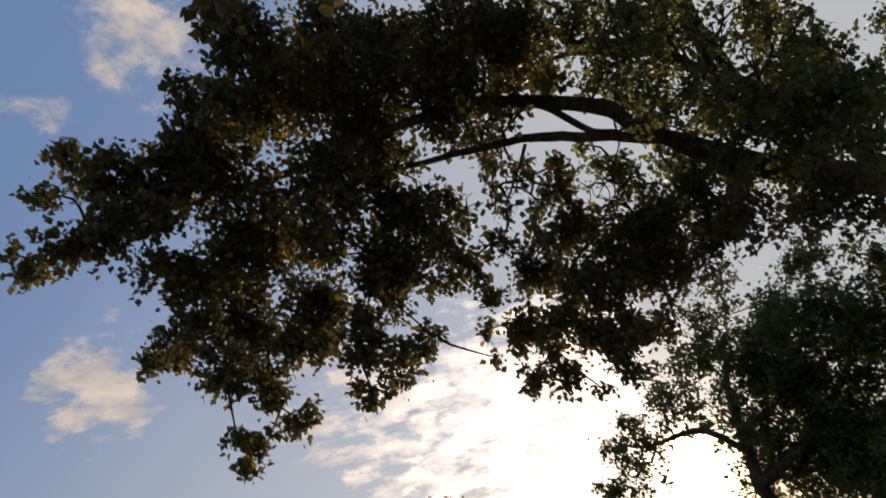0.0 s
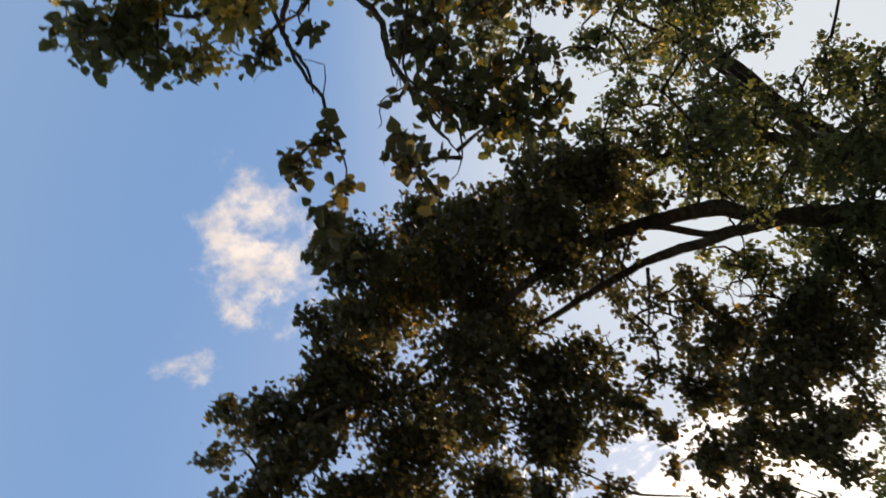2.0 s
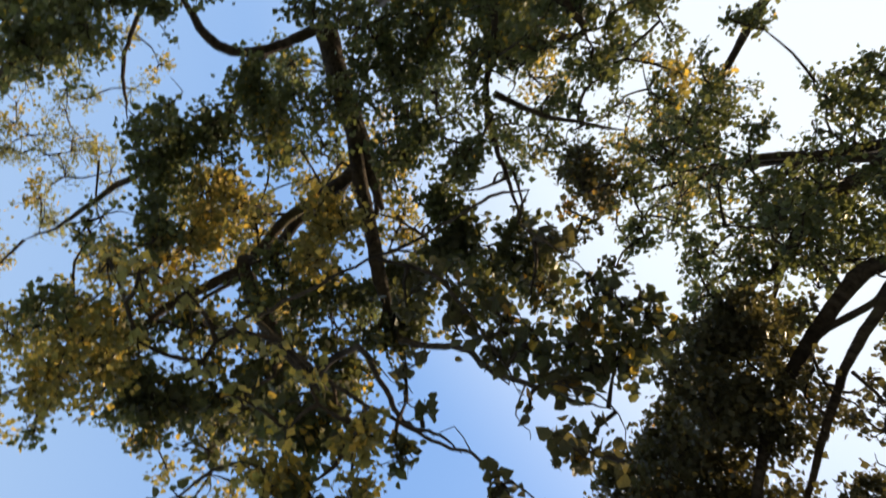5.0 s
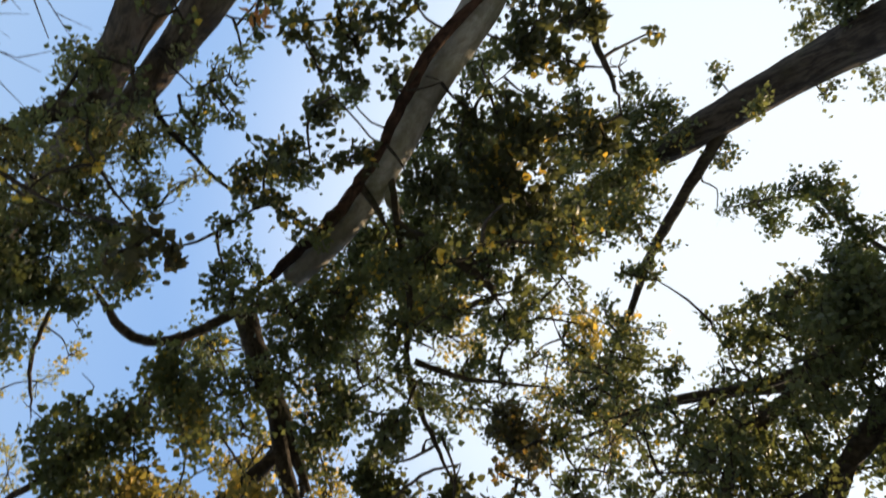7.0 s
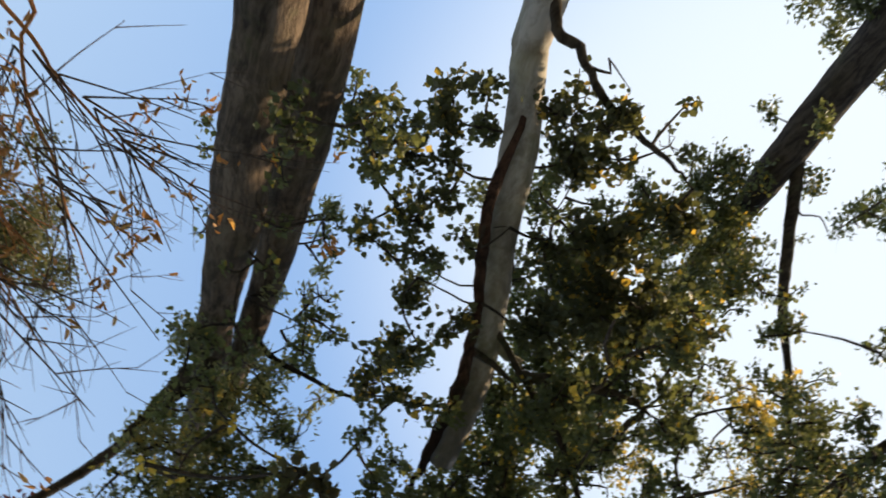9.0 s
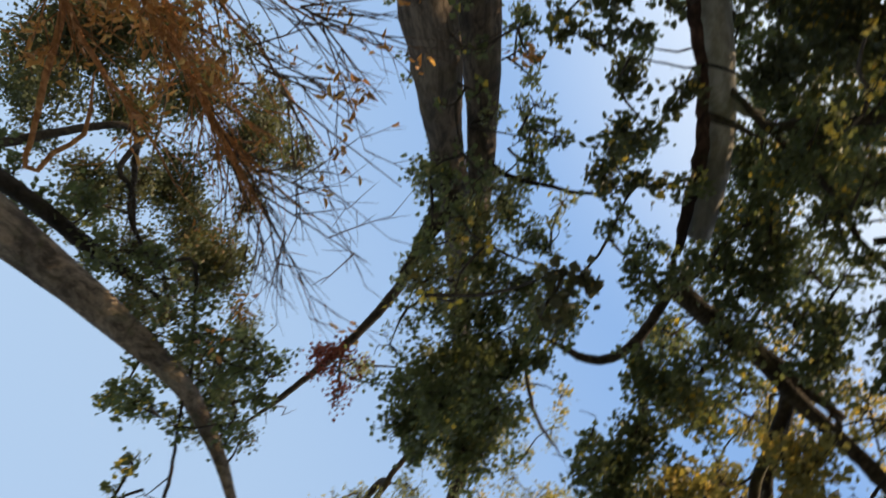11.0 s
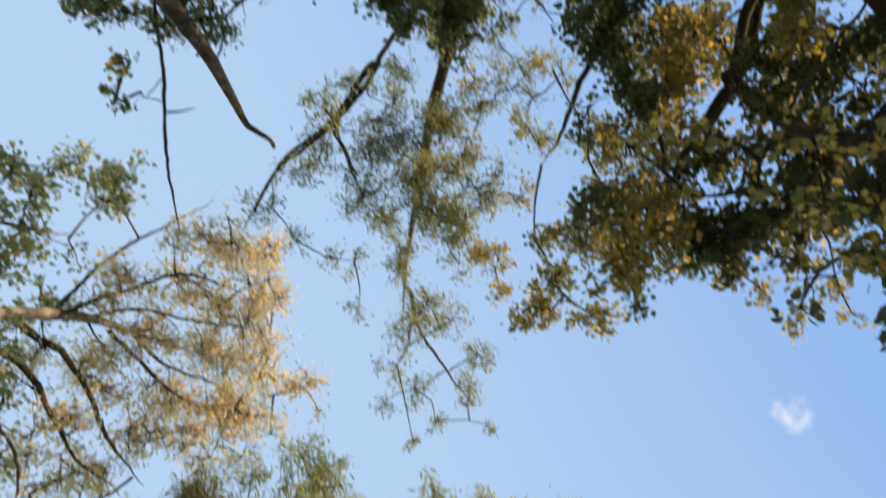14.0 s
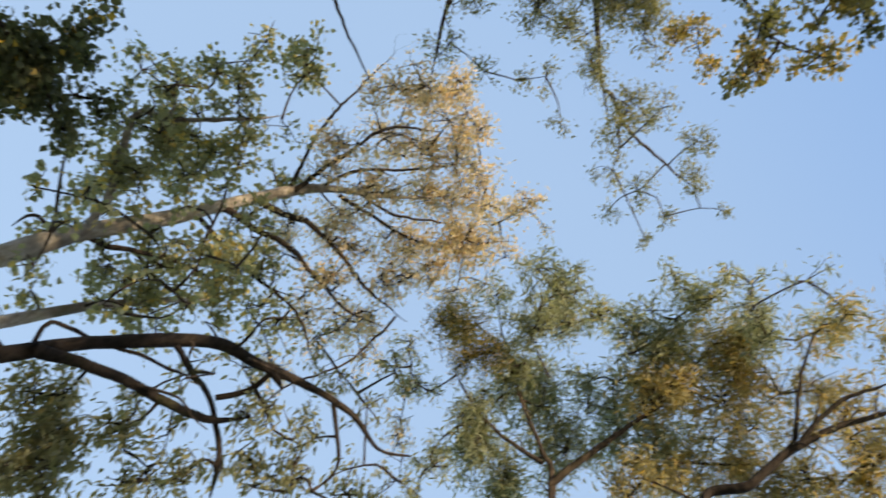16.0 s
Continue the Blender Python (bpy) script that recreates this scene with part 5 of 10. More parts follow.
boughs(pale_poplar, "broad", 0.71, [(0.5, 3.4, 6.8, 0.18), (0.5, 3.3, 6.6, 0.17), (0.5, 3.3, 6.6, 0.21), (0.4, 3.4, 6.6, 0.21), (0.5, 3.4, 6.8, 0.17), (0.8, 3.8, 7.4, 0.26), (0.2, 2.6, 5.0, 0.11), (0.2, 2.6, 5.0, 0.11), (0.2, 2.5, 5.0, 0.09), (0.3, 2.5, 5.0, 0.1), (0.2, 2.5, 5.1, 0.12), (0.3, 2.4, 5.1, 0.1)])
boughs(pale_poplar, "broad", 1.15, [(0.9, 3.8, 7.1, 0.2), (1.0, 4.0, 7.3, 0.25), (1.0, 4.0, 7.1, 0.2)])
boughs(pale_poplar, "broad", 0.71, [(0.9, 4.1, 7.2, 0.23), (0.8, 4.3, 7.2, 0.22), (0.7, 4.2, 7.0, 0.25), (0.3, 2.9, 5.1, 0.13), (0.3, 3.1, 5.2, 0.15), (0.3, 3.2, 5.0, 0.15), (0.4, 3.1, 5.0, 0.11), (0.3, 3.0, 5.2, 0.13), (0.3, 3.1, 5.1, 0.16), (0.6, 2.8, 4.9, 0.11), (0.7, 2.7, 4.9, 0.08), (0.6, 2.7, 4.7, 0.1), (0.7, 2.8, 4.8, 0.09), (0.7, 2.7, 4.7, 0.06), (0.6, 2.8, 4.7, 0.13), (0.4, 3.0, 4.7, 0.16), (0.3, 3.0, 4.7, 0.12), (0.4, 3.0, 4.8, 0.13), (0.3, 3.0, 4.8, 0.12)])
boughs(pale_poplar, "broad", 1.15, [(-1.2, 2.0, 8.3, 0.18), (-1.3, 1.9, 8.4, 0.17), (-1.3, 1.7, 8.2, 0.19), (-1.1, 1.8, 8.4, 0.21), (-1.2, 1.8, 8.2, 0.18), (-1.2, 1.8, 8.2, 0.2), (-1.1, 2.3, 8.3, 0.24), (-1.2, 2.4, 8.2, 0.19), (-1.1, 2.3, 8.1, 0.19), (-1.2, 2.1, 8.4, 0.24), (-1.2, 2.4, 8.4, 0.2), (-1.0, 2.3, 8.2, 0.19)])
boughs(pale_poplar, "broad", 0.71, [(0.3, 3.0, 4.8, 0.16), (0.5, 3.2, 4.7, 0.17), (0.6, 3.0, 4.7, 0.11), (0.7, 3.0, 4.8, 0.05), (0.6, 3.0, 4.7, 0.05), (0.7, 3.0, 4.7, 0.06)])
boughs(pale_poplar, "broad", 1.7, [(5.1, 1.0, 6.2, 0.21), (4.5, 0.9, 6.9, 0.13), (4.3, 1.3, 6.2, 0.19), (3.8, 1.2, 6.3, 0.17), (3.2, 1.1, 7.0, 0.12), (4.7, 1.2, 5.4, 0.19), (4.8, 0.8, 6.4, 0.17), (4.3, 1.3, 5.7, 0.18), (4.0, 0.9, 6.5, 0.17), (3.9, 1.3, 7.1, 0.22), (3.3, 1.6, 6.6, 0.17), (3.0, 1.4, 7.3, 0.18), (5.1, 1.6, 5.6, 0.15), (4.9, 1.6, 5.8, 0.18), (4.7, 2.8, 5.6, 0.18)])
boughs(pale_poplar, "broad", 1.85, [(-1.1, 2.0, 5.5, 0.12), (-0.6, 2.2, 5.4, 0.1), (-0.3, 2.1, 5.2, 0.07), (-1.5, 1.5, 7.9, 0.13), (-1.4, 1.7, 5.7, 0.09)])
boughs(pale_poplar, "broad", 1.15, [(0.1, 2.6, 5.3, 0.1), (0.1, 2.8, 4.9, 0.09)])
boughs(pale_poplar, "gold", 0.37, [(1.0, 2.9, 9.2, 0.25), (1.2, 2.8, 9.1, 0.23), (1.1, 2.5, 8.9, 0.21), (1.3, 2.7, 9.1, 0.26), (1.2, 2.8, 8.9, 0.26), (0.8, 2.6, 9.1, 0.25), (0.5, 2.3, 9.8, 0.21), (0.7, 2.3, 9.9, 0.25), (0.7, 2.2, 9.7, 0.23), (0.7, 2.4, 9.9, 0.27), (0.5, 2.3, 9.9, 0.27), (0.5, 2.4, 9.9, 0.26), (0.1, 1.8, 9.6, 0.2), (-0.1, 1.7, 9.3, 0.2), (0.1, 1.6, 9.2, 0.2), (0.2, 1.6, 9.5, 0.21), (0.3, 1.7, 9.4, 0.25), (0.3, 1.6, 9.5, 0.25), (0.3, 2.4, 10.0, 0.28), (0.5, 2.6, 10.2, 0.23), (0.3, 2.8, 10.3, 0.27), (0.2, 2.6, 10.4, 0.23)])
boughs(pale_poplar, "gold", 0.37, [(0.4, 2.6, 10.0, 0.25), (0.4, 2.4, 10.2, 0.3), (-0.2, 2.9, 9.6, 0.18), (-0.3, 2.9, 9.7, 0.22), (-0.3, 2.7, 9.7, 0.19), (-0.1, 3.0, 9.6, 0.24)])
boughs(pale_poplar, "gold", 0.4, [(2.0, 3.6, 10.5, 0.36), (2.1, 3.4, 10.0, 0.35), (2.1, 3.6, 10.1, 0.38), (1.7, 3.5, 10.2, 0.37), (2.0, 3.3, 10.4, 0.29), (1.8, 3.6, 9.9, 0.36), (3.8, 5.2, 9.8, 0.33), (3.8, 5.2, 9.6, 0.36), (3.8, 5.1, 10.0, 0.3), (3.7, 4.9, 9.7, 0.37), (3.9, 4.9, 9.8, 0.38), (3.6, 5.2, 9.6, 0.33), (0.9, 4.1, 9.9, 0.34), (1.3, 3.9, 10.0, 0.38), (1.1, 4.4, 10.1, 0.32), (1.0, 4.0, 10.2, 0.3), (1.3, 4.0, 9.9, 0.38), (1.3, 4.1, 10.2, 0.37), (0.9, 1.4, 10.9, 0.39), (0.7, 1.5, 10.5, 0.39), (0.8, 1.5, 10.6, 0.34), (0.6, 1.4, 10.9, 0.28)])
boughs(pale_poplar, "gold", 0.4, [(0.5, 1.7, 11.1, 0.38), (0.5, 1.8, 10.8, 0.35), (-0.4, 1.1, 10.4, 0.38), (-0.4, 1.0, 10.2, 0.32), (-0.4, 1.1, 10.6, 0.37), (-0.6, 1.2, 10.3, 0.34), (-0.4, 0.9, 10.5, 0.38), (-0.2, 1.1, 10.3, 0.29), (0.4, 2.3, 10.4, 0.34), (0.6, 2.2, 10.2, 0.36), (0.5, 2.4, 10.5, 0.29), (0.2, 2.3, 10.6, 0.3), (0.6, 2.1, 10.2, 0.35), (0.7, 2.4, 10.6, 0.31), (-0.1, 3.2, 10.6, 0.32), (0.1, 3.3, 10.9, 0.32), (-0.2, 3.4, 10.7, 0.33), (-0.2, 3.2, 10.8, 0.33), (-0.5, 3.6, 10.8, 0.37), (-0.2, 3.2, 10.6, 0.33), (-1.4, 1.4, 10.7, 0.36), (-1.6, 1.0, 10.8, 0.28)])
boughs(pale_poplar, "gold", 0.4, [(-1.4, 0.8, 10.6, 0.36), (-1.2, 0.9, 11.0, 0.28), (-1.5, 0.9, 10.6, 0.39), (-1.5, 0.8, 10.6, 0.39), (-1.5, 2.8, 9.9, 0.29), (-1.9, 2.9, 10.1, 0.23), (-1.8, 2.8, 10.1, 0.28), (-1.6, 2.8, 9.8, 0.24), (-1.5, 2.9, 10.0, 0.27), (-1.6, 3.1, 9.7, 0.29), (1.3, 3.2, 11.0, 0.28), (1.3, 3.2, 10.7, 0.35), (1.5, 3.1, 10.7, 0.28), (1.4, 3.0, 10.7, 0.37), (1.2, 3.4, 10.7, 0.32), (1.2, 3.4, 10.8, 0.3), (2.9, 3.0, 9.9, 0.22), (2.8, 2.7, 10.0, 0.26), (2.7, 2.8, 10.1, 0.23), (2.7, 3.1, 9.9, 0.18)])
boughs(pale_poplar, "gold", 0.45, [(-0.1, 0.7, 5.3, 0.11), (-0.2, 1.0, 5.3, 0.11), (-0.1, 0.5, 5.4, 0.12), (-0.4, 0.9, 5.3, 0.09), (-0.5, 1.1, 5.2, 0.09), (-0.3, 1.4, 5.2, 0.11), (-0.1, 0.4, 5.7, 0.1), (-0.4, 0.6, 5.4, 0.09), (-0.2, 1.2, 5.3, 0.11), (-0.6, 1.4, 5.2, 0.09)])
boughs(pale_poplar, "gold", 0.65, [(-1.6, -0.1, 8.5, 0.14), (-1.7, -0.2, 8.5, 0.18), (-1.7, -0.1, 8.7, 0.17), (-1.7, -0.0, 8.7, 0.17), (-0.9, 0.2, 8.4, 0.18), (-0.9, 0.3, 8.5, 0.18), (-0.9, 0.5, 8.4, 0.16), (-0.9, 0.5, 8.3, 0.21), (-1.1, 0.4, 8.4, 0.17), (-1.0, 0.3, 8.3, 0.17)])
boughs(pale_poplar, "gold", 0.68, [(-0.2, 1.1, 8.3, 0.24), (-0.3, 1.3, 8.1, 0.29), (-0.5, 1.1, 8.2, 0.23), (-0.2, 1.1, 8.0, 0.25), (-0.1, 1.1, 8.1, 0.3), (-0.4, 1.1, 8.2, 0.23)])
boughs(pale_poplar, "gold", 0.74, [(4.1, 4.1, 8.8, 0.34), (4.2, 4.2, 9.2, 0.39), (3.8, 4.0, 9.2, 0.36), (3.8, 4.3, 9.0, 0.35), (3.7, 4.3, 9.2, 0.33), (3.9, 4.4, 8.8, 0.31)])
boughs(pale_poplar, "gold", 0.84, [(0.6, 1.2, 7.5, 0.19), (0.6, 1.3, 7.7, 0.14), (0.6, 1.2, 7.6, 0.18), (0.6, 1.4, 7.7, 0.18), (0.5, 1.1, 7.5, 0.16), (0.5, 1.4, 7.5, 0.18), (0.7, 1.9, 7.1, 0.17), (0.7, 1.9, 7.2, 0.18), (0.7, 2.1, 7.1, 0.21), (0.7, 2.0, 7.0, 0.2), (0.6, 2.0, 7.0, 0.19), (0.6, 2.0, 7.1, 0.21), (0.3, 2.0, 7.3, 0.17), (0.4, 2.0, 7.3, 0.21), (0.3, 2.0, 7.4, 0.17), (0.3, 2.0, 7.2, 0.18), (0.5, 2.1, 7.4, 0.21), (0.3, 2.1, 7.4, 0.21), (0.2, 1.4, 8.2, 0.26), (0.1, 1.3, 8.1, 0.23), (0.1, 1.2, 8.0, 0.21), (0.2, 1.2, 7.8, 0.27)])
boughs(pale_poplar, "gold", 0.84, [(0.4, 1.4, 7.9, 0.23), (0.4, 1.3, 7.9, 0.28), (-0.8, 0.9, 8.0, 0.26), (-0.6, 0.6, 8.2, 0.27), (-0.6, 0.7, 8.3, 0.25), (-0.8, 0.9, 8.1, 0.25), (-0.9, 0.7, 8.1, 0.21), (-0.9, 0.8, 8.1, 0.24), (-0.9, 0.9, 7.4, 0.2), (-0.9, 1.0, 7.6, 0.24), (-1.1, 0.7, 7.6, 0.23), (-0.8, 0.9, 7.7, 0.24), (-0.9, 0.8, 7.6, 0.24), (-1.1, 1.0, 7.6, 0.23), (-1.3, 0.5, 7.9, 0.19), (-1.3, 0.6, 7.9, 0.18), (-1.3, 0.7, 7.8, 0.19), (-1.1, 0.6, 7.8, 0.17), (-1.1, 0.7, 8.0, 0.19), (-1.3, 0.6, 8.0, 0.2)])
boughs(pale_poplar, "gold", 1.05, [(-1.8, 0.4, 8.4, 0.18)])
boughs(pale_poplar, "gold", 1.1, [(2.8, 4.0, 6.1, 0.2)])
boughs(pale_poplar, "gold", 1.15, [(-0.5, 1.8, 5.2, 0.1), (-0.6, 1.8, 5.3, 0.09), (-0.6, 1.8, 5.2, 0.09), (-0.5, 1.8, 5.2, 0.09), (-0.5, 1.8, 5.2, 0.12), (-0.6, 1.8, 5.3, 0.12), (-0.9, 1.6, 5.5, 0.14), (-1.0, 1.6, 5.7, 0.13), (-0.9, 1.6, 5.5, 0.15), (-0.9, 1.5, 5.5, 0.13), (-1.0, 1.6, 5.5, 0.1), (-0.9, 1.4, 5.6, 0.1)])
boughs(pale_poplar, "gold", 1.85, [(-0.9, 2.1, 5.6, 0.14)])
boughs(pale_poplar, "green", 0.34, [(1.8, 2.0, 7.5, 0.13), (1.7, 2.2, 7.5, 0.16), (1.8, 2.1, 7.6, 0.15), (1.9, 2.2, 7.6, 0.14), (0.0, 0.5, 8.2, 0.14), (-0.1, 0.5, 8.2, 0.12), (-0.1, 0.6, 8.3, 0.13), (0.1, 0.6, 8.1, 0.15)])
boughs(pale_poplar, "green", 0.37, [(3.0, 2.6, 9.0, 0.24), (3.0, 2.7, 8.8, 0.28), (3.3, 2.6, 9.1, 0.28), (2.9, 2.4, 9.0, 0.25), (3.3, 2.6, 9.0, 0.24), (3.0, 2.5, 9.1, 0.28), (3.1, 3.5, 9.4, 0.27), (3.0, 3.3, 9.4, 0.25), (3.3, 3.3, 9.6, 0.25), (3.1, 3.2, 9.8, 0.24), (2.9, 3.4, 9.5, 0.27), (2.8, 3.4, 9.5, 0.28), (2.7, 3.5, 9.3, 0.23), (2.6, 3.8, 9.2, 0.21), (2.6, 3.4, 9.0, 0.21), (2.5, 3.7, 9.1, 0.24), (2.4, 3.3, 9.1, 0.21), (2.4, 3.6, 9.1, 0.26), (3.4, 3.2, 9.0, 0.25), (3.2, 3.0, 8.9, 0.19), (3.4, 3.2, 9.0, 0.27), (3.1, 3.0, 8.9, 0.19)])
boughs(pale_poplar, "green", 0.37, [(3.4, 3.2, 9.1, 0.2), (3.1, 2.9, 8.9, 0.23), (2.6, 2.2, 8.9, 0.15), (2.7, 2.2, 8.8, 0.18), (2.6, 2.4, 8.9, 0.16), (2.7, 2.4, 8.8, 0.2), (2.3, 3.6, 9.6, 0.21), (2.1, 3.7, 9.6, 0.2), (2.1, 3.6, 9.7, 0.22), (2.1, 3.6, 9.5, 0.25), (2.1, 3.6, 9.4, 0.27), (2.3, 3.6, 9.6, 0.22), (1.5, 2.5, 9.4, 0.23), (1.5, 2.5, 9.6, 0.25), (1.7, 2.4, 9.4, 0.24), (1.5, 2.8, 9.5, 0.2), (1.6, 2.8, 9.6, 0.22), (1.7, 2.6, 9.3, 0.19), (1.5, 2.0, 9.3, 0.24), (1.4, 2.0, 9.2, 0.24), (1.3, 2.0, 9.4, 0.25), (1.2, 2.0, 9.3, 0.24)])
boughs(pale_poplar, "green", 0.37, [(1.4, 2.2, 9.3, 0.18), (1.3, 2.2, 9.3, 0.25)])
boughs(pale_poplar, "green", 0.4, [(2.6, 2.3, 10.7, 0.42), (2.5, 2.2, 11.3, 0.35), (2.4, 2.2, 10.8, 0.37), (2.4, 2.6, 11.1, 0.37), (2.6, 2.2, 10.9, 0.31), (2.6, 2.2, 10.7, 0.37), (3.1, 4.1, 10.2, 0.33), (3.2, 4.2, 10.2, 0.29), (3.3, 3.9, 10.3, 0.33), (3.1, 3.8, 10.6, 0.37), (3.1, 4.0, 10.5, 0.36), (3.3, 4.1, 10.3, 0.28), (2.7, 4.7, 9.3, 0.33), (2.8, 4.4, 9.2, 0.32), (2.8, 4.7, 9.0, 0.38), (2.6, 4.8, 9.3, 0.37), (2.7, 4.5, 9.5, 0.28), (2.4, 4.5, 9.0, 0.3), (4.3, 5.5, 8.9, 0.28), (4.2, 5.7, 9.1, 0.18), (4.3, 5.7, 8.9, 0.22), (4.2, 5.6, 9.0, 0.21)])
boughs(pale_poplar, "green", 0.4, [(4.3, 5.6, 8.7, 0.28), (4.2, 5.5, 8.9, 0.27), (1.0, 4.6, 9.6, 0.26), (1.0, 4.7, 9.8, 0.25), (1.2, 4.6, 9.5, 0.31), (1.4, 4.8, 9.8, 0.28), (1.1, 4.8, 9.7, 0.34), (1.0, 4.4, 9.7, 0.3), (1.2, 5.3, 9.3, 0.25), (1.2, 5.0, 9.5, 0.24), (1.2, 5.2, 9.3, 0.28), (1.4, 6.0, 9.3, 0.28), (1.4, 6.1, 9.5, 0.36), (0.3, 4.0, 10.0, 0.3), (0.1, 4.1, 10.3, 0.33)])
boughs(pale_poplar, "green", 0.25, [(1.0, 5.2, 9.3, 0.26), (0.8, 5.1, 9.6, 0.34), (0.9, 5.3, 9.6, 0.24), (1.1, 6.0, 9.3, 0.33), (1.3, 6.0, 9.5, 0.32), (1.2, 6.1, 9.6, 0.34), (1.3, 5.9, 9.1, 0.27)])
boughs(pale_poplar, "green", 0.4, [(0.2, 4.1, 10.3, 0.3), (0.3, 4.0, 9.9, 0.34), (-0.1, 4.2, 10.2, 0.29), (-0.0, 4.1, 10.4, 0.25), (-1.9, 2.3, 11.4, 0.43), (-1.9, 2.2, 11.5, 0.29), (-1.9, 2.2, 11.3, 0.35), (-2.2, 1.8, 11.3, 0.19), (-2.1, 2.1, 11.1, 0.3), (-1.9, 2.0, 11.5, 0.36)])
boughs(pale_poplar, "green", 0.65, [(-1.4, 0.1, 8.7, 0.16), (-1.5, 0.1, 8.7, 0.14), (-1.4, 0.1, 8.9, 0.16), (-1.4, 0.1, 8.9, 0.18)])
boughs(pale_poplar, "green", 0.68, [(1.3, 1.4, 7.7, 0.18), (1.1, 1.4, 7.5, 0.23), (1.2, 1.4, 7.6, 0.17), (1.1, 1.5, 7.8, 0.22), (1.2, 1.6, 7.8, 0.22), (1.3, 1.5, 7.6, 0.22), (1.6, 1.9, 7.8, 0.24), (1.5, 1.6, 7.8, 0.18), (1.6, 1.9, 7.9, 0.18), (1.7, 1.9, 7.8, 0.25), (1.7, 1.9, 7.8, 0.19), (1.5, 1.7, 7.9, 0.18), (1.5, 2.4, 6.9, 0.17), (1.6, 2.4, 7.0, 0.15), (1.7, 2.2, 7.0, 0.14), (1.6, 2.4, 7.1, 0.19), (1.6, 2.2, 7.1, 0.16), (1.6, 2.4, 7.1, 0.17), (1.5, 2.6, 6.5, 0.2), (1.4, 2.5, 6.5, 0.18), (1.3, 2.6, 6.6, 0.15), (1.3, 2.6, 6.6, 0.15)])
boughs(pale_poplar, "green", 0.68, [(1.4, 2.6, 6.6, 0.17), (1.5, 2.7, 6.6, 0.18), (1.1, 2.3, 7.0, 0.14), (1.3, 2.3, 7.1, 0.17), (1.3, 2.3, 6.9, 0.19), (1.4, 2.3, 7.0, 0.13), (1.2, 2.2, 6.9, 0.16), (1.3, 2.2, 7.1, 0.16), (2.1, 3.2, 6.2, 0.09), (2.0, 3.3, 6.2, 0.09), (2.1, 3.2, 6.2, 0.09), (5.6, 2.8, 7.3, 0.23), (5.7, 2.9, 7.2, 0.22), (5.4, 2.9, 7.2, 0.19), (5.7, 2.9, 7.4, 0.21), (5.8, 4.1, 7.0, 0.17), (5.8, 4.1, 7.0, 0.16), (5.6, 4.0, 6.8, 0.2), (5.8, 3.9, 6.8, 0.18), (4.7, 5.3, 7.4, 0.15), (4.8, 5.2, 7.5, 0.14), (4.8, 5.2, 7.3, 0.14)])
boughs(pale_poplar, "green", 0.68, [(4.5, 4.9, 7.4, 0.16), (4.0, 1.7, 8.6, 0.21), (4.1, 1.8, 8.7, 0.2), (4.2, 1.8, 8.7, 0.19), (4.1, 2.0, 8.7, 0.19), (3.3, 4.5, 8.1, 0.21), (3.5, 4.5, 8.2, 0.26), (3.4, 4.7, 7.9, 0.15), (3.5, 4.7, 8.0, 0.19), (3.5, 4.5, 8.0, 0.25), (3.4, 4.8, 8.0, 0.14)])
boughs(pale_poplar, "green", 0.74, [(0.9, 0.7, 8.0, 0.16), (0.8, 0.9, 8.2, 0.14), (0.8, 0.7, 8.0, 0.14), (0.8, 0.7, 8.0, 0.18), (1.0, 1.0, 7.7, 0.16), (1.0, 1.1, 7.7, 0.16), (1.1, 1.1, 7.9, 0.14), (0.9, 1.0, 7.9, 0.16), (5.3, 3.8, 8.0, 0.25), (5.4, 3.8, 8.0, 0.33), (5.2, 3.8, 8.1, 0.24), (5.4, 3.7, 8.0, 0.32), (5.2, 3.7, 7.7, 0.24), (5.5, 3.8, 7.9, 0.33), (4.0, 4.4, 7.3, 0.22), (4.1, 4.4, 7.4, 0.25), (4.1, 4.1, 7.6, 0.22), (3.9, 4.3, 7.3, 0.23), (4.1, 4.1, 7.5, 0.25), (4.1, 4.1, 7.5, 0.26), (4.5, 3.9, 8.0, 0.22), (4.4, 3.9, 7.8, 0.22)])
boughs(pale_poplar, "green", 0.74, [(4.6, 3.7, 7.7, 0.28), (4.3, 3.8, 7.7, 0.27), (4.2, 3.9, 7.7, 0.3), (4.4, 4.0, 7.7, 0.31), (4.2, 3.7, 8.7, 0.23), (4.4, 3.5, 8.7, 0.25), (4.4, 3.5, 8.9, 0.2), (4.3, 3.6, 8.7, 0.28), (4.3, 3.2, 8.8, 0.22), (4.2, 3.2, 8.6, 0.21), (3.5, 2.7, 8.5, 0.3), (3.3, 2.8, 8.6, 0.26), (3.6, 2.7, 8.6, 0.3), (3.7, 2.7, 8.6, 0.25), (3.5, 2.9, 8.6, 0.28), (3.6, 2.7, 8.4, 0.23)])
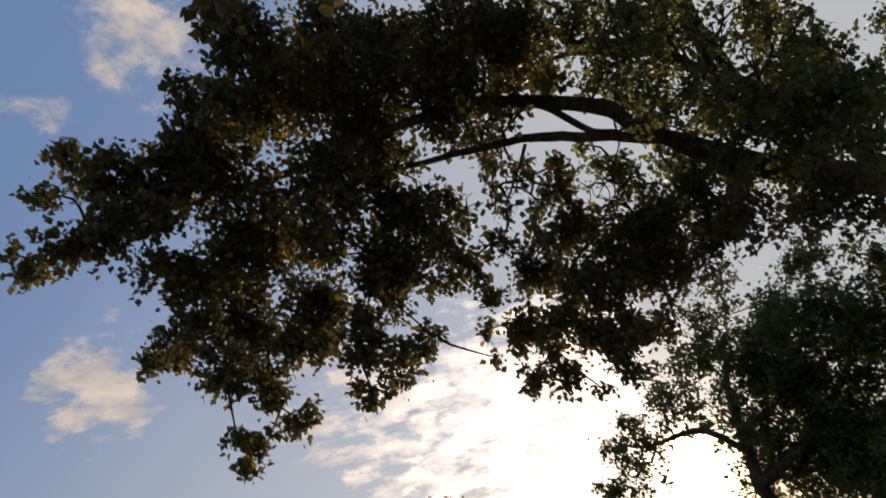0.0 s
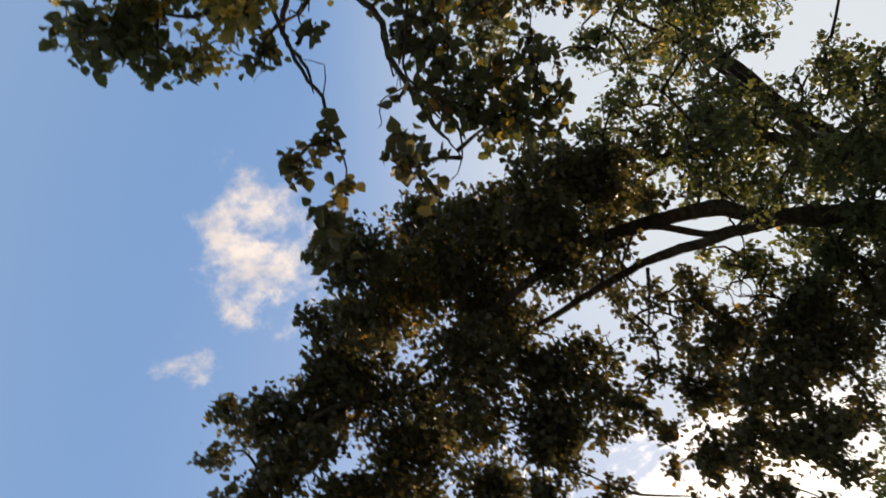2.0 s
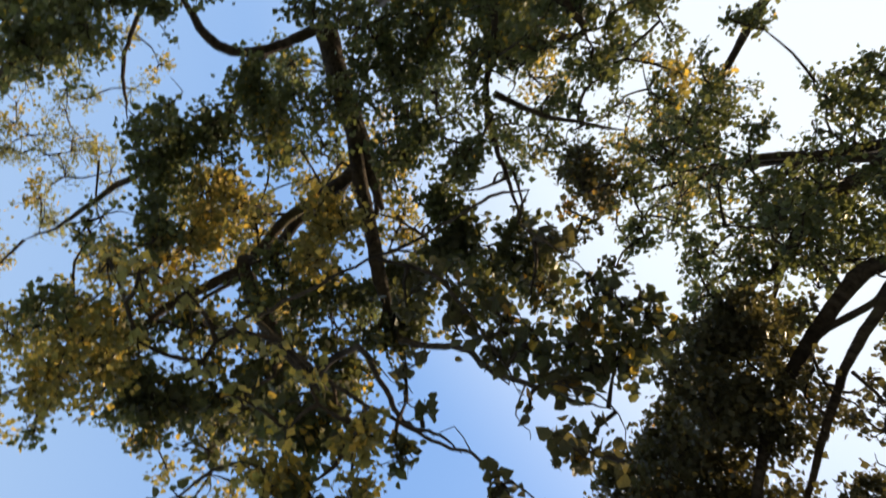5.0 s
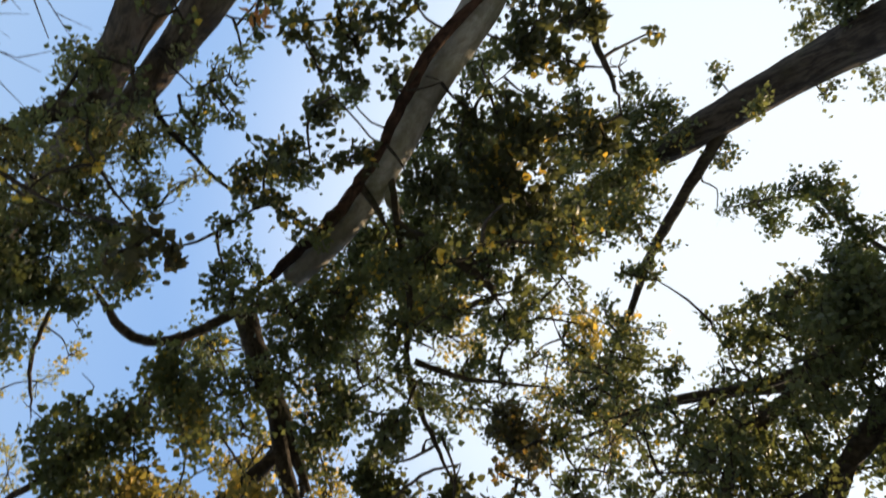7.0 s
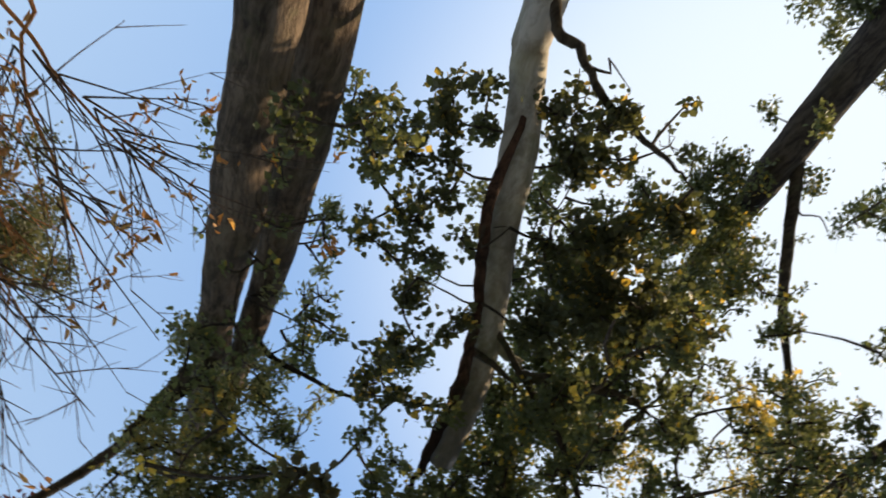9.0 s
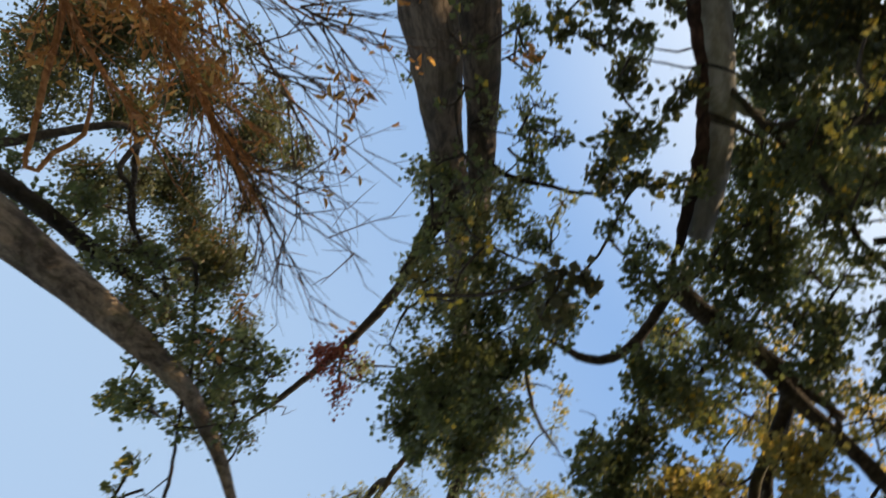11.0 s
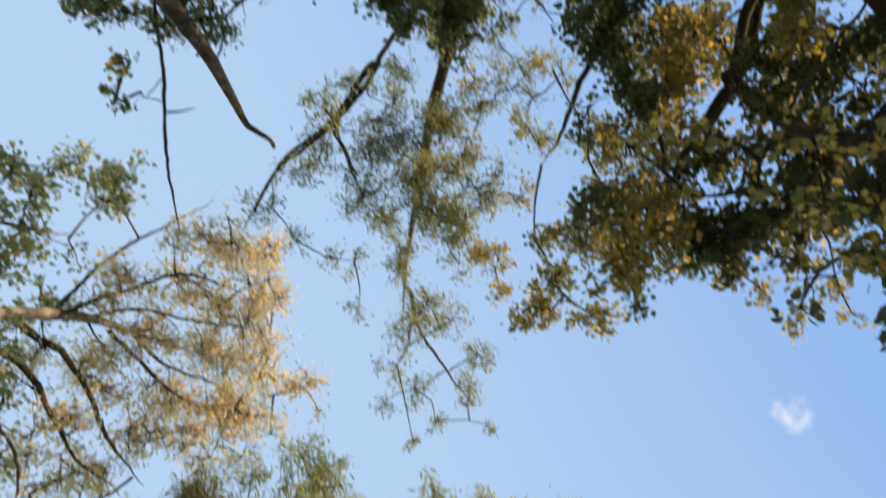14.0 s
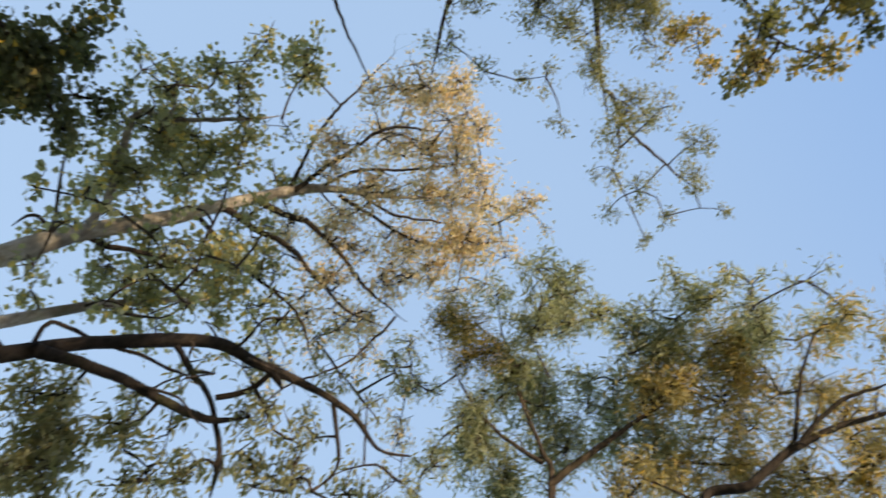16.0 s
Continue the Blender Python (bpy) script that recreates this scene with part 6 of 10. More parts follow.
boughs(pale_poplar, "green", 0.81, [(4.6, 2.8, 7.8, 0.22), (4.6, 2.5, 7.6, 0.21), (4.9, 2.7, 7.7, 0.22), (4.8, 2.8, 7.6, 0.24), (4.6, 2.6, 7.5, 0.25), (4.7, 2.6, 7.4, 0.21), (4.9, 3.3, 8.1, 0.26), (5.0, 3.4, 7.7, 0.23), (4.8, 3.6, 8.0, 0.19), (4.8, 3.2, 8.0, 0.2), (5.0, 3.5, 7.8, 0.21), (4.8, 3.2, 7.8, 0.27), (4.6, 3.8, 8.0, 0.24), (4.6, 3.6, 7.7, 0.24), (4.5, 3.8, 7.8, 0.24), (4.4, 3.7, 7.8, 0.19), (4.5, 3.6, 7.8, 0.23), (4.5, 3.7, 7.7, 0.24), (4.6, 3.2, 8.7, 0.23), (4.4, 3.4, 8.6, 0.22), (4.7, 3.4, 8.5, 0.21), (4.7, 3.1, 8.6, 0.25)])
boughs(pale_poplar, "green", 0.81, [(4.5, 3.3, 8.5, 0.23), (4.5, 3.3, 8.9, 0.21), (4.4, 3.8, 8.5, 0.26), (4.4, 3.5, 8.4, 0.21), (4.5, 3.5, 8.2, 0.23), (4.6, 3.8, 8.4, 0.2), (4.4, 3.6, 8.3, 0.2), (4.3, 3.9, 8.4, 0.21), (3.7, 3.6, 7.6, 0.2), (3.4, 3.7, 7.9, 0.17), (3.4, 3.5, 7.6, 0.24), (3.4, 3.6, 7.7, 0.23), (3.7, 3.6, 7.8, 0.19), (3.6, 3.7, 7.6, 0.18), (4.1, 3.4, 8.8, 0.23), (3.9, 3.7, 8.8, 0.25), (4.0, 3.6, 9.0, 0.27), (3.8, 3.6, 9.0, 0.22), (3.9, 3.5, 9.1, 0.24), (4.0, 3.7, 8.7, 0.2), (3.7, 2.9, 8.3, 0.21), (3.8, 2.6, 8.2, 0.16)])
boughs(pale_poplar, "green", 0.81, [(3.7, 2.9, 8.4, 0.17), (3.8, 2.8, 8.3, 0.18), (3.3, 3.7, 8.3, 0.18), (3.3, 3.5, 8.2, 0.22), (3.4, 3.7, 8.3, 0.25), (3.2, 3.5, 8.1, 0.23), (3.3, 3.6, 8.3, 0.21), (3.5, 3.6, 8.3, 0.2), (4.1, 4.0, 7.5, 0.2), (4.1, 3.8, 7.6, 0.2), (3.9, 4.0, 7.5, 0.21), (4.2, 3.9, 7.6, 0.22)])
boughs(pale_poplar, "green", 0.84, [(2.0, 0.4, 7.4, 0.15), (1.9, 0.6, 7.2, 0.15), (1.9, 0.4, 7.2, 0.18), (1.9, 0.6, 7.5, 0.18), (1.9, 0.3, 7.4, 0.15), (1.8, 0.5, 7.2, 0.14), (0.8, 0.9, 7.9, 0.17), (0.5, 0.9, 7.9, 0.23), (0.5, 0.8, 7.9, 0.21), (0.7, 0.8, 8.0, 0.19), (0.5, 0.7, 7.9, 0.16), (0.7, 0.8, 8.0, 0.22), (1.0, 1.0, 7.8, 0.2), (0.9, 1.2, 7.9, 0.2), (0.9, 0.9, 8.0, 0.18), (1.1, 1.0, 8.0, 0.16), (1.0, 1.0, 7.8, 0.17), (0.9, 1.0, 8.1, 0.17), (1.4, 1.3, 8.0, 0.22), (1.4, 1.3, 7.9, 0.18), (1.4, 1.4, 8.1, 0.23), (1.6, 1.3, 8.0, 0.23)])
boughs(pale_poplar, "green", 0.84, [(1.5, 1.2, 8.0, 0.24), (1.4, 1.3, 7.9, 0.24), (2.0, 1.4, 6.9, 0.14), (2.0, 1.2, 6.9, 0.13), (2.0, 1.2, 7.0, 0.11), (2.0, 1.4, 6.9, 0.11), (2.2, 2.0, 7.4, 0.16), (2.2, 1.9, 7.4, 0.16), (2.4, 1.9, 7.3, 0.14), (2.2, 2.0, 7.4, 0.13), (2.0, 2.1, 7.3, 0.19), (2.1, 2.3, 7.4, 0.15), (2.0, 2.2, 7.3, 0.21), (2.2, 2.3, 7.3, 0.2), (2.1, 2.1, 7.3, 0.19), (2.0, 2.1, 7.3, 0.19), (2.3, 2.2, 7.1, 0.19), (2.4, 2.3, 7.2, 0.19), (2.5, 2.2, 7.1, 0.21), (2.5, 2.2, 7.2, 0.21), (2.4, 2.3, 7.2, 0.17), (2.5, 2.1, 7.2, 0.24)])
boughs(pale_poplar, "green", 0.84, [(2.8, 2.6, 7.1, 0.19), (2.8, 2.6, 7.1, 0.22), (3.1, 2.6, 7.3, 0.24), (2.9, 2.6, 7.3, 0.24), (2.8, 2.5, 7.1, 0.21), (2.8, 2.8, 7.2, 0.2), (3.0, 2.6, 6.5, 0.17), (2.8, 2.5, 6.6, 0.21), (2.7, 2.4, 6.7, 0.22), (3.0, 2.5, 6.6, 0.22), (2.8, 2.4, 6.4, 0.23), (2.8, 2.6, 6.4, 0.19), (3.0, 3.2, 6.6, 0.17), (3.1, 3.2, 6.7, 0.2), (3.1, 3.1, 6.5, 0.19), (3.2, 3.0, 6.7, 0.17), (3.4, 3.1, 6.6, 0.2), (3.0, 2.9, 6.6, 0.23), (2.8, 3.0, 5.6, 0.15), (3.0, 3.0, 5.6, 0.18), (2.9, 2.9, 5.5, 0.19), (3.0, 2.9, 5.5, 0.17)])
boughs(pale_poplar, "green", 0.84, [(2.9, 3.1, 5.7, 0.18), (2.9, 3.0, 5.6, 0.15), (3.0, 3.2, 5.5, 0.09), (3.1, 3.1, 5.5, 0.14), (2.9, 3.1, 5.4, 0.08), (3.1, 3.0, 5.4, 0.11), (2.8, 3.3, 6.2, 0.17), (2.9, 3.2, 6.2, 0.13), (2.9, 3.3, 6.3, 0.14), (2.7, 3.3, 6.4, 0.16), (2.4, 2.6, 6.3, 0.12), (2.4, 2.8, 6.1, 0.12), (2.4, 2.7, 6.2, 0.14), (2.3, 2.6, 6.2, 0.15), (2.4, 2.8, 6.8, 0.19), (2.3, 2.6, 6.8, 0.14), (2.2, 2.6, 6.8, 0.17), (2.3, 2.6, 6.6, 0.19), (2.4, 2.7, 6.8, 0.18), (2.3, 2.5, 6.8, 0.16), (1.0, 2.9, 7.2, 0.16), (1.3, 3.0, 7.2, 0.17)])
boughs(pale_poplar, "green", 0.84, [(1.2, 2.8, 7.1, 0.15), (1.1, 2.7, 7.2, 0.2), (1.1, 2.9, 7.1, 0.16), (1.1, 2.9, 7.2, 0.15), (0.1, 2.0, 7.7, 0.26), (-0.0, 2.0, 7.6, 0.25), (-0.1, 2.1, 7.5, 0.23), (0.2, 1.9, 7.7, 0.2), (-0.2, 1.7, 7.6, 0.23), (-0.1, 1.8, 7.5, 0.19), (0.2, 0.9, 7.6, 0.19), (0.1, 0.9, 7.8, 0.17), (-0.0, 0.9, 7.7, 0.18), (0.2, 0.9, 7.7, 0.15), (0.2, 0.9, 7.8, 0.15), (0.1, 1.0, 7.7, 0.15), (-0.6, 0.4, 7.6, 0.13), (-0.7, 0.3, 7.7, 0.14), (-0.7, 0.4, 7.7, 0.12), (-0.6, 0.5, 7.6, 0.13), (-0.8, 1.2, 8.4, 0.23), (-0.8, 1.2, 8.3, 0.26)])
boughs(pale_poplar, "green", 0.84, [(-0.8, 1.0, 8.1, 0.26), (-0.9, 1.2, 7.9, 0.21), (-0.7, 1.2, 7.9, 0.25), (-0.6, 1.3, 8.2, 0.2)])
boughs(pale_poplar, "green", 1.0, [(4.7, 2.6, 6.4, 0.15), (4.7, 3.0, 6.2, 0.15), (4.3, 3.2, 6.1, 0.23), (4.6, 3.7, 6.2, 0.25), (4.6, 2.9, 6.9, 0.25), (4.3, 3.2, 6.6, 0.24), (4.2, 3.6, 6.4, 0.25), (4.0, 3.9, 6.7, 0.23), (3.9, 3.4, 6.6, 0.22), (5.0, 2.5, 6.5, 0.2)])
boughs(pale_poplar, "green", 1.05, [(-1.9, -0.3, 9.2, 0.15), (-1.1, 0.0, 9.3, 0.21)])
boughs(pale_poplar, "green", 1.1, [(2.6, 3.2, 7.4, 0.21), (2.3, 3.3, 6.8, 0.22), (2.6, 3.5, 6.5, 0.16), (1.7, 3.5, 7.2, 0.13), (1.9, 2.8, 6.7, 0.19), (3.5, 1.4, 7.8, 0.14), (6.0, 2.4, 7.8, 0.24), (4.9, 1.9, 8.0, 0.23), (3.8, 4.8, 7.3, 0.16), (2.4, 2.0, 9.9, 0.24)])
boughs(pale_poplar, "green", 1.2, [(1.3, 1.4, 8.4, 0.24), (1.2, 0.8, 8.4, 0.19), (2.7, 1.1, 7.3, 0.17), (2.7, 1.5, 7.9, 0.21), (2.1, 1.2, 7.4, 0.15), (2.2, 1.7, 7.5, 0.22), (2.9, 1.7, 7.1, 0.18), (2.8, 2.2, 7.8, 0.23), (2.4, 2.4, 7.4, 0.23), (1.9, 1.9, 7.3, 0.21), (2.9, 2.5, 7.4, 0.19), (2.9, 2.2, 6.8, 0.14), (2.6, 2.8, 7.3, 0.23), (2.1, 2.4, 7.7, 0.23)])
boughs(pale_poplar, "green", 1.35, [(2.2, 0.6, 7.5, 0.16), (0.8, 0.6, 7.7, 0.19), (2.3, 1.2, 7.3, 0.14), (-1.6, 0.7, 7.9, 0.11), (2.4, 3.3, 6.2, 0.1)])
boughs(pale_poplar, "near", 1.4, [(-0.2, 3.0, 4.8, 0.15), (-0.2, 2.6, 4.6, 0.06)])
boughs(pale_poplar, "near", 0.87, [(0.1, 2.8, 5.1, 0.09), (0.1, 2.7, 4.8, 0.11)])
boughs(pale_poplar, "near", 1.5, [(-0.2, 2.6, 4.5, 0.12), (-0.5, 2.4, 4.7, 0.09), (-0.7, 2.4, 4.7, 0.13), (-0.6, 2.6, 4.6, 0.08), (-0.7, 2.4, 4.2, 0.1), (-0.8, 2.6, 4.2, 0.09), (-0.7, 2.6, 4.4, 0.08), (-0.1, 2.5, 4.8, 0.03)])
boughs(pale_poplar, "yellow", 1.6, [(2.6, 2.3, 5.5, 0.05), (2.7, 2.1, 5.0, 0.03), (2.3, 2.0, 5.5, 0.03)])
boughs(pale_poplar, "gold", 0.8, [(-1.84, 1.92, 8.52, 0.17), (-1.79, 2.29, 8.4, 0.2), (-2.12, 2.15, 8.34, 0.16), (-2.12, 2.55, 8.18, 0.12), (-1.79, 2.5, 8.31, 0.2), (-1.87, 0.53, 8.83, 0.15), (-1.91, 0.3, 8.84, 0.15), (-1.64, -0.09, 8.94, 0.2), (-1.68, 1.57, 8.67, 0.14)])
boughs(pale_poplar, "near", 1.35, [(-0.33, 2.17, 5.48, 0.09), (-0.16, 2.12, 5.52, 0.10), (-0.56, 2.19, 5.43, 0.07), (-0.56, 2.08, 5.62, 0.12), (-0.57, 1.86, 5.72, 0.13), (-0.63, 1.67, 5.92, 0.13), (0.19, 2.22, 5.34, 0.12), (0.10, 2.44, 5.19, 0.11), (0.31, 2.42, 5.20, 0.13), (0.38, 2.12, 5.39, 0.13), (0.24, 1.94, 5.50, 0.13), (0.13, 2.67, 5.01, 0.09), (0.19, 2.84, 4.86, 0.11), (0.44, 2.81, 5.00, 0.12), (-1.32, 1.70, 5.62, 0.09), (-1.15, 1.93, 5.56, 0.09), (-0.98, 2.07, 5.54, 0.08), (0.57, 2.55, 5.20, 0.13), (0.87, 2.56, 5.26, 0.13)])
leaf_out(pale_poplar, "poplar")

# twin-trunked poplar in green leaf with one dead branch
twin_tree = tree((4.00, -0.27), "twin-trunked poplar in green leaf with one dead branch")
limb(twin_tree, "trunk", [(4.00, -0.27, -0.10), (3.96, -0.28, 2.50), (3.80, -0.29, 5.04), (3.80, -0.27, 5.55), (3.80, -0.24, 6.18), (3.80, -0.22, 6.97), (3.80, -0.21, 7.98), (3.72, -0.20, 9.60), (3.50, -0.24, 11.60)], 0.24, 0.12, trunk_bark, tip=0.0)
limb(twin_tree, "limb", [(4.30, -0.10, 0.60), (4.36, 0.02, 3.60), (4.28, 0.11, 5.52), (4.28, 0.13, 6.11), (4.23, 0.15, 6.76), (4.18, 0.16, 7.57), (4.03, 0.12, 8.42), (3.78, 0.06, 9.60), (3.50, 0.00, 10.80)], 0.29, 0.10, trunk_bark)
limb(twin_tree, "limb", [(3.50, -0.24, 11.60), (2.59, -0.37, 13.39), (1.59, -0.50, 14.15), (0.56, -1.01, 14.60), (-0.70, -1.52, 14.84), (-0.28, -1.36, 15.12), (-1.90, -2.05, 15.21), (-2.92, -2.36, 15.18)], 0.14, 0.03, bark)
limb(twin_tree, "limb", [(3.86, -0.45, 9.41), (3.27, -0.95, 9.88), (2.71, -1.69, 10.22), (2.22, -2.48, 10.42), (1.84, -3.22, 10.53)], 0.09, 0.02, bark)
limb(twin_tree, "limb", [(1.76, -1.36, 13.48), (1.13, -1.99, 13.60), (0.57, -2.77, 13.63), (0.11, -3.60, 13.56), (-0.48, -4.13, 13.52)], 0.05, 0.03, bark)
limb(twin_tree, "limb", [(1.40, -1.87, 13.81), (0.71, -2.63, 13.87), (0.28, -3.49, 13.82), (-0.39, -4.16, 13.76), (-0.94, -4.64, 13.69)], 0.06, 0.012, bark)
limb(twin_tree, "limb", [(-2.57, -2.11, 15.09), (-3.28, -2.06, 15.00), (-4.21, -1.68, 14.84), (-4.81, -1.39, 14.72)], 0.04, 0.01, bark)
limb(twin_tree, "limb", [(0.60, -2.55, 13.77), (0.04, -2.47, 13.79), (-0.43, -2.41, 13.78)], 0.03, 0.01, bark)
limb(twin_tree, "limb", [(0.57, -2.58, 13.61), (0.13, -2.45, 13.69), (-0.42, -2.39, 13.74)], 0.03, 0.01, bark)
limb(twin_tree, "limb", [(3.50, -0.22, 8.34), (3.26, -0.40, 8.31), (3.01, -0.64, 8.26), (2.79, -0.79, 8.20)], 0.07, 0.03, bark)
limb(twin_tree, "limb", [(3.80, 0.32, 8.39), (3.59, 0.81, 8.43), (3.46, 1.27, 8.40), (3.43, 1.49, 8.35)], 0.035, 0.01, bark)
boughs(twin_tree, "gold", 0.34, [(1.9, -0.0, 14.1, 0.24), (1.9, -0.0, 14.4, 0.24), (1.5, -0.3, 14.2, 0.30), (1.6, -0.4, 14.2, 0.27), (0.8, -0.0, 14.4, 0.25), (0.9, -0.2, 14.4, 0.29), (0.9, 0.2, 14.2, 0.29), (0.9, -0.2, 14.4, 0.30)])
boughs(twin_tree, "gold", 0.55, [(1.0, 0.7, 14.0, 0.34), (2.7, 0.7, 13.6, 0.26), (2.3, 1.1, 12.9, 0.25), (-0.0, 0.4, 13.0, 0.31), (-1.2, 0.2, 15.0, 0.41)])
boughs(twin_tree, "gold", 0.68, [(-2.0, -0.8, 13.6, 0.28), (-2.2, -0.5, 14.0, 0.23), (-2.0, -0.4, 13.9, 0.32), (-1.9, -0.6, 13.9, 0.32)])
boughs(twin_tree, "gold", 1.1, [(3.0, -0.2, 8.0, 0.07), (-2.6, -0.5, 13.6, 0.24)])
boughs(twin_tree, "gold", 1.5, [(3.1, -0.1, 7.9, 0.11), (2.9, 0.0, 8.2, 0.09)])
boughs(twin_tree, "green", 0.55, [(4.9, -0.5, 7.7, 0.07), (4.7, -0.5, 7.8, 0.08)])
boughs(twin_tree, "green", 0.59, [(2.0, -0.8, 9.7, 0.29), (1.9, -0.5, 9.6, 0.29), (1.8, -0.7, 9.7, 0.27), (1.7, -0.7, 9.9, 0.31), (2.0, -0.4, 9.9, 0.30), (2.2, -0.7, 10.0, 0.28), (2.2, -0.2, 9.3, 0.18), (2.3, -0.3, 9.3, 0.21), (2.2, -0.2, 9.1, 0.18), (2.1, -0.3, 9.2, 0.20), (2.5, -0.3, 9.1, 0.24), (2.2, -0.4, 9.1, 0.25), (2.7, -0.5, 9.1, 0.17), (2.6, -0.8, 9.2, 0.20), (2.7, -0.8, 9.0, 0.20), (2.6, -0.5, 9.0, 0.18), (2.5, 0.0, 9.1, 0.17), (2.6, 0.1, 9.0, 0.18), (2.5, 0.0, 8.9, 0.19), (2.5, 0.1, 8.9, 0.20), (1.6, -1.0, 9.1, 0.23), (1.5, -0.8, 9.1, 0.22)])
boughs(twin_tree, "green", 0.59, [(1.6, -1.0, 9.0, 0.23), (1.5, -1.0, 9.0, 0.18), (1.6, -0.7, 9.2, 0.22), (1.4, -0.9, 9.0, 0.21), (1.8, -0.6, 9.9, 0.24), (1.6, -0.3, 9.8, 0.20), (1.5, -0.6, 10.1, 0.28), (1.5, -0.5, 10.0, 0.24), (1.8, -0.5, 10.1, 0.26), (1.7, -0.7, 9.8, 0.22), (1.5, -0.1, 8.7, 0.21), (1.5, -0.0, 8.7, 0.15), (1.8, 0.1, 8.8, 0.17), (1.5, -0.0, 8.9, 0.20), (2.0, -0.9, 9.4, 0.20), (1.9, -1.0, 9.5, 0.18), (2.0, -0.9, 9.4, 0.19), (2.0, -1.2, 9.3, 0.23)])
boughs(twin_tree, "green", 0.68, [(2.7, 0.5, 8.6, 0.14), (2.7, 0.3, 8.6, 0.15), (2.6, 0.4, 8.6, 0.14), (2.8, 0.4, 8.7, 0.16), (1.2, -0.8, 8.8, 0.15), (1.1, -0.9, 8.8, 0.17), (1.3, -0.7, 8.7, 0.20), (1.2, -0.8, 8.6, 0.14), (2.8, 0.1, 8.4, 0.15), (2.9, -0.1, 8.4, 0.17), (2.9, -0.0, 8.5, 0.16), (2.7, 0.1, 8.5, 0.19)])
boughs(twin_tree, "green", 0.95, [(2.9, -0.2, 9.6, 0.28)])
boughs(twin_tree, "green", 1.1, [(2.9, 0.6, 8.3, 0.17), (3.4, 0.3, 8.6, 0.24), (3.8, 0.6, 8.5, 0.20), (4.3, 0.7, 8.6, 0.19), (1.0, -0.4, 9.0, 0.23), (3.2, -0.6, 9.1, 0.19), (5.6, 0.6, 6.3, 0.12), (5.6, 0.6, 6.7, 0.15), (5.7, 1.0, 7.1, 0.13), (5.2, 0.7, 7.7, 0.12), (4.6, 0.6, 7.4, 0.09), (5.1, -0.6, 6.7, 0.09), (5.2, -0.6, 7.2, 0.08), (4.2, -0.3, 8.4, 0.15), (4.0, -0.5, 8.4, 0.14), (5.9, 0.2, 7.0, 0.12), (4.5, 0.1, 7.0, 0.07), (4.7, 0.2, 7.6, 0.07)])
boughs(twin_tree, "green", 1.24, [(1.8, -0.7, 8.4, 0.31), (1.6, -0.5, 8.4, 0.29), (1.6, -0.5, 8.2, 0.33), (1.7, -0.2, 8.4, 0.33), (1.5, -0.5, 8.2, 0.31), (1.9, -0.5, 8.5, 0.29), (2.1, 0.0, 8.8, 0.29), (1.8, -0.1, 9.2, 0.26), (1.9, -0.3, 9.2, 0.25), (2.1, -0.3, 8.9, 0.29), (2.1, -0.1, 9.0, 0.31), (1.8, -0.2, 9.1, 0.28), (1.5, -0.1, 8.9, 0.20), (1.7, -0.2, 8.9, 0.23), (1.5, 0.1, 9.0, 0.21), (1.4, 0.0, 9.2, 0.26), (1.4, -0.3, 9.2, 0.27), (1.3, -0.2, 9.1, 0.21), (1.9, 0.4, 8.8, 0.19), (2.1, 0.3, 8.9, 0.18), (2.0, 0.4, 8.8, 0.17), (2.0, 0.1, 8.9, 0.21)])
boughs(twin_tree, "green", 1.24, [(2.1, 0.0, 8.8, 0.18), (1.9, 0.2, 8.8, 0.20), (1.1, -0.2, 8.8, 0.19), (1.2, -0.4, 8.9, 0.14), (1.1, -0.3, 9.0, 0.16), (1.2, -0.4, 8.9, 0.14)])
boughs(twin_tree, "green", 1.5, [(5.6, 0.7, 7.0, 0.15)])
boughs(twin_tree, "olive", 0.34, [(1.8, -0.3, 13.2, 0.31), (1.8, -0.4, 12.9, 0.28), (1.7, -0.2, 12.7, 0.26), (1.8, -0.0, 12.8, 0.28), (1.6, 0.5, 13.9, 0.26), (1.3, 0.3, 13.8, 0.28), (1.6, 0.2, 13.8, 0.31), (1.6, 0.5, 14.0, 0.24), (0.4, 0.6, 13.5, 0.30), (0.8, 0.6, 13.7, 0.27), (0.9, 0.5, 13.5, 0.32), (0.6, 0.3, 13.6, 0.33), (-0.0, 0.4, 12.8, 0.25), (-0.2, 0.5, 12.6, 0.26), (-0.3, 0.5, 12.8, 0.25), (-0.2, 0.6, 12.6, 0.27), (3.9, 0.6, 7.3, 0.11), (3.9, 0.7, 7.4, 0.11), (3.8, 0.5, 7.4, 0.17), (4.0, 0.5, 7.5, 0.12), (1.3, -1.3, 14.1, 0.28), (1.2, -1.3, 13.6, 0.32)])
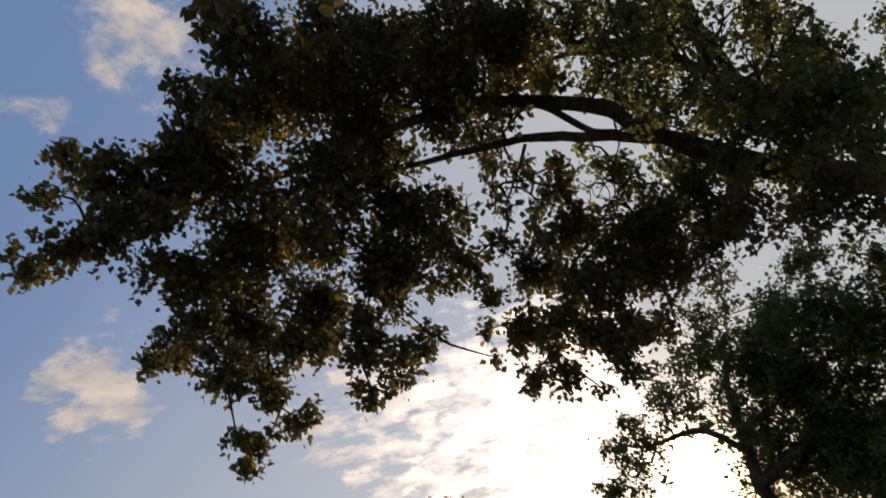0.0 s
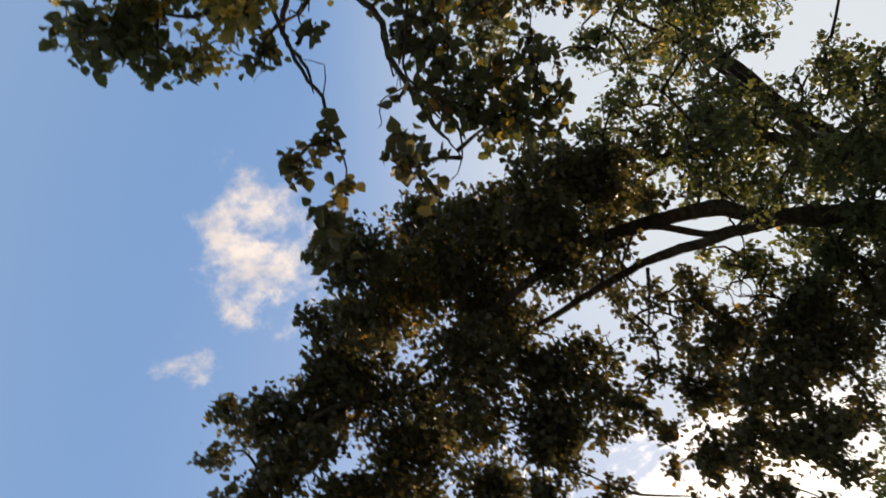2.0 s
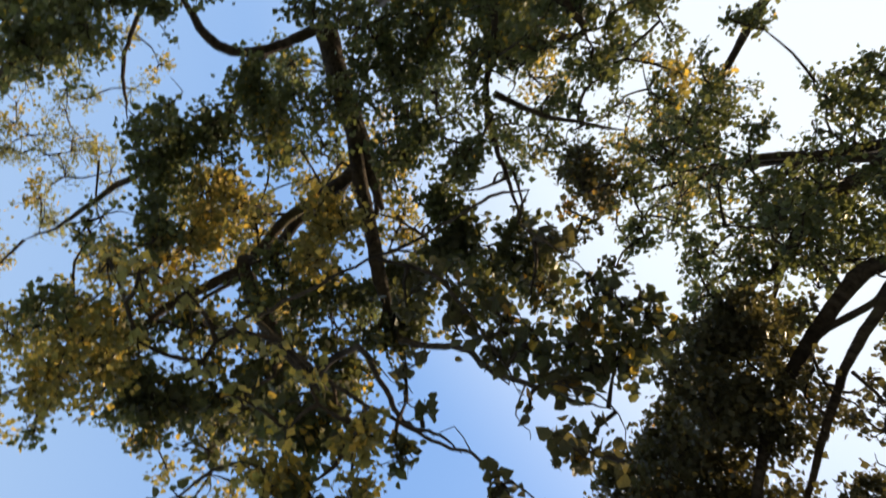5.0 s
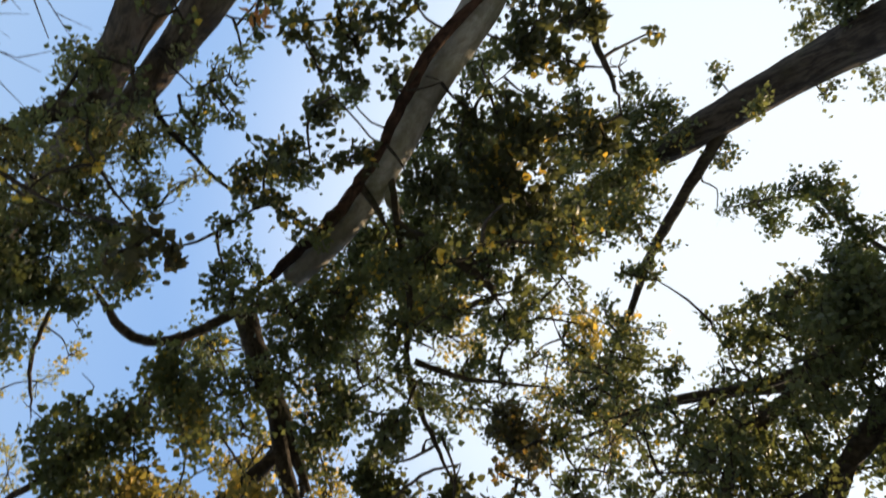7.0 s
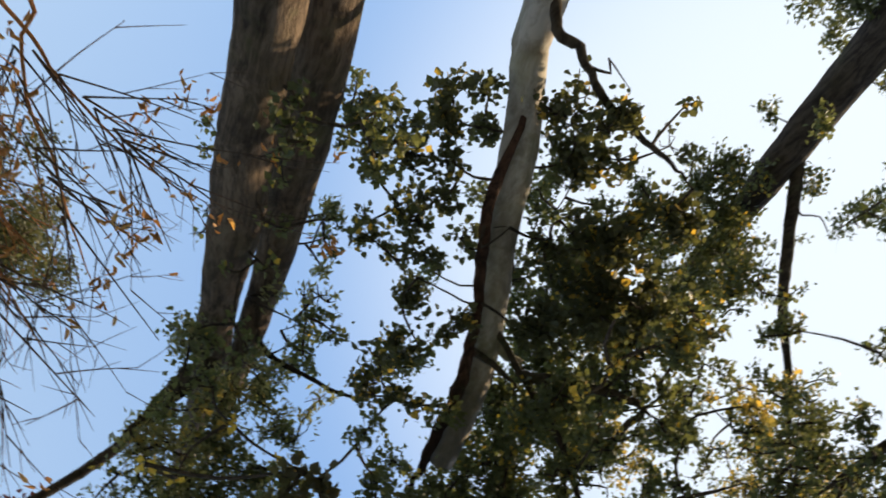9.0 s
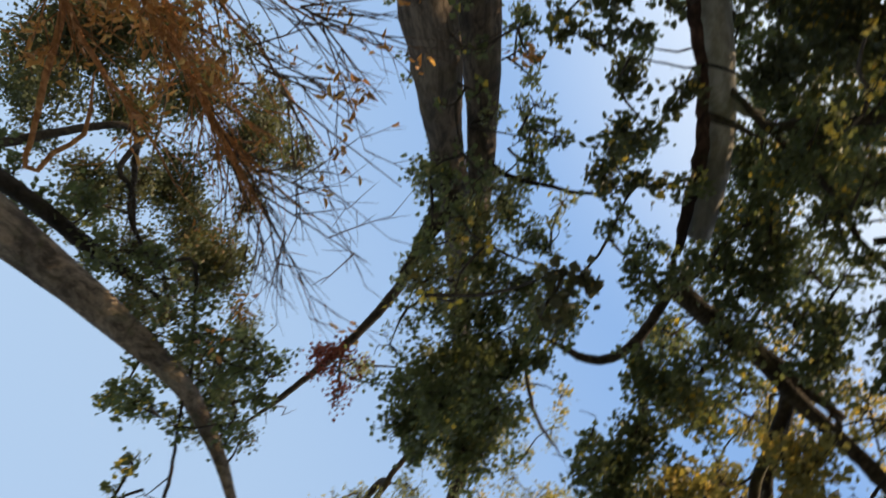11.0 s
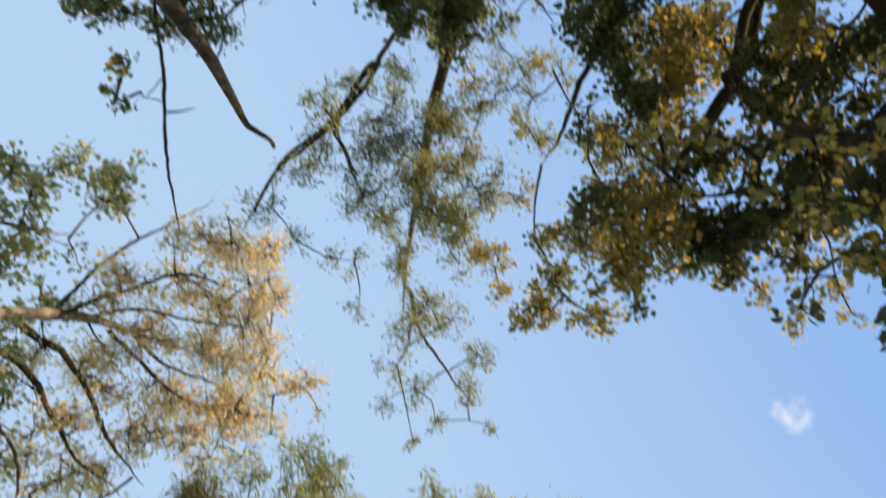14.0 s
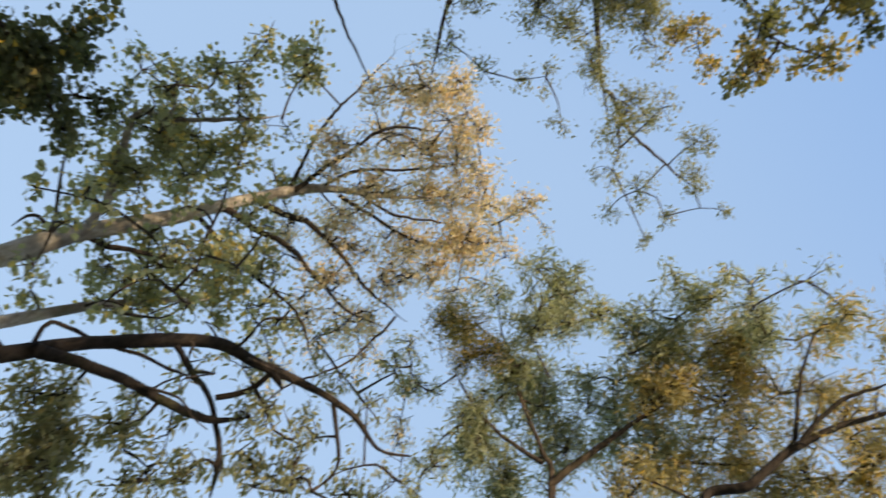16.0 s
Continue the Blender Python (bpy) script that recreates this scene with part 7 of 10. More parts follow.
boughs(twin_tree, "olive", 0.34, [(1.4, -1.4, 14.0, 0.27), (1.3, -1.3, 13.7, 0.24), (1.1, -2.0, 13.3, 0.27), (1.3, -2.1, 13.3, 0.17), (1.3, -2.2, 13.7, 0.19), (1.1, -2.0, 13.4, 0.30), (0.9, -2.3, 11.9, 0.28), (0.8, -2.3, 12.3, 0.28), (0.7, -2.3, 12.2, 0.25), (0.9, -2.4, 11.8, 0.22), (0.2, -2.8, 13.8, 0.30), (0.5, -2.3, 13.8, 0.27), (0.3, -2.8, 13.5, 0.27), (0.3, -3.0, 13.9, 0.31), (0.6, -2.8, 14.0, 0.31), (0.6, -2.7, 13.8, 0.37), (0.1, -2.0, 14.0, 0.43), (0.0, -1.9, 14.1, 0.45), (-0.1, -2.1, 13.7, 0.43), (-0.1, -2.5, 13.8, 0.34), (0.1, -2.1, 13.6, 0.41), (0.3, -2.1, 13.7, 0.31)])
boughs(twin_tree, "olive", 0.34, [(0.1, -3.3, 12.7, 0.17), (0.1, -2.9, 12.8, 0.30), (0.1, -3.0, 13.0, 0.29), (-0.0, -3.0, 12.7, 0.24), (-0.6, -0.2, 12.4, 0.30), (-0.7, -0.5, 12.4, 0.25), (-0.8, -0.4, 12.6, 0.31), (-0.8, -0.5, 12.6, 0.30), (-1.0, -0.4, 12.7, 0.29), (-0.8, -0.3, 12.5, 0.30), (0.6, -1.8, 13.6, 0.40), (0.8, -1.5, 13.4, 0.36), (0.6, -1.8, 13.2, 0.30), (0.3, -1.6, 13.3, 0.38), (0.8, -1.5, 13.1, 0.33), (0.2, -1.7, 13.3, 0.39), (0.0, -1.2, 13.6, 0.28), (-0.3, -1.2, 13.3, 0.36), (-0.1, -1.6, 13.3, 0.29), (0.1, -1.3, 13.3, 0.39), (-0.3, -1.7, 13.4, 0.33), (0.3, -1.5, 13.5, 0.30)])
boughs(twin_tree, "olive", 0.34, [(0.4, -0.2, 14.1, 0.28), (0.5, -0.2, 13.9, 0.27), (0.5, -0.2, 14.3, 0.24), (0.5, -0.0, 14.1, 0.28), (-0.5, -2.1, 13.3, 0.35), (-0.5, -2.3, 13.3, 0.27), (-0.9, -2.0, 13.3, 0.34), (-1.0, -2.1, 13.6, 0.34), (-0.6, -2.4, 13.6, 0.40), (-0.5, -2.3, 13.4, 0.39), (-1.1, -2.2, 14.4, 0.25), (-1.3, -1.9, 14.0, 0.27), (-1.0, -2.1, 14.4, 0.26), (-1.1, -2.2, 14.3, 0.26), (-1.4, -1.0, 13.1, 0.27), (-1.5, -1.0, 13.0, 0.25), (-1.8, -1.0, 12.9, 0.28), (-1.6, -1.1, 12.9, 0.29)])
boughs(twin_tree, "olive", 0.53, [(1.5, -0.4, 10.3, 0.25), (1.4, -0.5, 10.5, 0.30), (1.4, -0.4, 10.3, 0.25), (1.1, -0.5, 10.1, 0.27), (1.3, -0.6, 10.3, 0.31), (1.4, -0.5, 10.5, 0.24)])
boughs(twin_tree, "olive", 0.55, [(0.7, 1.1, 13.3, 0.36), (2.0, 1.0, 14.0, 0.29), (3.2, 0.8, 7.9, 0.19), (4.0, 0.2, 7.6, 0.16), (4.3, 0.1, 6.9, 0.14), (2.3, -1.0, 8.9, 0.21), (1.1, -2.7, 12.8, 0.15), (-0.4, -3.8, 13.1, 0.37), (-2.7, -1.3, 13.1, 0.33), (-3.2, -2.3, 12.9, 0.33), (-4.2, -2.9, 14.1, 0.23), (-4.1, -2.3, 14.2, 0.37), (-2.2, -2.7, 12.9, 0.23), (-1.6, -2.8, 14.0, 0.25), (-1.5, -3.3, 14.3, 0.26), (-1.0, -3.5, 13.3, 0.28)])
boughs(twin_tree, "olive", 0.68, [(3.6, 0.2, 8.2, 0.19), (3.6, 0.3, 8.5, 0.16), (3.7, 0.4, 8.5, 0.18), (3.5, 0.3, 8.4, 0.19), (1.7, -0.8, 9.1, 0.16), (1.5, -0.9, 9.1, 0.19), (1.6, -0.9, 9.1, 0.16), (1.7, -0.8, 9.0, 0.16), (0.3, -0.8, 13.1, 0.37), (0.5, -0.6, 13.2, 0.37), (0.4, -0.9, 13.5, 0.36), (0.4, -1.0, 13.0, 0.36), (0.3, -0.9, 13.0, 0.29), (0.4, -1.0, 13.7, 0.28), (-0.3, -0.4, 14.1, 0.33), (0.0, -0.5, 13.8, 0.27), (-0.5, -0.9, 13.9, 0.31), (-0.3, -0.7, 14.1, 0.26), (-0.5, -0.8, 13.8, 0.32), (-0.2, -0.6, 14.0, 0.26), (-0.7, -1.4, 12.6, 0.37), (-0.3, -1.0, 12.5, 0.37)])
boughs(twin_tree, "olive", 0.68, [(-0.4, -1.3, 12.3, 0.39), (-0.3, -1.1, 12.4, 0.33), (-0.6, -1.4, 12.7, 0.38), (-0.9, -1.2, 12.4, 0.32), (-1.1, -1.1, 12.7, 0.38), (-1.2, -0.9, 13.3, 0.38), (-1.0, -1.2, 12.8, 0.38), (-0.9, -0.9, 13.3, 0.28), (-1.1, -1.0, 13.2, 0.36), (-1.3, -0.8, 12.9, 0.30), (-2.7, -1.9, 14.6, 0.33), (-2.8, -1.9, 14.4, 0.26), (-2.7, -1.8, 14.8, 0.31), (-3.0, -1.7, 14.5, 0.32), (-1.7, -2.0, 14.6, 0.29), (-2.0, -2.2, 14.9, 0.32), (-2.0, -2.2, 14.8, 0.29), (-1.7, -2.1, 14.9, 0.26)])
boughs(twin_tree, "olive", 0.74, [(3.3, 0.0, 8.2, 0.23), (3.1, 0.1, 8.5, 0.21), (3.2, -0.1, 8.3, 0.24), (3.3, -0.1, 8.3, 0.18), (3.1, -0.0, 8.3, 0.24), (3.3, 0.2, 8.3, 0.24), (2.3, 0.1, 8.9, 0.40), (3.0, -0.0, 8.9, 0.38), (2.7, 0.1, 9.0, 0.41), (2.7, -0.2, 8.9, 0.43), (2.5, -0.2, 9.0, 0.33), (2.8, -0.3, 8.6, 0.41), (3.0, 0.7, 8.4, 0.17), (3.1, 0.5, 8.5, 0.16), (3.1, 0.5, 8.6, 0.18), (3.2, 0.5, 8.4, 0.16), (2.6, 0.5, 9.1, 0.23), (2.6, 0.5, 9.2, 0.24), (2.8, 0.6, 9.0, 0.21), (2.7, 0.5, 8.9, 0.24), (2.7, 0.4, 9.0, 0.21), (2.6, 0.4, 9.2, 0.23)])
boughs(twin_tree, "olive", 0.74, [(2.8, -0.4, 8.3, 0.24), (3.0, -0.5, 8.7, 0.24), (2.7, -0.6, 8.3, 0.21), (2.8, -0.6, 8.6, 0.24), (3.0, -0.5, 8.3, 0.20), (2.7, -0.7, 8.4, 0.20)])
boughs(twin_tree, "olive", 1.1, [(4.5, 0.5, 6.9, 0.15), (4.5, 0.7, 7.8, 0.13), (2.4, -1.5, 10.0, 0.22), (-3.8, -1.1, 14.5, 0.33), (-4.0, -1.3, 13.4, 0.30), (-4.7, -1.1, 13.4, 0.13), (-4.2, -2.2, 12.2, 0.14), (-4.5, -2.0, 13.6, 0.18), (-2.9, -2.1, 13.8, 0.39)])
boughs(twin_tree, "olive", 1.2, [(3.6, -0.5, 8.0, 0.20)])
boughs(twin_tree, "red", 2.0, [(2.2, -1.6, 9.3, 0.29), (2.5, -1.8, 9.5, 0.11), (2.0, -1.7, 9.7, 0.17)])
boughs(twin_tree, "yellow", 1.2, [(2.5, -0.0, 7.0, 0.04), (2.0, -0.5, 6.6, 0.03), (2.1, -0.3, 7.1, 0.03), (2.3, 0.4, 7.1, 0.03)])
boughs(twin_tree, "green", 1.2, [(3.53, -0.04, 4.93, 0.12), (3.55, -0.05, 4.76, 0.09), (3.50, -0.07, 5.10, 0.08), (3.55, 0.09, 5.04, 0.07), (3.55, 0.07, 5.97, 0.07), (3.53, 0.06, 6.47, 0.07), (3.64, 0.43, 5.85, 0.10), (3.56, 0.46, 6.16, 0.09), (3.63, 0.43, 4.74, 0.14), (3.58, 0.58, 4.91, 0.15), (3.60, 0.55, 5.19, 0.11), (3.37, -0.23, 6.35, 0.05), (3.48, -0.00, 5.38, 0.05), (3.52, -0.05, 5.87, 0.05)])
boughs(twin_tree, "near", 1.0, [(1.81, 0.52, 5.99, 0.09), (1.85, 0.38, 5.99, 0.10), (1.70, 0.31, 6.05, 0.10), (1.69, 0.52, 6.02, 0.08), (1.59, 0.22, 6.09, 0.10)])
boughs(twin_tree, "green", 1.1, [(3.12, -0.38, 6.85, 0.13), (3.07, -0.20, 6.99, 0.14), (2.89, -0.42, 7.08, 0.12), (2.73, -0.45, 7.37, 0.14), (3.45, 0.47, 6.95, 0.12), (3.37, 0.67, 6.96, 0.12), (3.30, 0.50, 7.26, 0.13), (2.89, -0.16, 7.30, 0.15), (3.05, 0.04, 6.88, 0.12), (3.15, -0.10, 6.71, 0.08)])
leaf_out(twin_tree, "poplar")

# leaning grey trunk with a broken top and fine leaves
leaning_tree = tree((3.27, -3.51), "leaning grey trunk with a broken top and fine leaves")
limb(leaning_tree, "trunk", [(3.27, -3.51, -0.10), (3.14, -3.49, 2.00), (3.02, -3.88, 5.41), (2.98, -3.67, 6.20), (2.85, -3.57, 6.74), (2.60, -3.36, 7.47), (2.35, -3.19, 8.11), (2.08, -3.03, 8.70), (1.75, -2.98, 9.23), (1.38, -2.94, 9.63), (0.94, -2.92, 10.01), (0.72, -2.90, 10.18), (0.52, -2.72, 10.32), (0.40, -2.70, 10.34)], 0.33, 0.032, grey_bark, tip=0.3)
# dark limb added in place of shadowed ivy on the trunk's upper side
limb(leaning_tree, "limb", [(3.58, -3.92, 6.03), (3.50, -3.89, 6.35), (3.42, -3.81, 6.70), (3.30, -3.63, 7.11), (3.10, -3.41, 7.54), (2.91, -3.19, 7.93), (2.71, -2.97, 8.30)], 0.12, 0.04, dark_bark)
limb(leaning_tree, "limb", [(3.12, -2.79, 8.20), (2.27, -2.97, 8.62), (1.30, -3.21, 8.90), (0.65, -3.41, 9.05), (-0.25, -3.55, 9.16)], 0.02, 0.018, bark)
limb(leaning_tree, "limb", [(0.93, -3.32, 9.01), (0.91, -3.17, 9.08), (0.92, -3.04, 9.12)], 0.014, 0.006, bark)
limb(leaning_tree, "limb", [(4.01, -3.02, 7.12), (3.71, -3.03, 7.39), (3.35, -3.13, 7.63), (2.82, -2.92, 8.05)], 0.045, 0.015, bark)
limb(leaning_tree, "limb", [(3.61, -3.03, 7.12), (3.45, -2.96, 7.25), (3.10, -2.99, 7.42)], 0.03, 0.015, bark)
boughs(leaning_tree, "fine", 0.34, [(3.3, -3.1, 10.9, 0.25), (3.0, -3.1, 10.7, 0.24), (3.3, -3.0, 10.6, 0.24), (3.4, -3.1, 10.7, 0.21), (4.4, -4.3, 8.6, 0.26), (4.4, -4.0, 8.8, 0.21), (4.2, -4.1, 8.7, 0.24), (4.3, -4.3, 8.7, 0.20), (4.2, -4.0, 8.9, 0.29), (4.5, -4.0, 8.8, 0.28), (4.5, -4.1, 8.8, 0.28), (4.4, -4.2, 8.9, 0.22), (4.3, -3.9, 8.9, 0.29), (4.5, -4.0, 8.8, 0.24), (3.5, -3.5, 8.5, 0.18), (3.5, -3.5, 8.4, 0.27), (3.4, -3.4, 8.5, 0.27), (3.4, -3.4, 8.6, 0.22), (3.6, -3.6, 8.6, 0.23), (3.4, -3.3, 8.5, 0.18), (2.7, -3.3, 9.3, 0.18), (2.4, -3.2, 9.6, 0.22)])
boughs(leaning_tree, "fine", 0.34, [(2.6, -3.1, 9.5, 0.20), (2.6, -3.3, 9.6, 0.16), (3.4, -3.8, 10.0, 0.30), (3.3, -4.1, 9.7, 0.28), (3.3, -3.9, 9.7, 0.27), (3.4, -3.7, 10.0, 0.21), (3.2, -3.8, 9.7, 0.30), (3.3, -4.1, 9.7, 0.27), (4.7, -4.3, 8.9, 0.18), (4.6, -4.2, 8.7, 0.18), (4.5, -4.2, 8.9, 0.21), (4.6, -4.2, 8.6, 0.24), (5.0, -4.6, 8.4, 0.22), (5.1, -4.6, 8.6, 0.20), (5.1, -4.7, 8.3, 0.22), (4.9, -4.7, 8.6, 0.22), (4.5, -2.5, 9.5, 0.18), (4.4, -2.6, 9.6, 0.20), (4.4, -2.7, 9.5, 0.17), (4.3, -2.7, 9.5, 0.18), (4.2, -3.5, 8.4, 0.17), (4.1, -3.5, 8.3, 0.19)])
boughs(leaning_tree, "fine", 0.34, [(4.3, -3.3, 8.3, 0.21), (4.2, -3.4, 8.4, 0.17)])
boughs(leaning_tree, "fine", 0.55, [(5.8, -2.4, 8.4, 0.28), (5.9, -2.3, 9.5, 0.28), (2.4, -3.1, 10.3, 0.26)])
boughs(leaning_tree, "fine", 0.68, [(5.3, -4.2, 7.7, 0.45), (5.4, -4.3, 8.3, 0.43), (5.6, -4.2, 7.9, 0.47), (5.8, -3.9, 8.0, 0.40), (5.9, -4.0, 7.9, 0.35), (5.7, -4.0, 7.7, 0.43), (5.9, -3.4, 9.4, 0.33), (6.1, -3.0, 9.2, 0.32), (6.0, -3.1, 9.6, 0.28), (6.4, -3.3, 9.6, 0.37), (6.0, -3.5, 9.5, 0.37), (5.9, -3.3, 9.3, 0.36), (5.2, -3.8, 8.8, 0.22), (5.2, -3.7, 8.8, 0.24), (5.3, -3.7, 9.0, 0.23), (5.4, -3.9, 8.8, 0.27), (5.4, -3.9, 8.7, 0.29), (5.4, -3.7, 8.8, 0.26), (5.5, -2.4, 9.3, 0.38), (5.1, -2.5, 9.3, 0.28), (5.0, -2.6, 9.3, 0.39), (4.9, -2.3, 9.0, 0.31)])
boughs(leaning_tree, "fine", 0.68, [(5.2, -2.3, 9.2, 0.36), (5.0, -2.3, 9.2, 0.32), (4.7, -3.6, 9.3, 0.29), (4.5, -3.3, 9.2, 0.26), (4.5, -3.7, 9.2, 0.30), (4.4, -3.4, 9.5, 0.33), (4.5, -3.3, 9.2, 0.28), (4.8, -3.3, 9.2, 0.33), (3.4, -2.9, 9.4, 0.35), (3.5, -3.2, 9.4, 0.34), (3.6, -2.9, 9.4, 0.25), (3.6, -2.9, 9.4, 0.30), (3.5, -3.1, 9.3, 0.33), (3.7, -2.8, 9.4, 0.32), (4.2, -3.5, 9.9, 0.32), (4.3, -3.4, 10.2, 0.34), (4.3, -3.4, 9.9, 0.28), (4.2, -3.5, 10.0, 0.25), (4.7, -3.5, 10.1, 0.25), (4.3, -3.5, 10.3, 0.24), (5.7, -5.0, 8.7, 0.23), (5.6, -4.6, 8.5, 0.21)])
boughs(leaning_tree, "fine", 0.68, [(5.7, -5.0, 8.5, 0.20), (5.6, -4.9, 8.5, 0.27), (6.1, -4.5, 8.2, 0.21), (5.9, -4.5, 8.2, 0.25), (6.0, -4.4, 8.1, 0.26), (6.0, -4.7, 8.2, 0.28), (5.9, -4.0, 8.3, 0.25), (6.1, -3.9, 8.2, 0.29), (6.0, -3.7, 8.7, 0.28), (6.0, -3.6, 8.3, 0.24), (5.9, -3.5, 8.3, 0.31), (5.8, -3.9, 8.5, 0.24), (5.9, -4.0, 7.8, 0.29), (5.7, -3.6, 7.6, 0.22), (5.9, -3.7, 7.7, 0.25), (5.9, -3.6, 7.9, 0.26), (5.7, -3.6, 7.8, 0.29), (5.9, -3.6, 7.6, 0.22), (5.7, -3.2, 8.1, 0.28), (5.7, -3.2, 7.8, 0.27), (5.7, -3.0, 7.7, 0.21), (5.6, -3.0, 8.1, 0.21)])
boughs(leaning_tree, "fine", 0.68, [(5.7, -2.9, 8.0, 0.22), (5.8, -2.8, 7.9, 0.24)])
boughs(leaning_tree, "fine", 1.1, [(5.4, -2.2, 10.3, 0.32)])
boughs(leaning_tree, "green", 0.34, [(2.6, -2.5, 7.8, 0.18), (2.6, -2.6, 7.8, 0.15), (2.5, -2.6, 7.7, 0.17), (2.5, -2.6, 7.8, 0.13), (2.1, -2.6, 8.0, 0.14), (2.2, -2.5, 8.2, 0.15), (2.1, -2.4, 8.0, 0.16), (2.1, -2.5, 8.2, 0.13), (2.0, -3.5, 8.8, 0.19), (1.9, -3.6, 8.8, 0.20), (2.1, -3.5, 8.8, 0.20), (1.9, -3.4, 8.9, 0.16), (1.6, -2.5, 8.5, 0.17), (1.6, -2.4, 8.3, 0.15), (1.6, -2.6, 8.4, 0.15), (1.4, -2.5, 8.4, 0.18)])
boughs(leaning_tree, "green", 0.55, [(1.6, -2.9, 8.2, 0.19), (1.7, -2.3, 8.0, 0.21), (2.3, -3.3, 8.3, 0.19), (1.0, -3.3, 8.2, 0.07)])
boughs(leaning_tree, "green", 0.68, [(2.8, -2.7, 7.2, 0.13), (2.7, -2.7, 7.2, 0.16), (2.7, -2.6, 7.5, 0.17), (2.6, -2.7, 7.4, 0.14), (2.3, -2.7, 9.2, 0.22), (2.3, -2.8, 9.1, 0.16), (2.2, -2.9, 9.1, 0.19), (2.5, -2.8, 8.9, 0.17)])
boughs(leaning_tree, "green", 1.1, [(2.1, -2.3, 8.4, 0.23), (1.7, -2.9, 7.6, 0.18), (1.7, -2.0, 7.8, 0.17), (1.2, -2.9, 7.4, 0.12), (1.0, -3.1, 7.6, 0.10), (2.4, -2.5, 8.9, 0.25), (2.1, -2.2, 8.7, 0.24), (3.4, -4.0, 8.5, 0.26), (3.7, -4.2, 8.2, 0.26), (2.4, -2.8, 8.3, 0.23)])
boughs(leaning_tree, "green", 1.4, [(3.4, -3.7, 7.1, 0.19), (3.3, -3.4, 7.3, 0.22), (2.8, -2.9, 7.0, 0.20), (1.9, -3.4, 8.2, 0.20), (3.6, -3.8, 6.9, 0.15), (3.5, -3.5, 6.2, 0.13)])
boughs(leaning_tree, "fine", 0.75, [(2.29, -3.25, 9.12, 0.20), (1.97, -3.11, 9.25, 0.22), (1.70, -3.09, 9.42, 0.20), (1.96, -2.82, 9.24, 0.22), (2.61, -3.01, 8.32, 0.20), (2.75, -3.11, 7.76, 0.20), (1.76, -2.80, 9.93, 0.20)])
boughs(leaning_tree, "green", 0.7, [(2.47, -3.11, 8.10, 0.15), (2.49, -2.69, 8.59, 0.16), (1.99, -3.40, 8.80, 0.12), (2.01, -3.69, 8.66, 0.12)])
# clumps in the sun, shown by the paler leaf colour
boughs(leaning_tree, "mid", 0.8, [(2.35, -2.33, 8.85, 0.18), (2.15, -2.14, 8.96, 0.15), (2.04, -2.30, 8.95, 0.13), (2.45, -2.44, 8.68, 0.14)])
leaf_out(leaning_tree, "poplar")

# dark dense tree backlit by the low sun
roadside_tree = tree((4.55, 12.18), "dark dense tree backlit by the low sun")
limb(roadside_tree, "trunk", [(4.55, 12.18, -0.10), (3.94, 12.38, 1.85), (3.87, 12.40, 2.21), (3.90, 12.35, 2.72), (3.92, 12.38, 3.36), (4.07, 12.45, 3.91), (4.47, 12.43, 4.40)], 0.17, 0.015, bark)
limb(roadside_tree, "limb", [(3.89, 12.36, 2.64), (3.30, 12.34, 3.13), (2.38, 12.42, 3.10), (1.79, 12.35, 3.32)], 0.06, 0.02, bark)
limb(roadside_tree, "limb", [(3.88, 12.40, 2.12), (4.65, 12.10, 2.59), (5.30, 11.77, 3.16), (5.80, 11.44, 3.75)], 0.1, 0.03, bark)
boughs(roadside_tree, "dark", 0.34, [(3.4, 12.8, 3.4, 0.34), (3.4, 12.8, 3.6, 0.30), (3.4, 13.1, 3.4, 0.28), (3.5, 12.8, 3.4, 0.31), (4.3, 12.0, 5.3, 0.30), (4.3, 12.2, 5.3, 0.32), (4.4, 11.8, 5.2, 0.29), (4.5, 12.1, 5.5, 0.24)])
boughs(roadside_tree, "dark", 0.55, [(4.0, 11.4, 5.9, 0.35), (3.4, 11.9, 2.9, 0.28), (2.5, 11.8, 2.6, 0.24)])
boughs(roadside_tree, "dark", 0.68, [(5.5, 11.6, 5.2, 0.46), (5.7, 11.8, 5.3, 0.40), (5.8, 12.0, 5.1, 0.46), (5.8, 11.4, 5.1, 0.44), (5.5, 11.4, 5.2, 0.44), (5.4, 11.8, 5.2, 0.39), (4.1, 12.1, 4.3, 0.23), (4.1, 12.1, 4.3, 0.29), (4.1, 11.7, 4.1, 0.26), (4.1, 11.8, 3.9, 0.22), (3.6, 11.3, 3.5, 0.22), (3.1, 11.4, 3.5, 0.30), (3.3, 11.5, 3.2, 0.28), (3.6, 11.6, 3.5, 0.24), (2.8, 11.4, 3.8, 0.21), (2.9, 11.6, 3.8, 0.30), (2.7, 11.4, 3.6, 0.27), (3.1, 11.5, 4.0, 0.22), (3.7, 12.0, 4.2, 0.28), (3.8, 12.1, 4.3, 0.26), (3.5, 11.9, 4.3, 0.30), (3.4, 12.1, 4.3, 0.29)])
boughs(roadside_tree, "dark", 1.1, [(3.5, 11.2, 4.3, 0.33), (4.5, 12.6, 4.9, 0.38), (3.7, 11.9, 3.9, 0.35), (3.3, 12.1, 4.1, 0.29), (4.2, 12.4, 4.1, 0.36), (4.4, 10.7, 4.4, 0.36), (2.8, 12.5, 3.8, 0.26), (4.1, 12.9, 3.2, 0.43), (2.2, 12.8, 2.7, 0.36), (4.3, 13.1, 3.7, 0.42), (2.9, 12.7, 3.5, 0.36)])
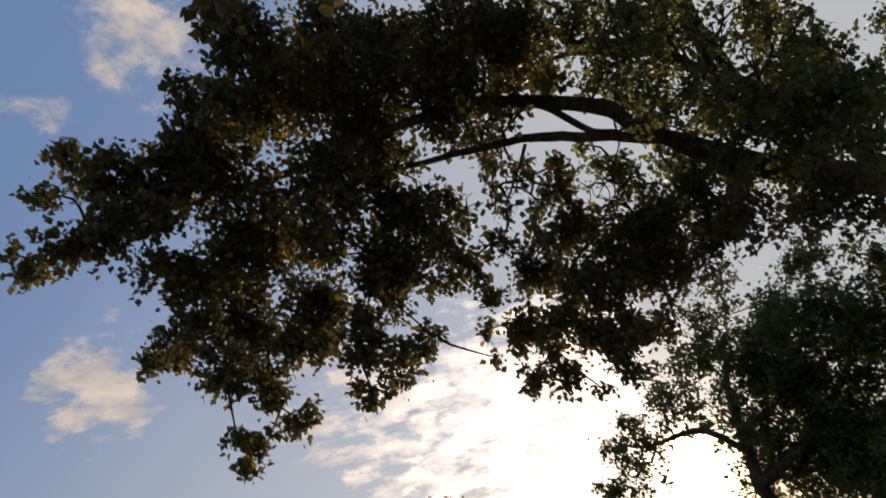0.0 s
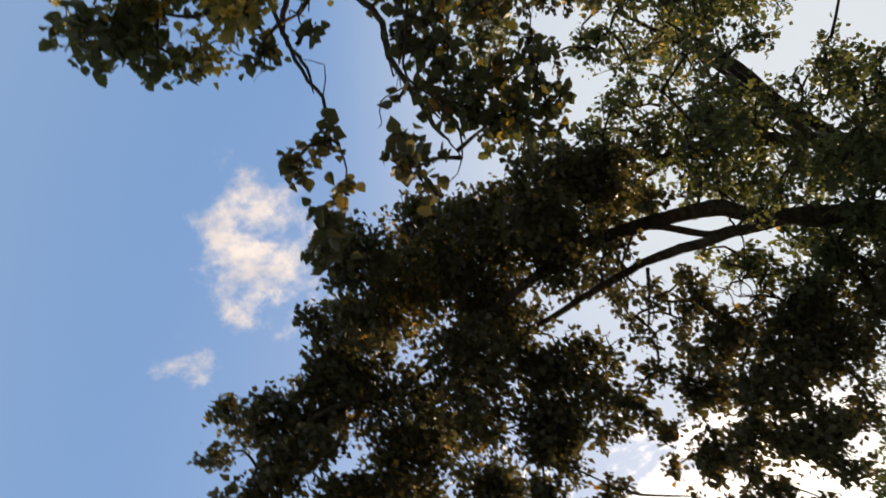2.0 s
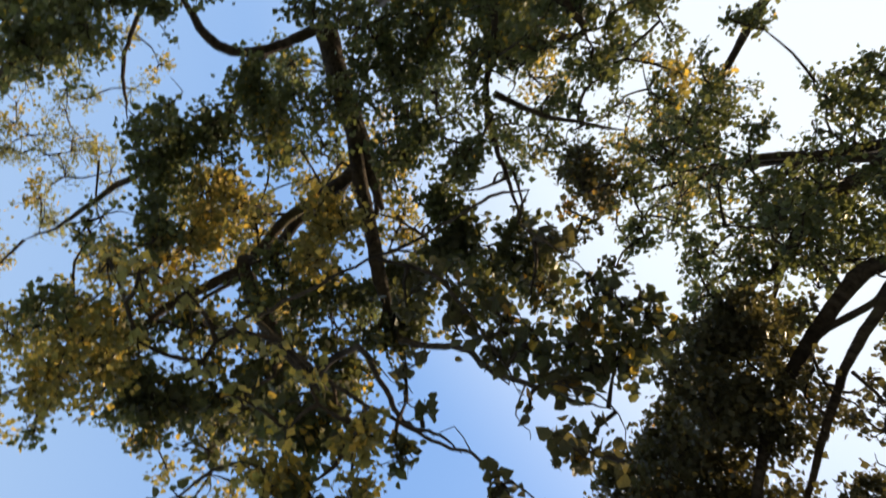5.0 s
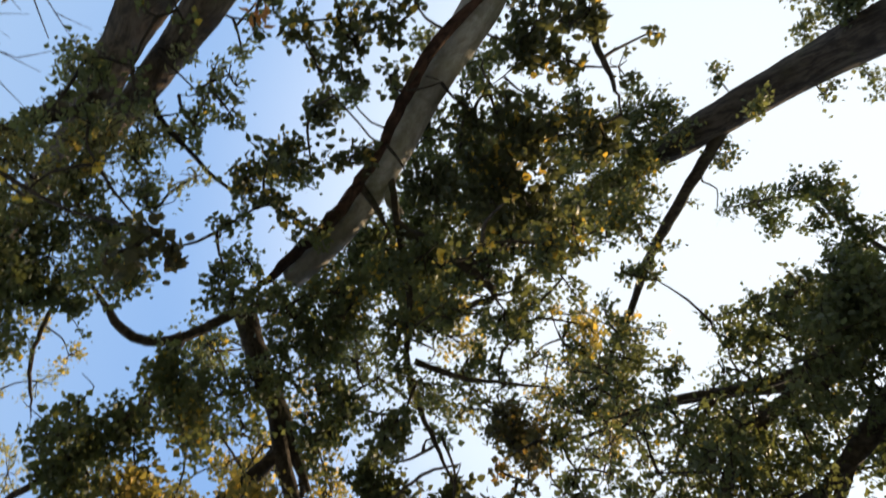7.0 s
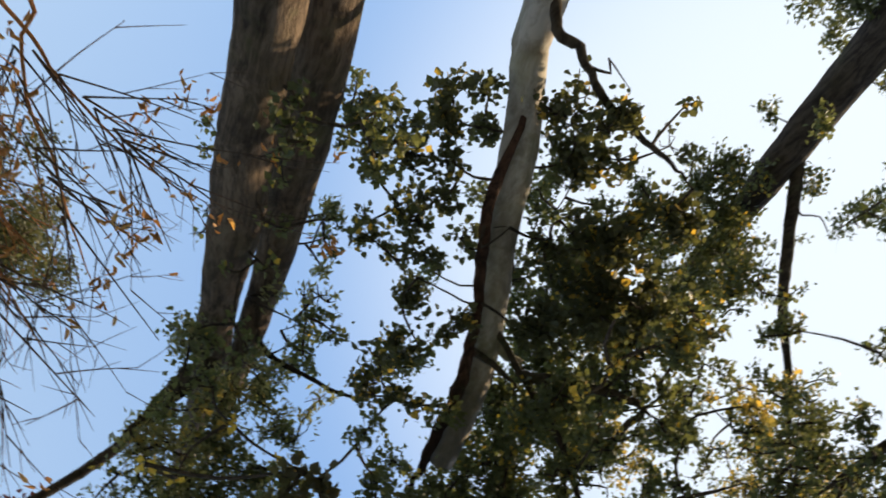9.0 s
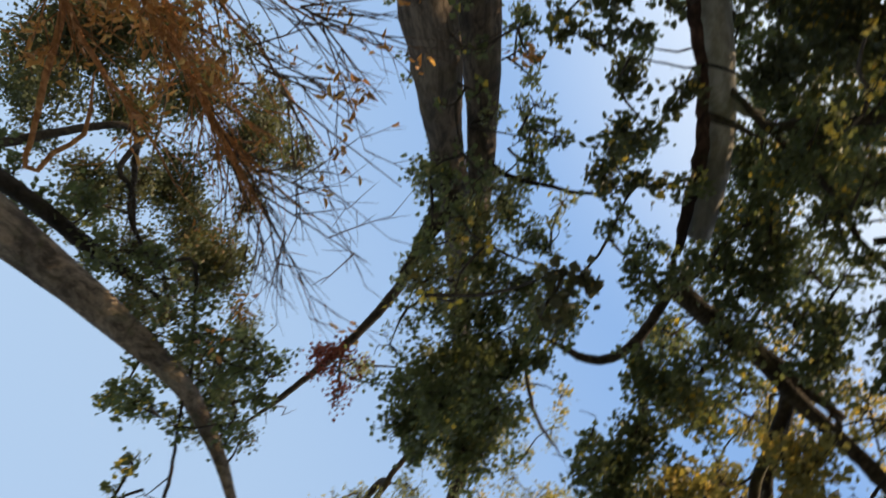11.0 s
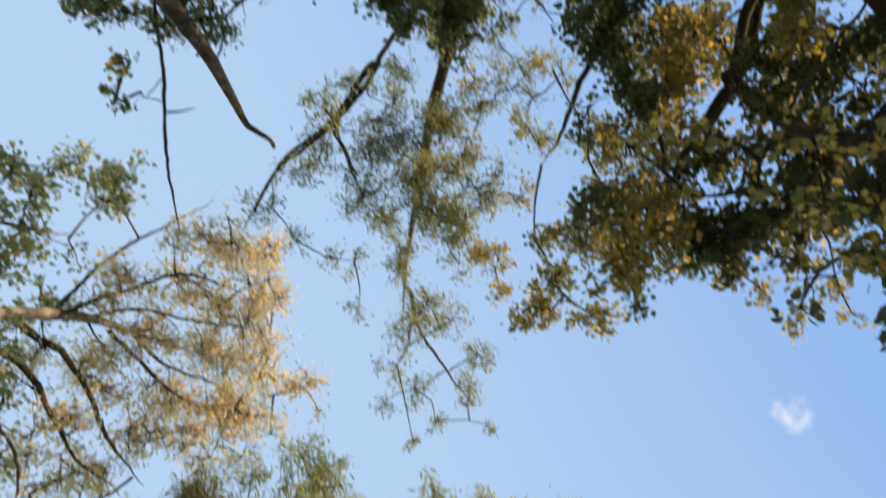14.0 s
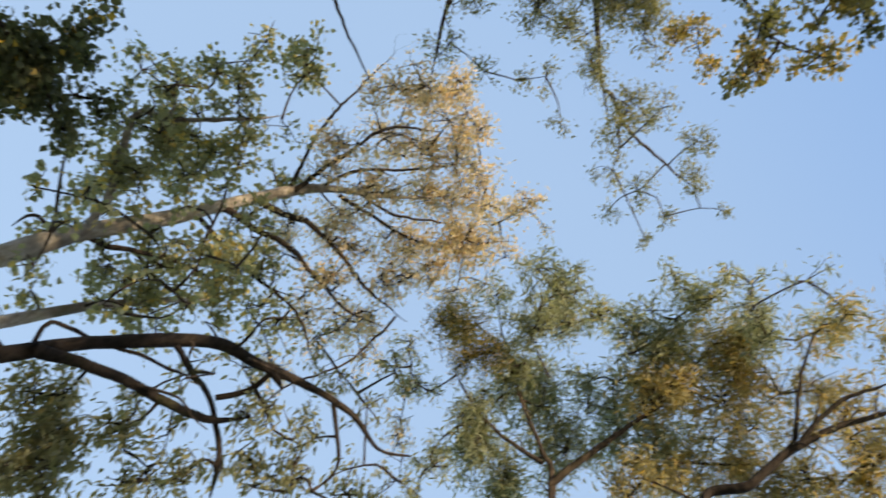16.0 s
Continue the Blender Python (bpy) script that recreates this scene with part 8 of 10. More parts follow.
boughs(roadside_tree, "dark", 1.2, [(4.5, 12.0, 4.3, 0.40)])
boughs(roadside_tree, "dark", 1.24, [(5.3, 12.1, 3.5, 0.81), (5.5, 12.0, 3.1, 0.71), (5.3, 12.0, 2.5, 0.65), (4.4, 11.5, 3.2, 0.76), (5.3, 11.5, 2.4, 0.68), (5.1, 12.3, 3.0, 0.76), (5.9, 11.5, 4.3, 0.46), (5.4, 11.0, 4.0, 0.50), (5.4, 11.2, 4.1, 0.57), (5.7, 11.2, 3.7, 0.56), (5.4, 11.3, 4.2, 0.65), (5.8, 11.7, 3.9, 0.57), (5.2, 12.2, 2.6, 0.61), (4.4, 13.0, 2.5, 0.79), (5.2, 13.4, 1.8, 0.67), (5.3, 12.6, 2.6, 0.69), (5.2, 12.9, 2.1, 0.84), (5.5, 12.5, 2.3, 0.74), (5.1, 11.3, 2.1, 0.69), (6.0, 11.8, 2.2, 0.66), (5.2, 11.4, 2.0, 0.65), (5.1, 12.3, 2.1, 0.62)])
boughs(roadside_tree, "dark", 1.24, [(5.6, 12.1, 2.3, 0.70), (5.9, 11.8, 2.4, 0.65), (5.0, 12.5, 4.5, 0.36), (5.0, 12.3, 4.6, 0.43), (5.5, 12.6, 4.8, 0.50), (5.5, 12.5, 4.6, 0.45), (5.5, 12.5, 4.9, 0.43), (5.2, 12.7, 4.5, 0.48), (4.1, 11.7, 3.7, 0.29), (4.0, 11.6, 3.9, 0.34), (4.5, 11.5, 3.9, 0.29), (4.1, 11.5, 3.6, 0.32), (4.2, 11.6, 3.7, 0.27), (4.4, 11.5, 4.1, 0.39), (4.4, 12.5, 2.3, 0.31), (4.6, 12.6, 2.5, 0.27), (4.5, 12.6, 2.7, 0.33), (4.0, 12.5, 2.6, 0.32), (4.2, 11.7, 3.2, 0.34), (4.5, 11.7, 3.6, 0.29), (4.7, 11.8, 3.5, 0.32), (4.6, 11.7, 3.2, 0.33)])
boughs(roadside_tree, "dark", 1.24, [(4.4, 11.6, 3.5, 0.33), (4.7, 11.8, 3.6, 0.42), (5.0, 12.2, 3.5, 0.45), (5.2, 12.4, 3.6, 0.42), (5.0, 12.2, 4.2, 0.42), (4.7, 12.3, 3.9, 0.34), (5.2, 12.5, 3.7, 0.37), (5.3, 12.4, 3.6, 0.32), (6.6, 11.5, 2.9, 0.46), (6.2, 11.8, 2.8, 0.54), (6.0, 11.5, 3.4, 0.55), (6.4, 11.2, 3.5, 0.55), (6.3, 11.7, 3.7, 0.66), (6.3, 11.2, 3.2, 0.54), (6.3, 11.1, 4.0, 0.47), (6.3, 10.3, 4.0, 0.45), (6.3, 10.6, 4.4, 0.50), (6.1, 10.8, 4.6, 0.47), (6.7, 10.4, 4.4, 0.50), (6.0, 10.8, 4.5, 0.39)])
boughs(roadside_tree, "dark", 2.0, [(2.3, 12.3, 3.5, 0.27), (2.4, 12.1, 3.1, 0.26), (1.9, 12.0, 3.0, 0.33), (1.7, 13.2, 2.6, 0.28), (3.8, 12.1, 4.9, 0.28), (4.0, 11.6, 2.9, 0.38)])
leaf_out(roadside_tree, "poplar")

# dark dense tree behind the cottonwood
dark_tree = tree((7.71, 9.19), "dark dense tree behind the cottonwood")
limb(dark_tree, "trunk", [(7.71, 9.19, -0.10), (7.47, 9.56, 2.88), (7.39, 9.80, 4.43), (7.18, 9.88, 6.05)], 0.2, 0.05, bark)
limb(dark_tree, "limb", [(7.50, 9.60, 4.41), (5.87, 9.53, 6.05), (5.40, 9.28, 6.43), (4.67, 9.14, 6.76), (4.17, 8.78, 7.19), (3.96, 8.29, 7.55), (3.54, 7.64, 8.18), (3.05, 6.97, 8.72)], 0.11, 0.03, bark)
limb(dark_tree, "limb", [(5.59, 9.40, 6.32), (5.29, 9.42, 6.61), (4.91, 9.60, 6.63)], 0.05, 0.03, bark)
limb(dark_tree, "limb", [(6.20, 9.68, 6.05), (6.56, 9.35, 6.41), (7.06, 8.91, 6.71), (7.09, 8.58, 7.35), (6.98, 8.39, 7.87)], 0.05, 0.01, bark)
limb(dark_tree, "limb", [(5.29, 9.42, 6.61), (5.40, 9.06, 7.16), (5.42, 8.74, 7.66), (5.19, 8.48, 8.21)], 0.04, 0.01, bark)
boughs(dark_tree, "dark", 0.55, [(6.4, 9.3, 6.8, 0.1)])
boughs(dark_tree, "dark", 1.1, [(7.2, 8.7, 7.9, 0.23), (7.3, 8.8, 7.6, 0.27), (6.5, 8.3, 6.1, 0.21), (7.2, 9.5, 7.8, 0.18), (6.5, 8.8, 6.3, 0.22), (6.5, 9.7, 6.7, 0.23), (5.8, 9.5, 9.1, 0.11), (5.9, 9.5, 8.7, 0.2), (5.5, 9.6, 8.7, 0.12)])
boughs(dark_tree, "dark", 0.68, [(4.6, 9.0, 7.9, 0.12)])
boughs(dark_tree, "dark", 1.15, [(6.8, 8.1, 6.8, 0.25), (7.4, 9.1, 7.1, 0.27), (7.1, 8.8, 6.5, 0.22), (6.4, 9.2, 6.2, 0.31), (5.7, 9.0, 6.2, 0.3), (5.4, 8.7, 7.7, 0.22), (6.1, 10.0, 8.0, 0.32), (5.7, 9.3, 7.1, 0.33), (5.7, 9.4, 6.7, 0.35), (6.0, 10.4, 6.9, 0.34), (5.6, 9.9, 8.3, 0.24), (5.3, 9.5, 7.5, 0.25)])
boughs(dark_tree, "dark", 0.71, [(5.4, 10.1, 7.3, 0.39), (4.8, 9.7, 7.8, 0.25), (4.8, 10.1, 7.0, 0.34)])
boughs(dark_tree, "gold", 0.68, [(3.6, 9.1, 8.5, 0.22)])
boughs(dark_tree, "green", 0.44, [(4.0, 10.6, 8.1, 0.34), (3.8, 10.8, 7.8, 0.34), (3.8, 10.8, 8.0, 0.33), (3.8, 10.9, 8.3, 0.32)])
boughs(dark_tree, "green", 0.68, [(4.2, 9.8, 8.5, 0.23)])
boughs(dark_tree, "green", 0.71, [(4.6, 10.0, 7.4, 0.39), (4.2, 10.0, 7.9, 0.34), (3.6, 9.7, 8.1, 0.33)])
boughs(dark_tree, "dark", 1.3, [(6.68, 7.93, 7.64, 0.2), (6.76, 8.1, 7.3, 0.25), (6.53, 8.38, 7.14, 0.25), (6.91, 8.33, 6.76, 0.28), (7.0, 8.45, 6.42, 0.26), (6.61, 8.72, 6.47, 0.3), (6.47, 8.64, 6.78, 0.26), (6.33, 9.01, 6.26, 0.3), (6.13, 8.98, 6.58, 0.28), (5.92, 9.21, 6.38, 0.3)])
leaf_out(dark_tree, "poplar")

# pale-barked tree with sunlit golden leaves
golden_tree = tree((0.43, -6.18), "pale-barked tree with sunlit golden leaves")
limb(golden_tree, "trunk", [(0.43, -6.18, -0.10), (0.32, -6.19, 2.50), (0.17, -6.38, 5.94), (0.09, -6.36, 6.47), (-0.09, -6.26, 7.33), (-0.41, -6.03, 8.22), (-0.74, -5.66, 9.24), (-1.07, -5.30, 10.02), (-1.75, -4.75, 10.78), (-2.43, -3.84, 11.55)], 0.2, 0.015, ash_bark)
limb(golden_tree, "limb", [(-0.31, -6.67, 5.88), (-0.42, -6.71, 6.33), (-0.71, -6.51, 7.02), (-1.02, -6.36, 7.58), (-1.43, -6.09, 8.16)], 0.075, 0.02, ash_bark)
limb(golden_tree, "limb", [(-0.25, -6.27, 7.46), (-0.77, -6.03, 7.86), (-1.30, -5.87, 8.11)], 0.035, 0.015, bark)
limb(golden_tree, "limb", [(-0.94, -5.56, 9.28), (-1.47, -5.31, 9.49), (-2.31, -5.15, 9.51), (-3.04, -4.90, 9.53)], 0.045, 0.012, bark)
limb(golden_tree, "limb", [(-0.99, -5.67, 8.96), (-1.47, -5.48, 9.13), (-2.29, -5.34, 9.15), (-2.89, -5.06, 9.25)], 0.045, 0.012, bark)
limb(golden_tree, "limb", [(-0.93, -5.43, 9.72), (-0.87, -4.74, 10.27), (-0.89, -4.19, 10.67), (-1.36, -3.66, 10.96)], 0.035, 0.01, bark)
limb(golden_tree, "limb", [(-1.29, -5.16, 10.19), (-2.24, -4.72, 10.40), (-2.77, -4.19, 10.67)], 0.03, 0.01, bark)
limb(golden_tree, "limb", [(-0.40, -6.02, 8.22), (-0.58, -6.36, 7.91), (-1.30, -6.25, 7.91)], 0.03, 0.01, bark)
limb(golden_tree, "limb", [(-0.09, -6.26, 7.33), (0.17, -5.98, 7.73), (0.67, -5.59, 8.16), (0.51, -5.49, 8.38), (0.59, -5.40, 8.56)], 0.05, 0.035, ash_bark)
limb(golden_tree, "limb", [(0.50, -5.56, 8.45), (0.19, -5.17, 8.87), (-0.06, -4.74, 9.25)], 0.03, 0.01, ash_bark)
limb(golden_tree, "limb", [(-1.07, -5.30, 10.02), (-1.16, -4.83, 10.49), (-1.48, -4.43, 10.86), (-1.93, -3.62, 11.31)], 0.03, 0.01, bark)
limb(golden_tree, "limb", [(-0.54, -5.94, 8.54), (-1.30, -5.87, 8.63), (-2.17, -5.65, 8.72), (-2.84, -5.76, 8.53)], 0.035, 0.01, bark)
limb(golden_tree, "limb", [(-1.45, -4.97, 10.38), (-1.92, -4.77, 10.55), (-2.31, -4.34, 10.80), (-2.74, -3.81, 11.05)], 0.025, 0.008, bark)
limb(golden_tree, "limb", [(-0.90, -5.49, 9.69), (-0.48, -5.02, 10.23), (-0.21, -4.35, 10.78), (-0.06, -3.87, 11.19)], 0.03, 0.008, bark)
limb(golden_tree, "limb", [(-0.02, -6.28, 7.02), (0.28, -6.29, 6.99), (0.29, -6.44, 6.83)], 0.03, 0.01, bark)
limb(golden_tree, "limb", [(-2.91, -5.00, 9.53), (-3.01, -5.52, 8.90), (-2.79, -6.11, 8.27), (-2.87, -6.57, 7.51)], 0.02, 0.008, bark)
boughs(golden_tree, "mid", 0.34, [(-2.1, -6.2, 8.7, 0.31), (-1.8, -5.9, 8.5, 0.31), (-1.8, -6.3, 8.8, 0.37), (-2.1, -5.9, 8.7, 0.36), (-2.1, -6.0, 8.8, 0.33), (-2.2, -6.0, 8.6, 0.28)])
boughs(golden_tree, "mid", 0.55, [(-1.4, -5.7, 8.9, 0.28), (-2.1, -5.6, 9.6, 0.30), (-0.1, -5.3, 9.4, 0.29), (-0.2, -4.9, 9.5, 0.28)])
boughs(golden_tree, "mid", 0.68, [(0.8, -5.8, 9.0, 0.18), (0.7, -5.8, 9.1, 0.25), (0.9, -5.7, 9.3, 0.27), (1.1, -5.8, 9.2, 0.21), (0.7, -5.2, 9.3, 0.19), (0.8, -5.2, 9.4, 0.21), (0.8, -5.2, 9.4, 0.18), (0.6, -5.3, 9.1, 0.26), (0.6, -4.6, 10.2, 0.25), (0.4, -4.4, 9.8, 0.23), (0.4, -4.4, 10.2, 0.25), (0.3, -4.5, 9.9, 0.22), (0.1, -5.0, 9.0, 0.20), (0.3, -5.0, 9.0, 0.25), (0.4, -4.9, 9.0, 0.20), (0.4, -4.9, 9.0, 0.19), (-0.8, -5.7, 10.0, 0.21), (-0.7, -5.6, 9.8, 0.27), (-0.9, -5.5, 10.1, 0.24), (-0.9, -5.6, 9.7, 0.24), (-0.7, -5.8, 7.9, 0.19), (-0.6, -5.9, 7.9, 0.18)])
boughs(golden_tree, "mid", 0.68, [(-0.9, -5.8, 7.9, 0.17), (-0.9, -5.8, 7.9, 0.17), (-1.2, -7.0, 7.8, 0.20), (-1.2, -6.9, 7.9, 0.19), (-1.5, -6.9, 7.9, 0.22), (-1.4, -6.9, 8.0, 0.22), (-0.8, -5.5, 8.5, 0.18), (-1.0, -5.3, 8.3, 0.17), (-0.8, -5.1, 8.5, 0.21), (-0.8, -5.3, 8.5, 0.24), (-0.5, -6.4, 7.4, 0.20), (-0.4, -6.4, 7.5, 0.16), (-0.3, -6.3, 7.5, 0.18), (-0.5, -6.3, 7.4, 0.21), (-1.6, -5.7, 8.8, 0.24), (-1.4, -5.9, 8.8, 0.18), (-1.5, -5.7, 8.6, 0.26), (-1.3, -5.6, 8.7, 0.18)])
boughs(golden_tree, "mid", 0.81, [(0.1, -6.0, 9.3, 0.24), (0.4, -5.9, 9.0, 0.25), (0.5, -6.0, 9.3, 0.27), (0.4, -6.1, 9.2, 0.19)])
boughs(golden_tree, "mid", 0.93, [(0.3, -5.6, 8.4, 0.25), (0.3, -5.7, 8.3, 0.24), (0.5, -5.5, 8.4, 0.25), (0.3, -5.7, 8.4, 0.20), (0.5, -5.7, 8.7, 0.26), (0.2, -5.7, 8.4, 0.24), (-0.1, -5.9, 8.9, 0.20), (-0.1, -5.9, 9.0, 0.22), (0.0, -5.8, 9.1, 0.26), (0.2, -5.7, 9.0, 0.23), (0.0, -5.7, 9.1, 0.26), (-0.1, -5.6, 9.1, 0.24), (0.0, -5.8, 7.8, 0.24), (0.4, -5.9, 7.8, 0.21), (0.2, -5.7, 7.9, 0.22), (0.3, -5.9, 7.9, 0.19), (0.2, -5.7, 7.8, 0.23), (0.2, -5.9, 7.8, 0.25), (-0.1, -6.1, 8.8, 0.21), (-0.0, -6.1, 9.0, 0.18), (-0.0, -6.3, 9.0, 0.23), (-0.0, -6.3, 9.1, 0.18)])
boughs(golden_tree, "mid", 0.93, [(-0.9, -6.3, 7.8, 0.21), (-0.9, -6.3, 7.6, 0.26), (-0.7, -6.4, 7.5, 0.24), (-0.9, -6.4, 7.6, 0.23), (-0.8, -6.2, 7.9, 0.24), (-0.8, -6.1, 7.8, 0.19), (-1.2, -5.4, 7.8, 0.28), (-1.0, -5.4, 8.0, 0.28), (-1.3, -5.6, 7.8, 0.23), (-1.2, -5.5, 7.8, 0.22), (-1.0, -5.6, 8.0, 0.21), (-1.0, -5.4, 7.9, 0.26), (-1.3, -6.3, 8.4, 0.23), (-1.4, -6.2, 8.4, 0.23), (-1.6, -6.4, 8.3, 0.26), (-1.3, -6.5, 8.2, 0.29), (-1.2, -6.4, 8.1, 0.23), (-1.4, -6.2, 8.3, 0.20)])
boughs(golden_tree, "mid", 1.1, [(1.1, -5.7, 8.8, 0.31), (0.8, -5.5, 8.9, 0.31), (0.7, -6.0, 8.5, 0.30), (0.4, -5.5, 8.2, 0.26), (0.8, -5.4, 9.5, 0.26), (0.7, -4.4, 9.2, 0.27), (0.2, -4.5, 9.7, 0.28), (0.2, -6.2, 8.1, 0.30), (0.4, -5.4, 8.8, 0.25), (-0.3, -6.2, 8.1, 0.27), (0.5, -4.9, 9.1, 0.25), (-0.1, -5.6, 8.3, 0.26), (-0.3, -5.5, 9.1, 0.28), (-0.8, -6.5, 8.3, 0.31), (-1.0, -6.2, 8.9, 0.29), (-1.0, -6.4, 7.4, 0.26), (0.7, -5.1, 9.8, 0.26), (0.2, -4.9, 10.7, 0.28), (0.1, -6.6, 7.3, 0.17), (-0.7, -7.4, 8.0, 0.27), (-0.3, -6.7, 6.8, 0.23), (0.0, -7.1, 8.1, 0.29)])
boughs(golden_tree, "mid", 1.5, [(-0.1, -5.3, 9.1, 0.25), (0.3, -6.8, 8.3, 0.26), (0.0, -6.7, 7.1, 0.16)])
boughs(golden_tree, "tan", 0.34, [(-1.6, -5.4, 10.7, 0.26), (-1.6, -5.7, 10.5, 0.25), (-1.7, -5.7, 10.6, 0.34), (-1.7, -5.8, 10.6, 0.32), (-1.6, -5.6, 10.8, 0.30), (-1.5, -5.8, 10.9, 0.30), (-1.9, -5.2, 9.9, 0.27), (-1.9, -5.2, 9.8, 0.28), (-2.4, -5.0, 9.8, 0.26), (-1.9, -5.1, 9.8, 0.26), (-2.1, -5.2, 10.1, 0.35), (-2.1, -4.9, 10.2, 0.33), (-2.5, -4.7, 9.8, 0.19), (-2.4, -4.7, 9.8, 0.25), (-2.5, -4.7, 9.5, 0.26), (-2.5, -4.9, 9.7, 0.22), (-3.3, -4.6, 10.7, 0.21), (-3.3, -4.9, 10.9, 0.26), (-3.5, -4.8, 10.9, 0.26), (-3.5, -4.9, 10.8, 0.25), (-2.1, -5.2, 9.2, 0.22), (-2.0, -5.4, 9.1, 0.29)])
boughs(golden_tree, "tan", 0.34, [(-2.0, -5.6, 9.0, 0.24), (-2.1, -5.2, 9.1, 0.29), (-2.0, -5.3, 9.3, 0.28), (-2.0, -5.3, 9.2, 0.27), (-1.4, -6.1, 10.0, 0.23), (-1.3, -5.9, 9.9, 0.21), (-1.5, -6.0, 9.9, 0.23), (-1.3, -5.8, 9.9, 0.20), (-2.7, -5.2, 9.4, 0.25), (-2.6, -5.3, 9.3, 0.23), (-2.6, -5.4, 9.3, 0.20), (-2.8, -5.3, 9.4, 0.24), (-0.9, -5.0, 10.1, 0.19), (-0.9, -5.1, 9.9, 0.27), (-0.9, -4.9, 10.0, 0.26), (-0.9, -5.0, 10.1, 0.27), (-3.9, -5.1, 8.2, 0.22), (-3.8, -5.1, 8.5, 0.17), (-3.9, -5.1, 8.4, 0.17), (-3.9, -5.2, 8.4, 0.20), (-2.9, -5.6, 10.0, 0.31), (-2.9, -5.7, 9.8, 0.34)])
boughs(golden_tree, "tan", 0.34, [(-3.3, -5.8, 9.6, 0.31), (-3.3, -5.7, 9.8, 0.31), (-2.8, -5.9, 9.8, 0.27), (-3.0, -6.0, 10.0, 0.30), (-2.5, -6.1, 9.4, 0.29), (-2.3, -5.9, 9.2, 0.28), (-2.3, -6.0, 9.3, 0.32), (-2.5, -5.8, 9.6, 0.29), (-2.6, -5.9, 9.1, 0.25), (-2.7, -5.7, 9.3, 0.25), (-2.5, -6.5, 8.9, 0.25), (-2.7, -6.4, 8.8, 0.20), (-2.6, -6.4, 8.7, 0.27), (-2.7, -6.5, 8.7, 0.22), (-2.6, -4.8, 10.0, 0.31), (-2.7, -5.1, 9.8, 0.30), (-2.5, -5.1, 9.9, 0.28), (-2.4, -4.9, 10.0, 0.29), (-2.6, -4.9, 10.0, 0.23), (-2.4, -5.0, 9.8, 0.28), (-1.7, -5.3, 9.6, 0.31), (-1.6, -5.1, 9.9, 0.28)])
boughs(golden_tree, "tan", 0.34, [(-1.5, -5.3, 9.7, 0.30), (-1.7, -5.2, 9.7, 0.30), (-1.5, -5.2, 10.0, 0.26), (-1.8, -5.3, 9.8, 0.27), (-1.2, -5.5, 9.4, 0.26), (-1.3, -5.6, 9.3, 0.22), (-1.6, -5.6, 9.2, 0.26), (-1.5, -5.7, 9.2, 0.24)])
boughs(golden_tree, "tan", 0.62, [(-0.8, -3.9, 11.3, 0.23), (-0.8, -3.9, 11.3, 0.28), (-0.8, -3.6, 11.3, 0.29), (-0.7, -3.6, 10.9, 0.32), (-0.7, -4.0, 11.1, 0.22), (-0.7, -3.7, 11.3, 0.26), (-0.9, -3.5, 11.5, 0.25), (-0.9, -3.4, 11.3, 0.26), (-0.8, -3.4, 11.5, 0.22), (-0.9, -3.4, 11.7, 0.27), (-1.4, -4.3, 11.3, 0.39), (-1.0, -4.6, 11.1, 0.36), (-1.4, -4.9, 11.1, 0.37), (-1.0, -4.7, 11.4, 0.31), (-1.4, -4.6, 11.4, 0.36), (-1.1, -4.4, 11.3, 0.27), (-1.5, -3.5, 10.3, 0.30), (-1.6, -3.6, 10.5, 0.29), (-1.4, -3.8, 10.3, 0.34), (-1.1, -3.4, 10.4, 0.36), (-1.2, -3.9, 10.5, 0.34), (-1.6, -3.6, 10.3, 0.30)])
boughs(golden_tree, "tan", 0.62, [(-1.5, -3.4, 11.3, 0.19), (-1.5, -3.3, 11.3, 0.21), (-1.6, -3.5, 11.3, 0.21), (-1.4, -3.4, 11.2, 0.25), (-1.5, -4.7, 9.9, 0.21), (-1.2, -4.6, 9.8, 0.24), (-1.3, -4.6, 9.8, 0.25), (-1.3, -4.4, 9.7, 0.21), (-1.5, -4.4, 9.9, 0.25), (-1.5, -4.2, 9.9, 0.28), (-2.4, -4.4, 11.3, 0.39), (-2.0, -4.6, 11.3, 0.32), (-2.0, -4.5, 11.3, 0.29), (-2.1, -4.3, 11.6, 0.28), (-1.9, -4.5, 11.2, 0.40), (-2.1, -4.6, 11.3, 0.37), (-2.4, -3.8, 11.1, 0.29), (-2.0, -3.8, 11.4, 0.33), (-2.2, -3.8, 11.5, 0.37), (-2.6, -3.9, 11.6, 0.33), (-2.3, -4.0, 11.3, 0.36), (-2.6, -3.9, 11.6, 0.40)])
boughs(golden_tree, "tan", 0.62, [(-2.7, -3.4, 11.2, 0.22), (-2.6, -3.2, 11.1, 0.26), (-2.7, -3.4, 11.0, 0.20), (-2.7, -3.3, 11.0, 0.26), (-2.4, -4.8, 10.3, 0.28), (-2.5, -4.4, 10.6, 0.37), (-2.5, -4.6, 10.5, 0.26), (-2.4, -4.8, 10.4, 0.30), (-2.4, -4.8, 10.4, 0.33), (-2.3, -4.9, 10.7, 0.35), (-2.6, -3.7, 9.9, 0.33), (-2.6, -4.0, 9.9, 0.31), (-2.6, -3.9, 10.1, 0.29), (-2.6, -3.6, 9.9, 0.33), (-2.3, -3.9, 9.9, 0.27), (-2.4, -3.9, 10.0, 0.31)])
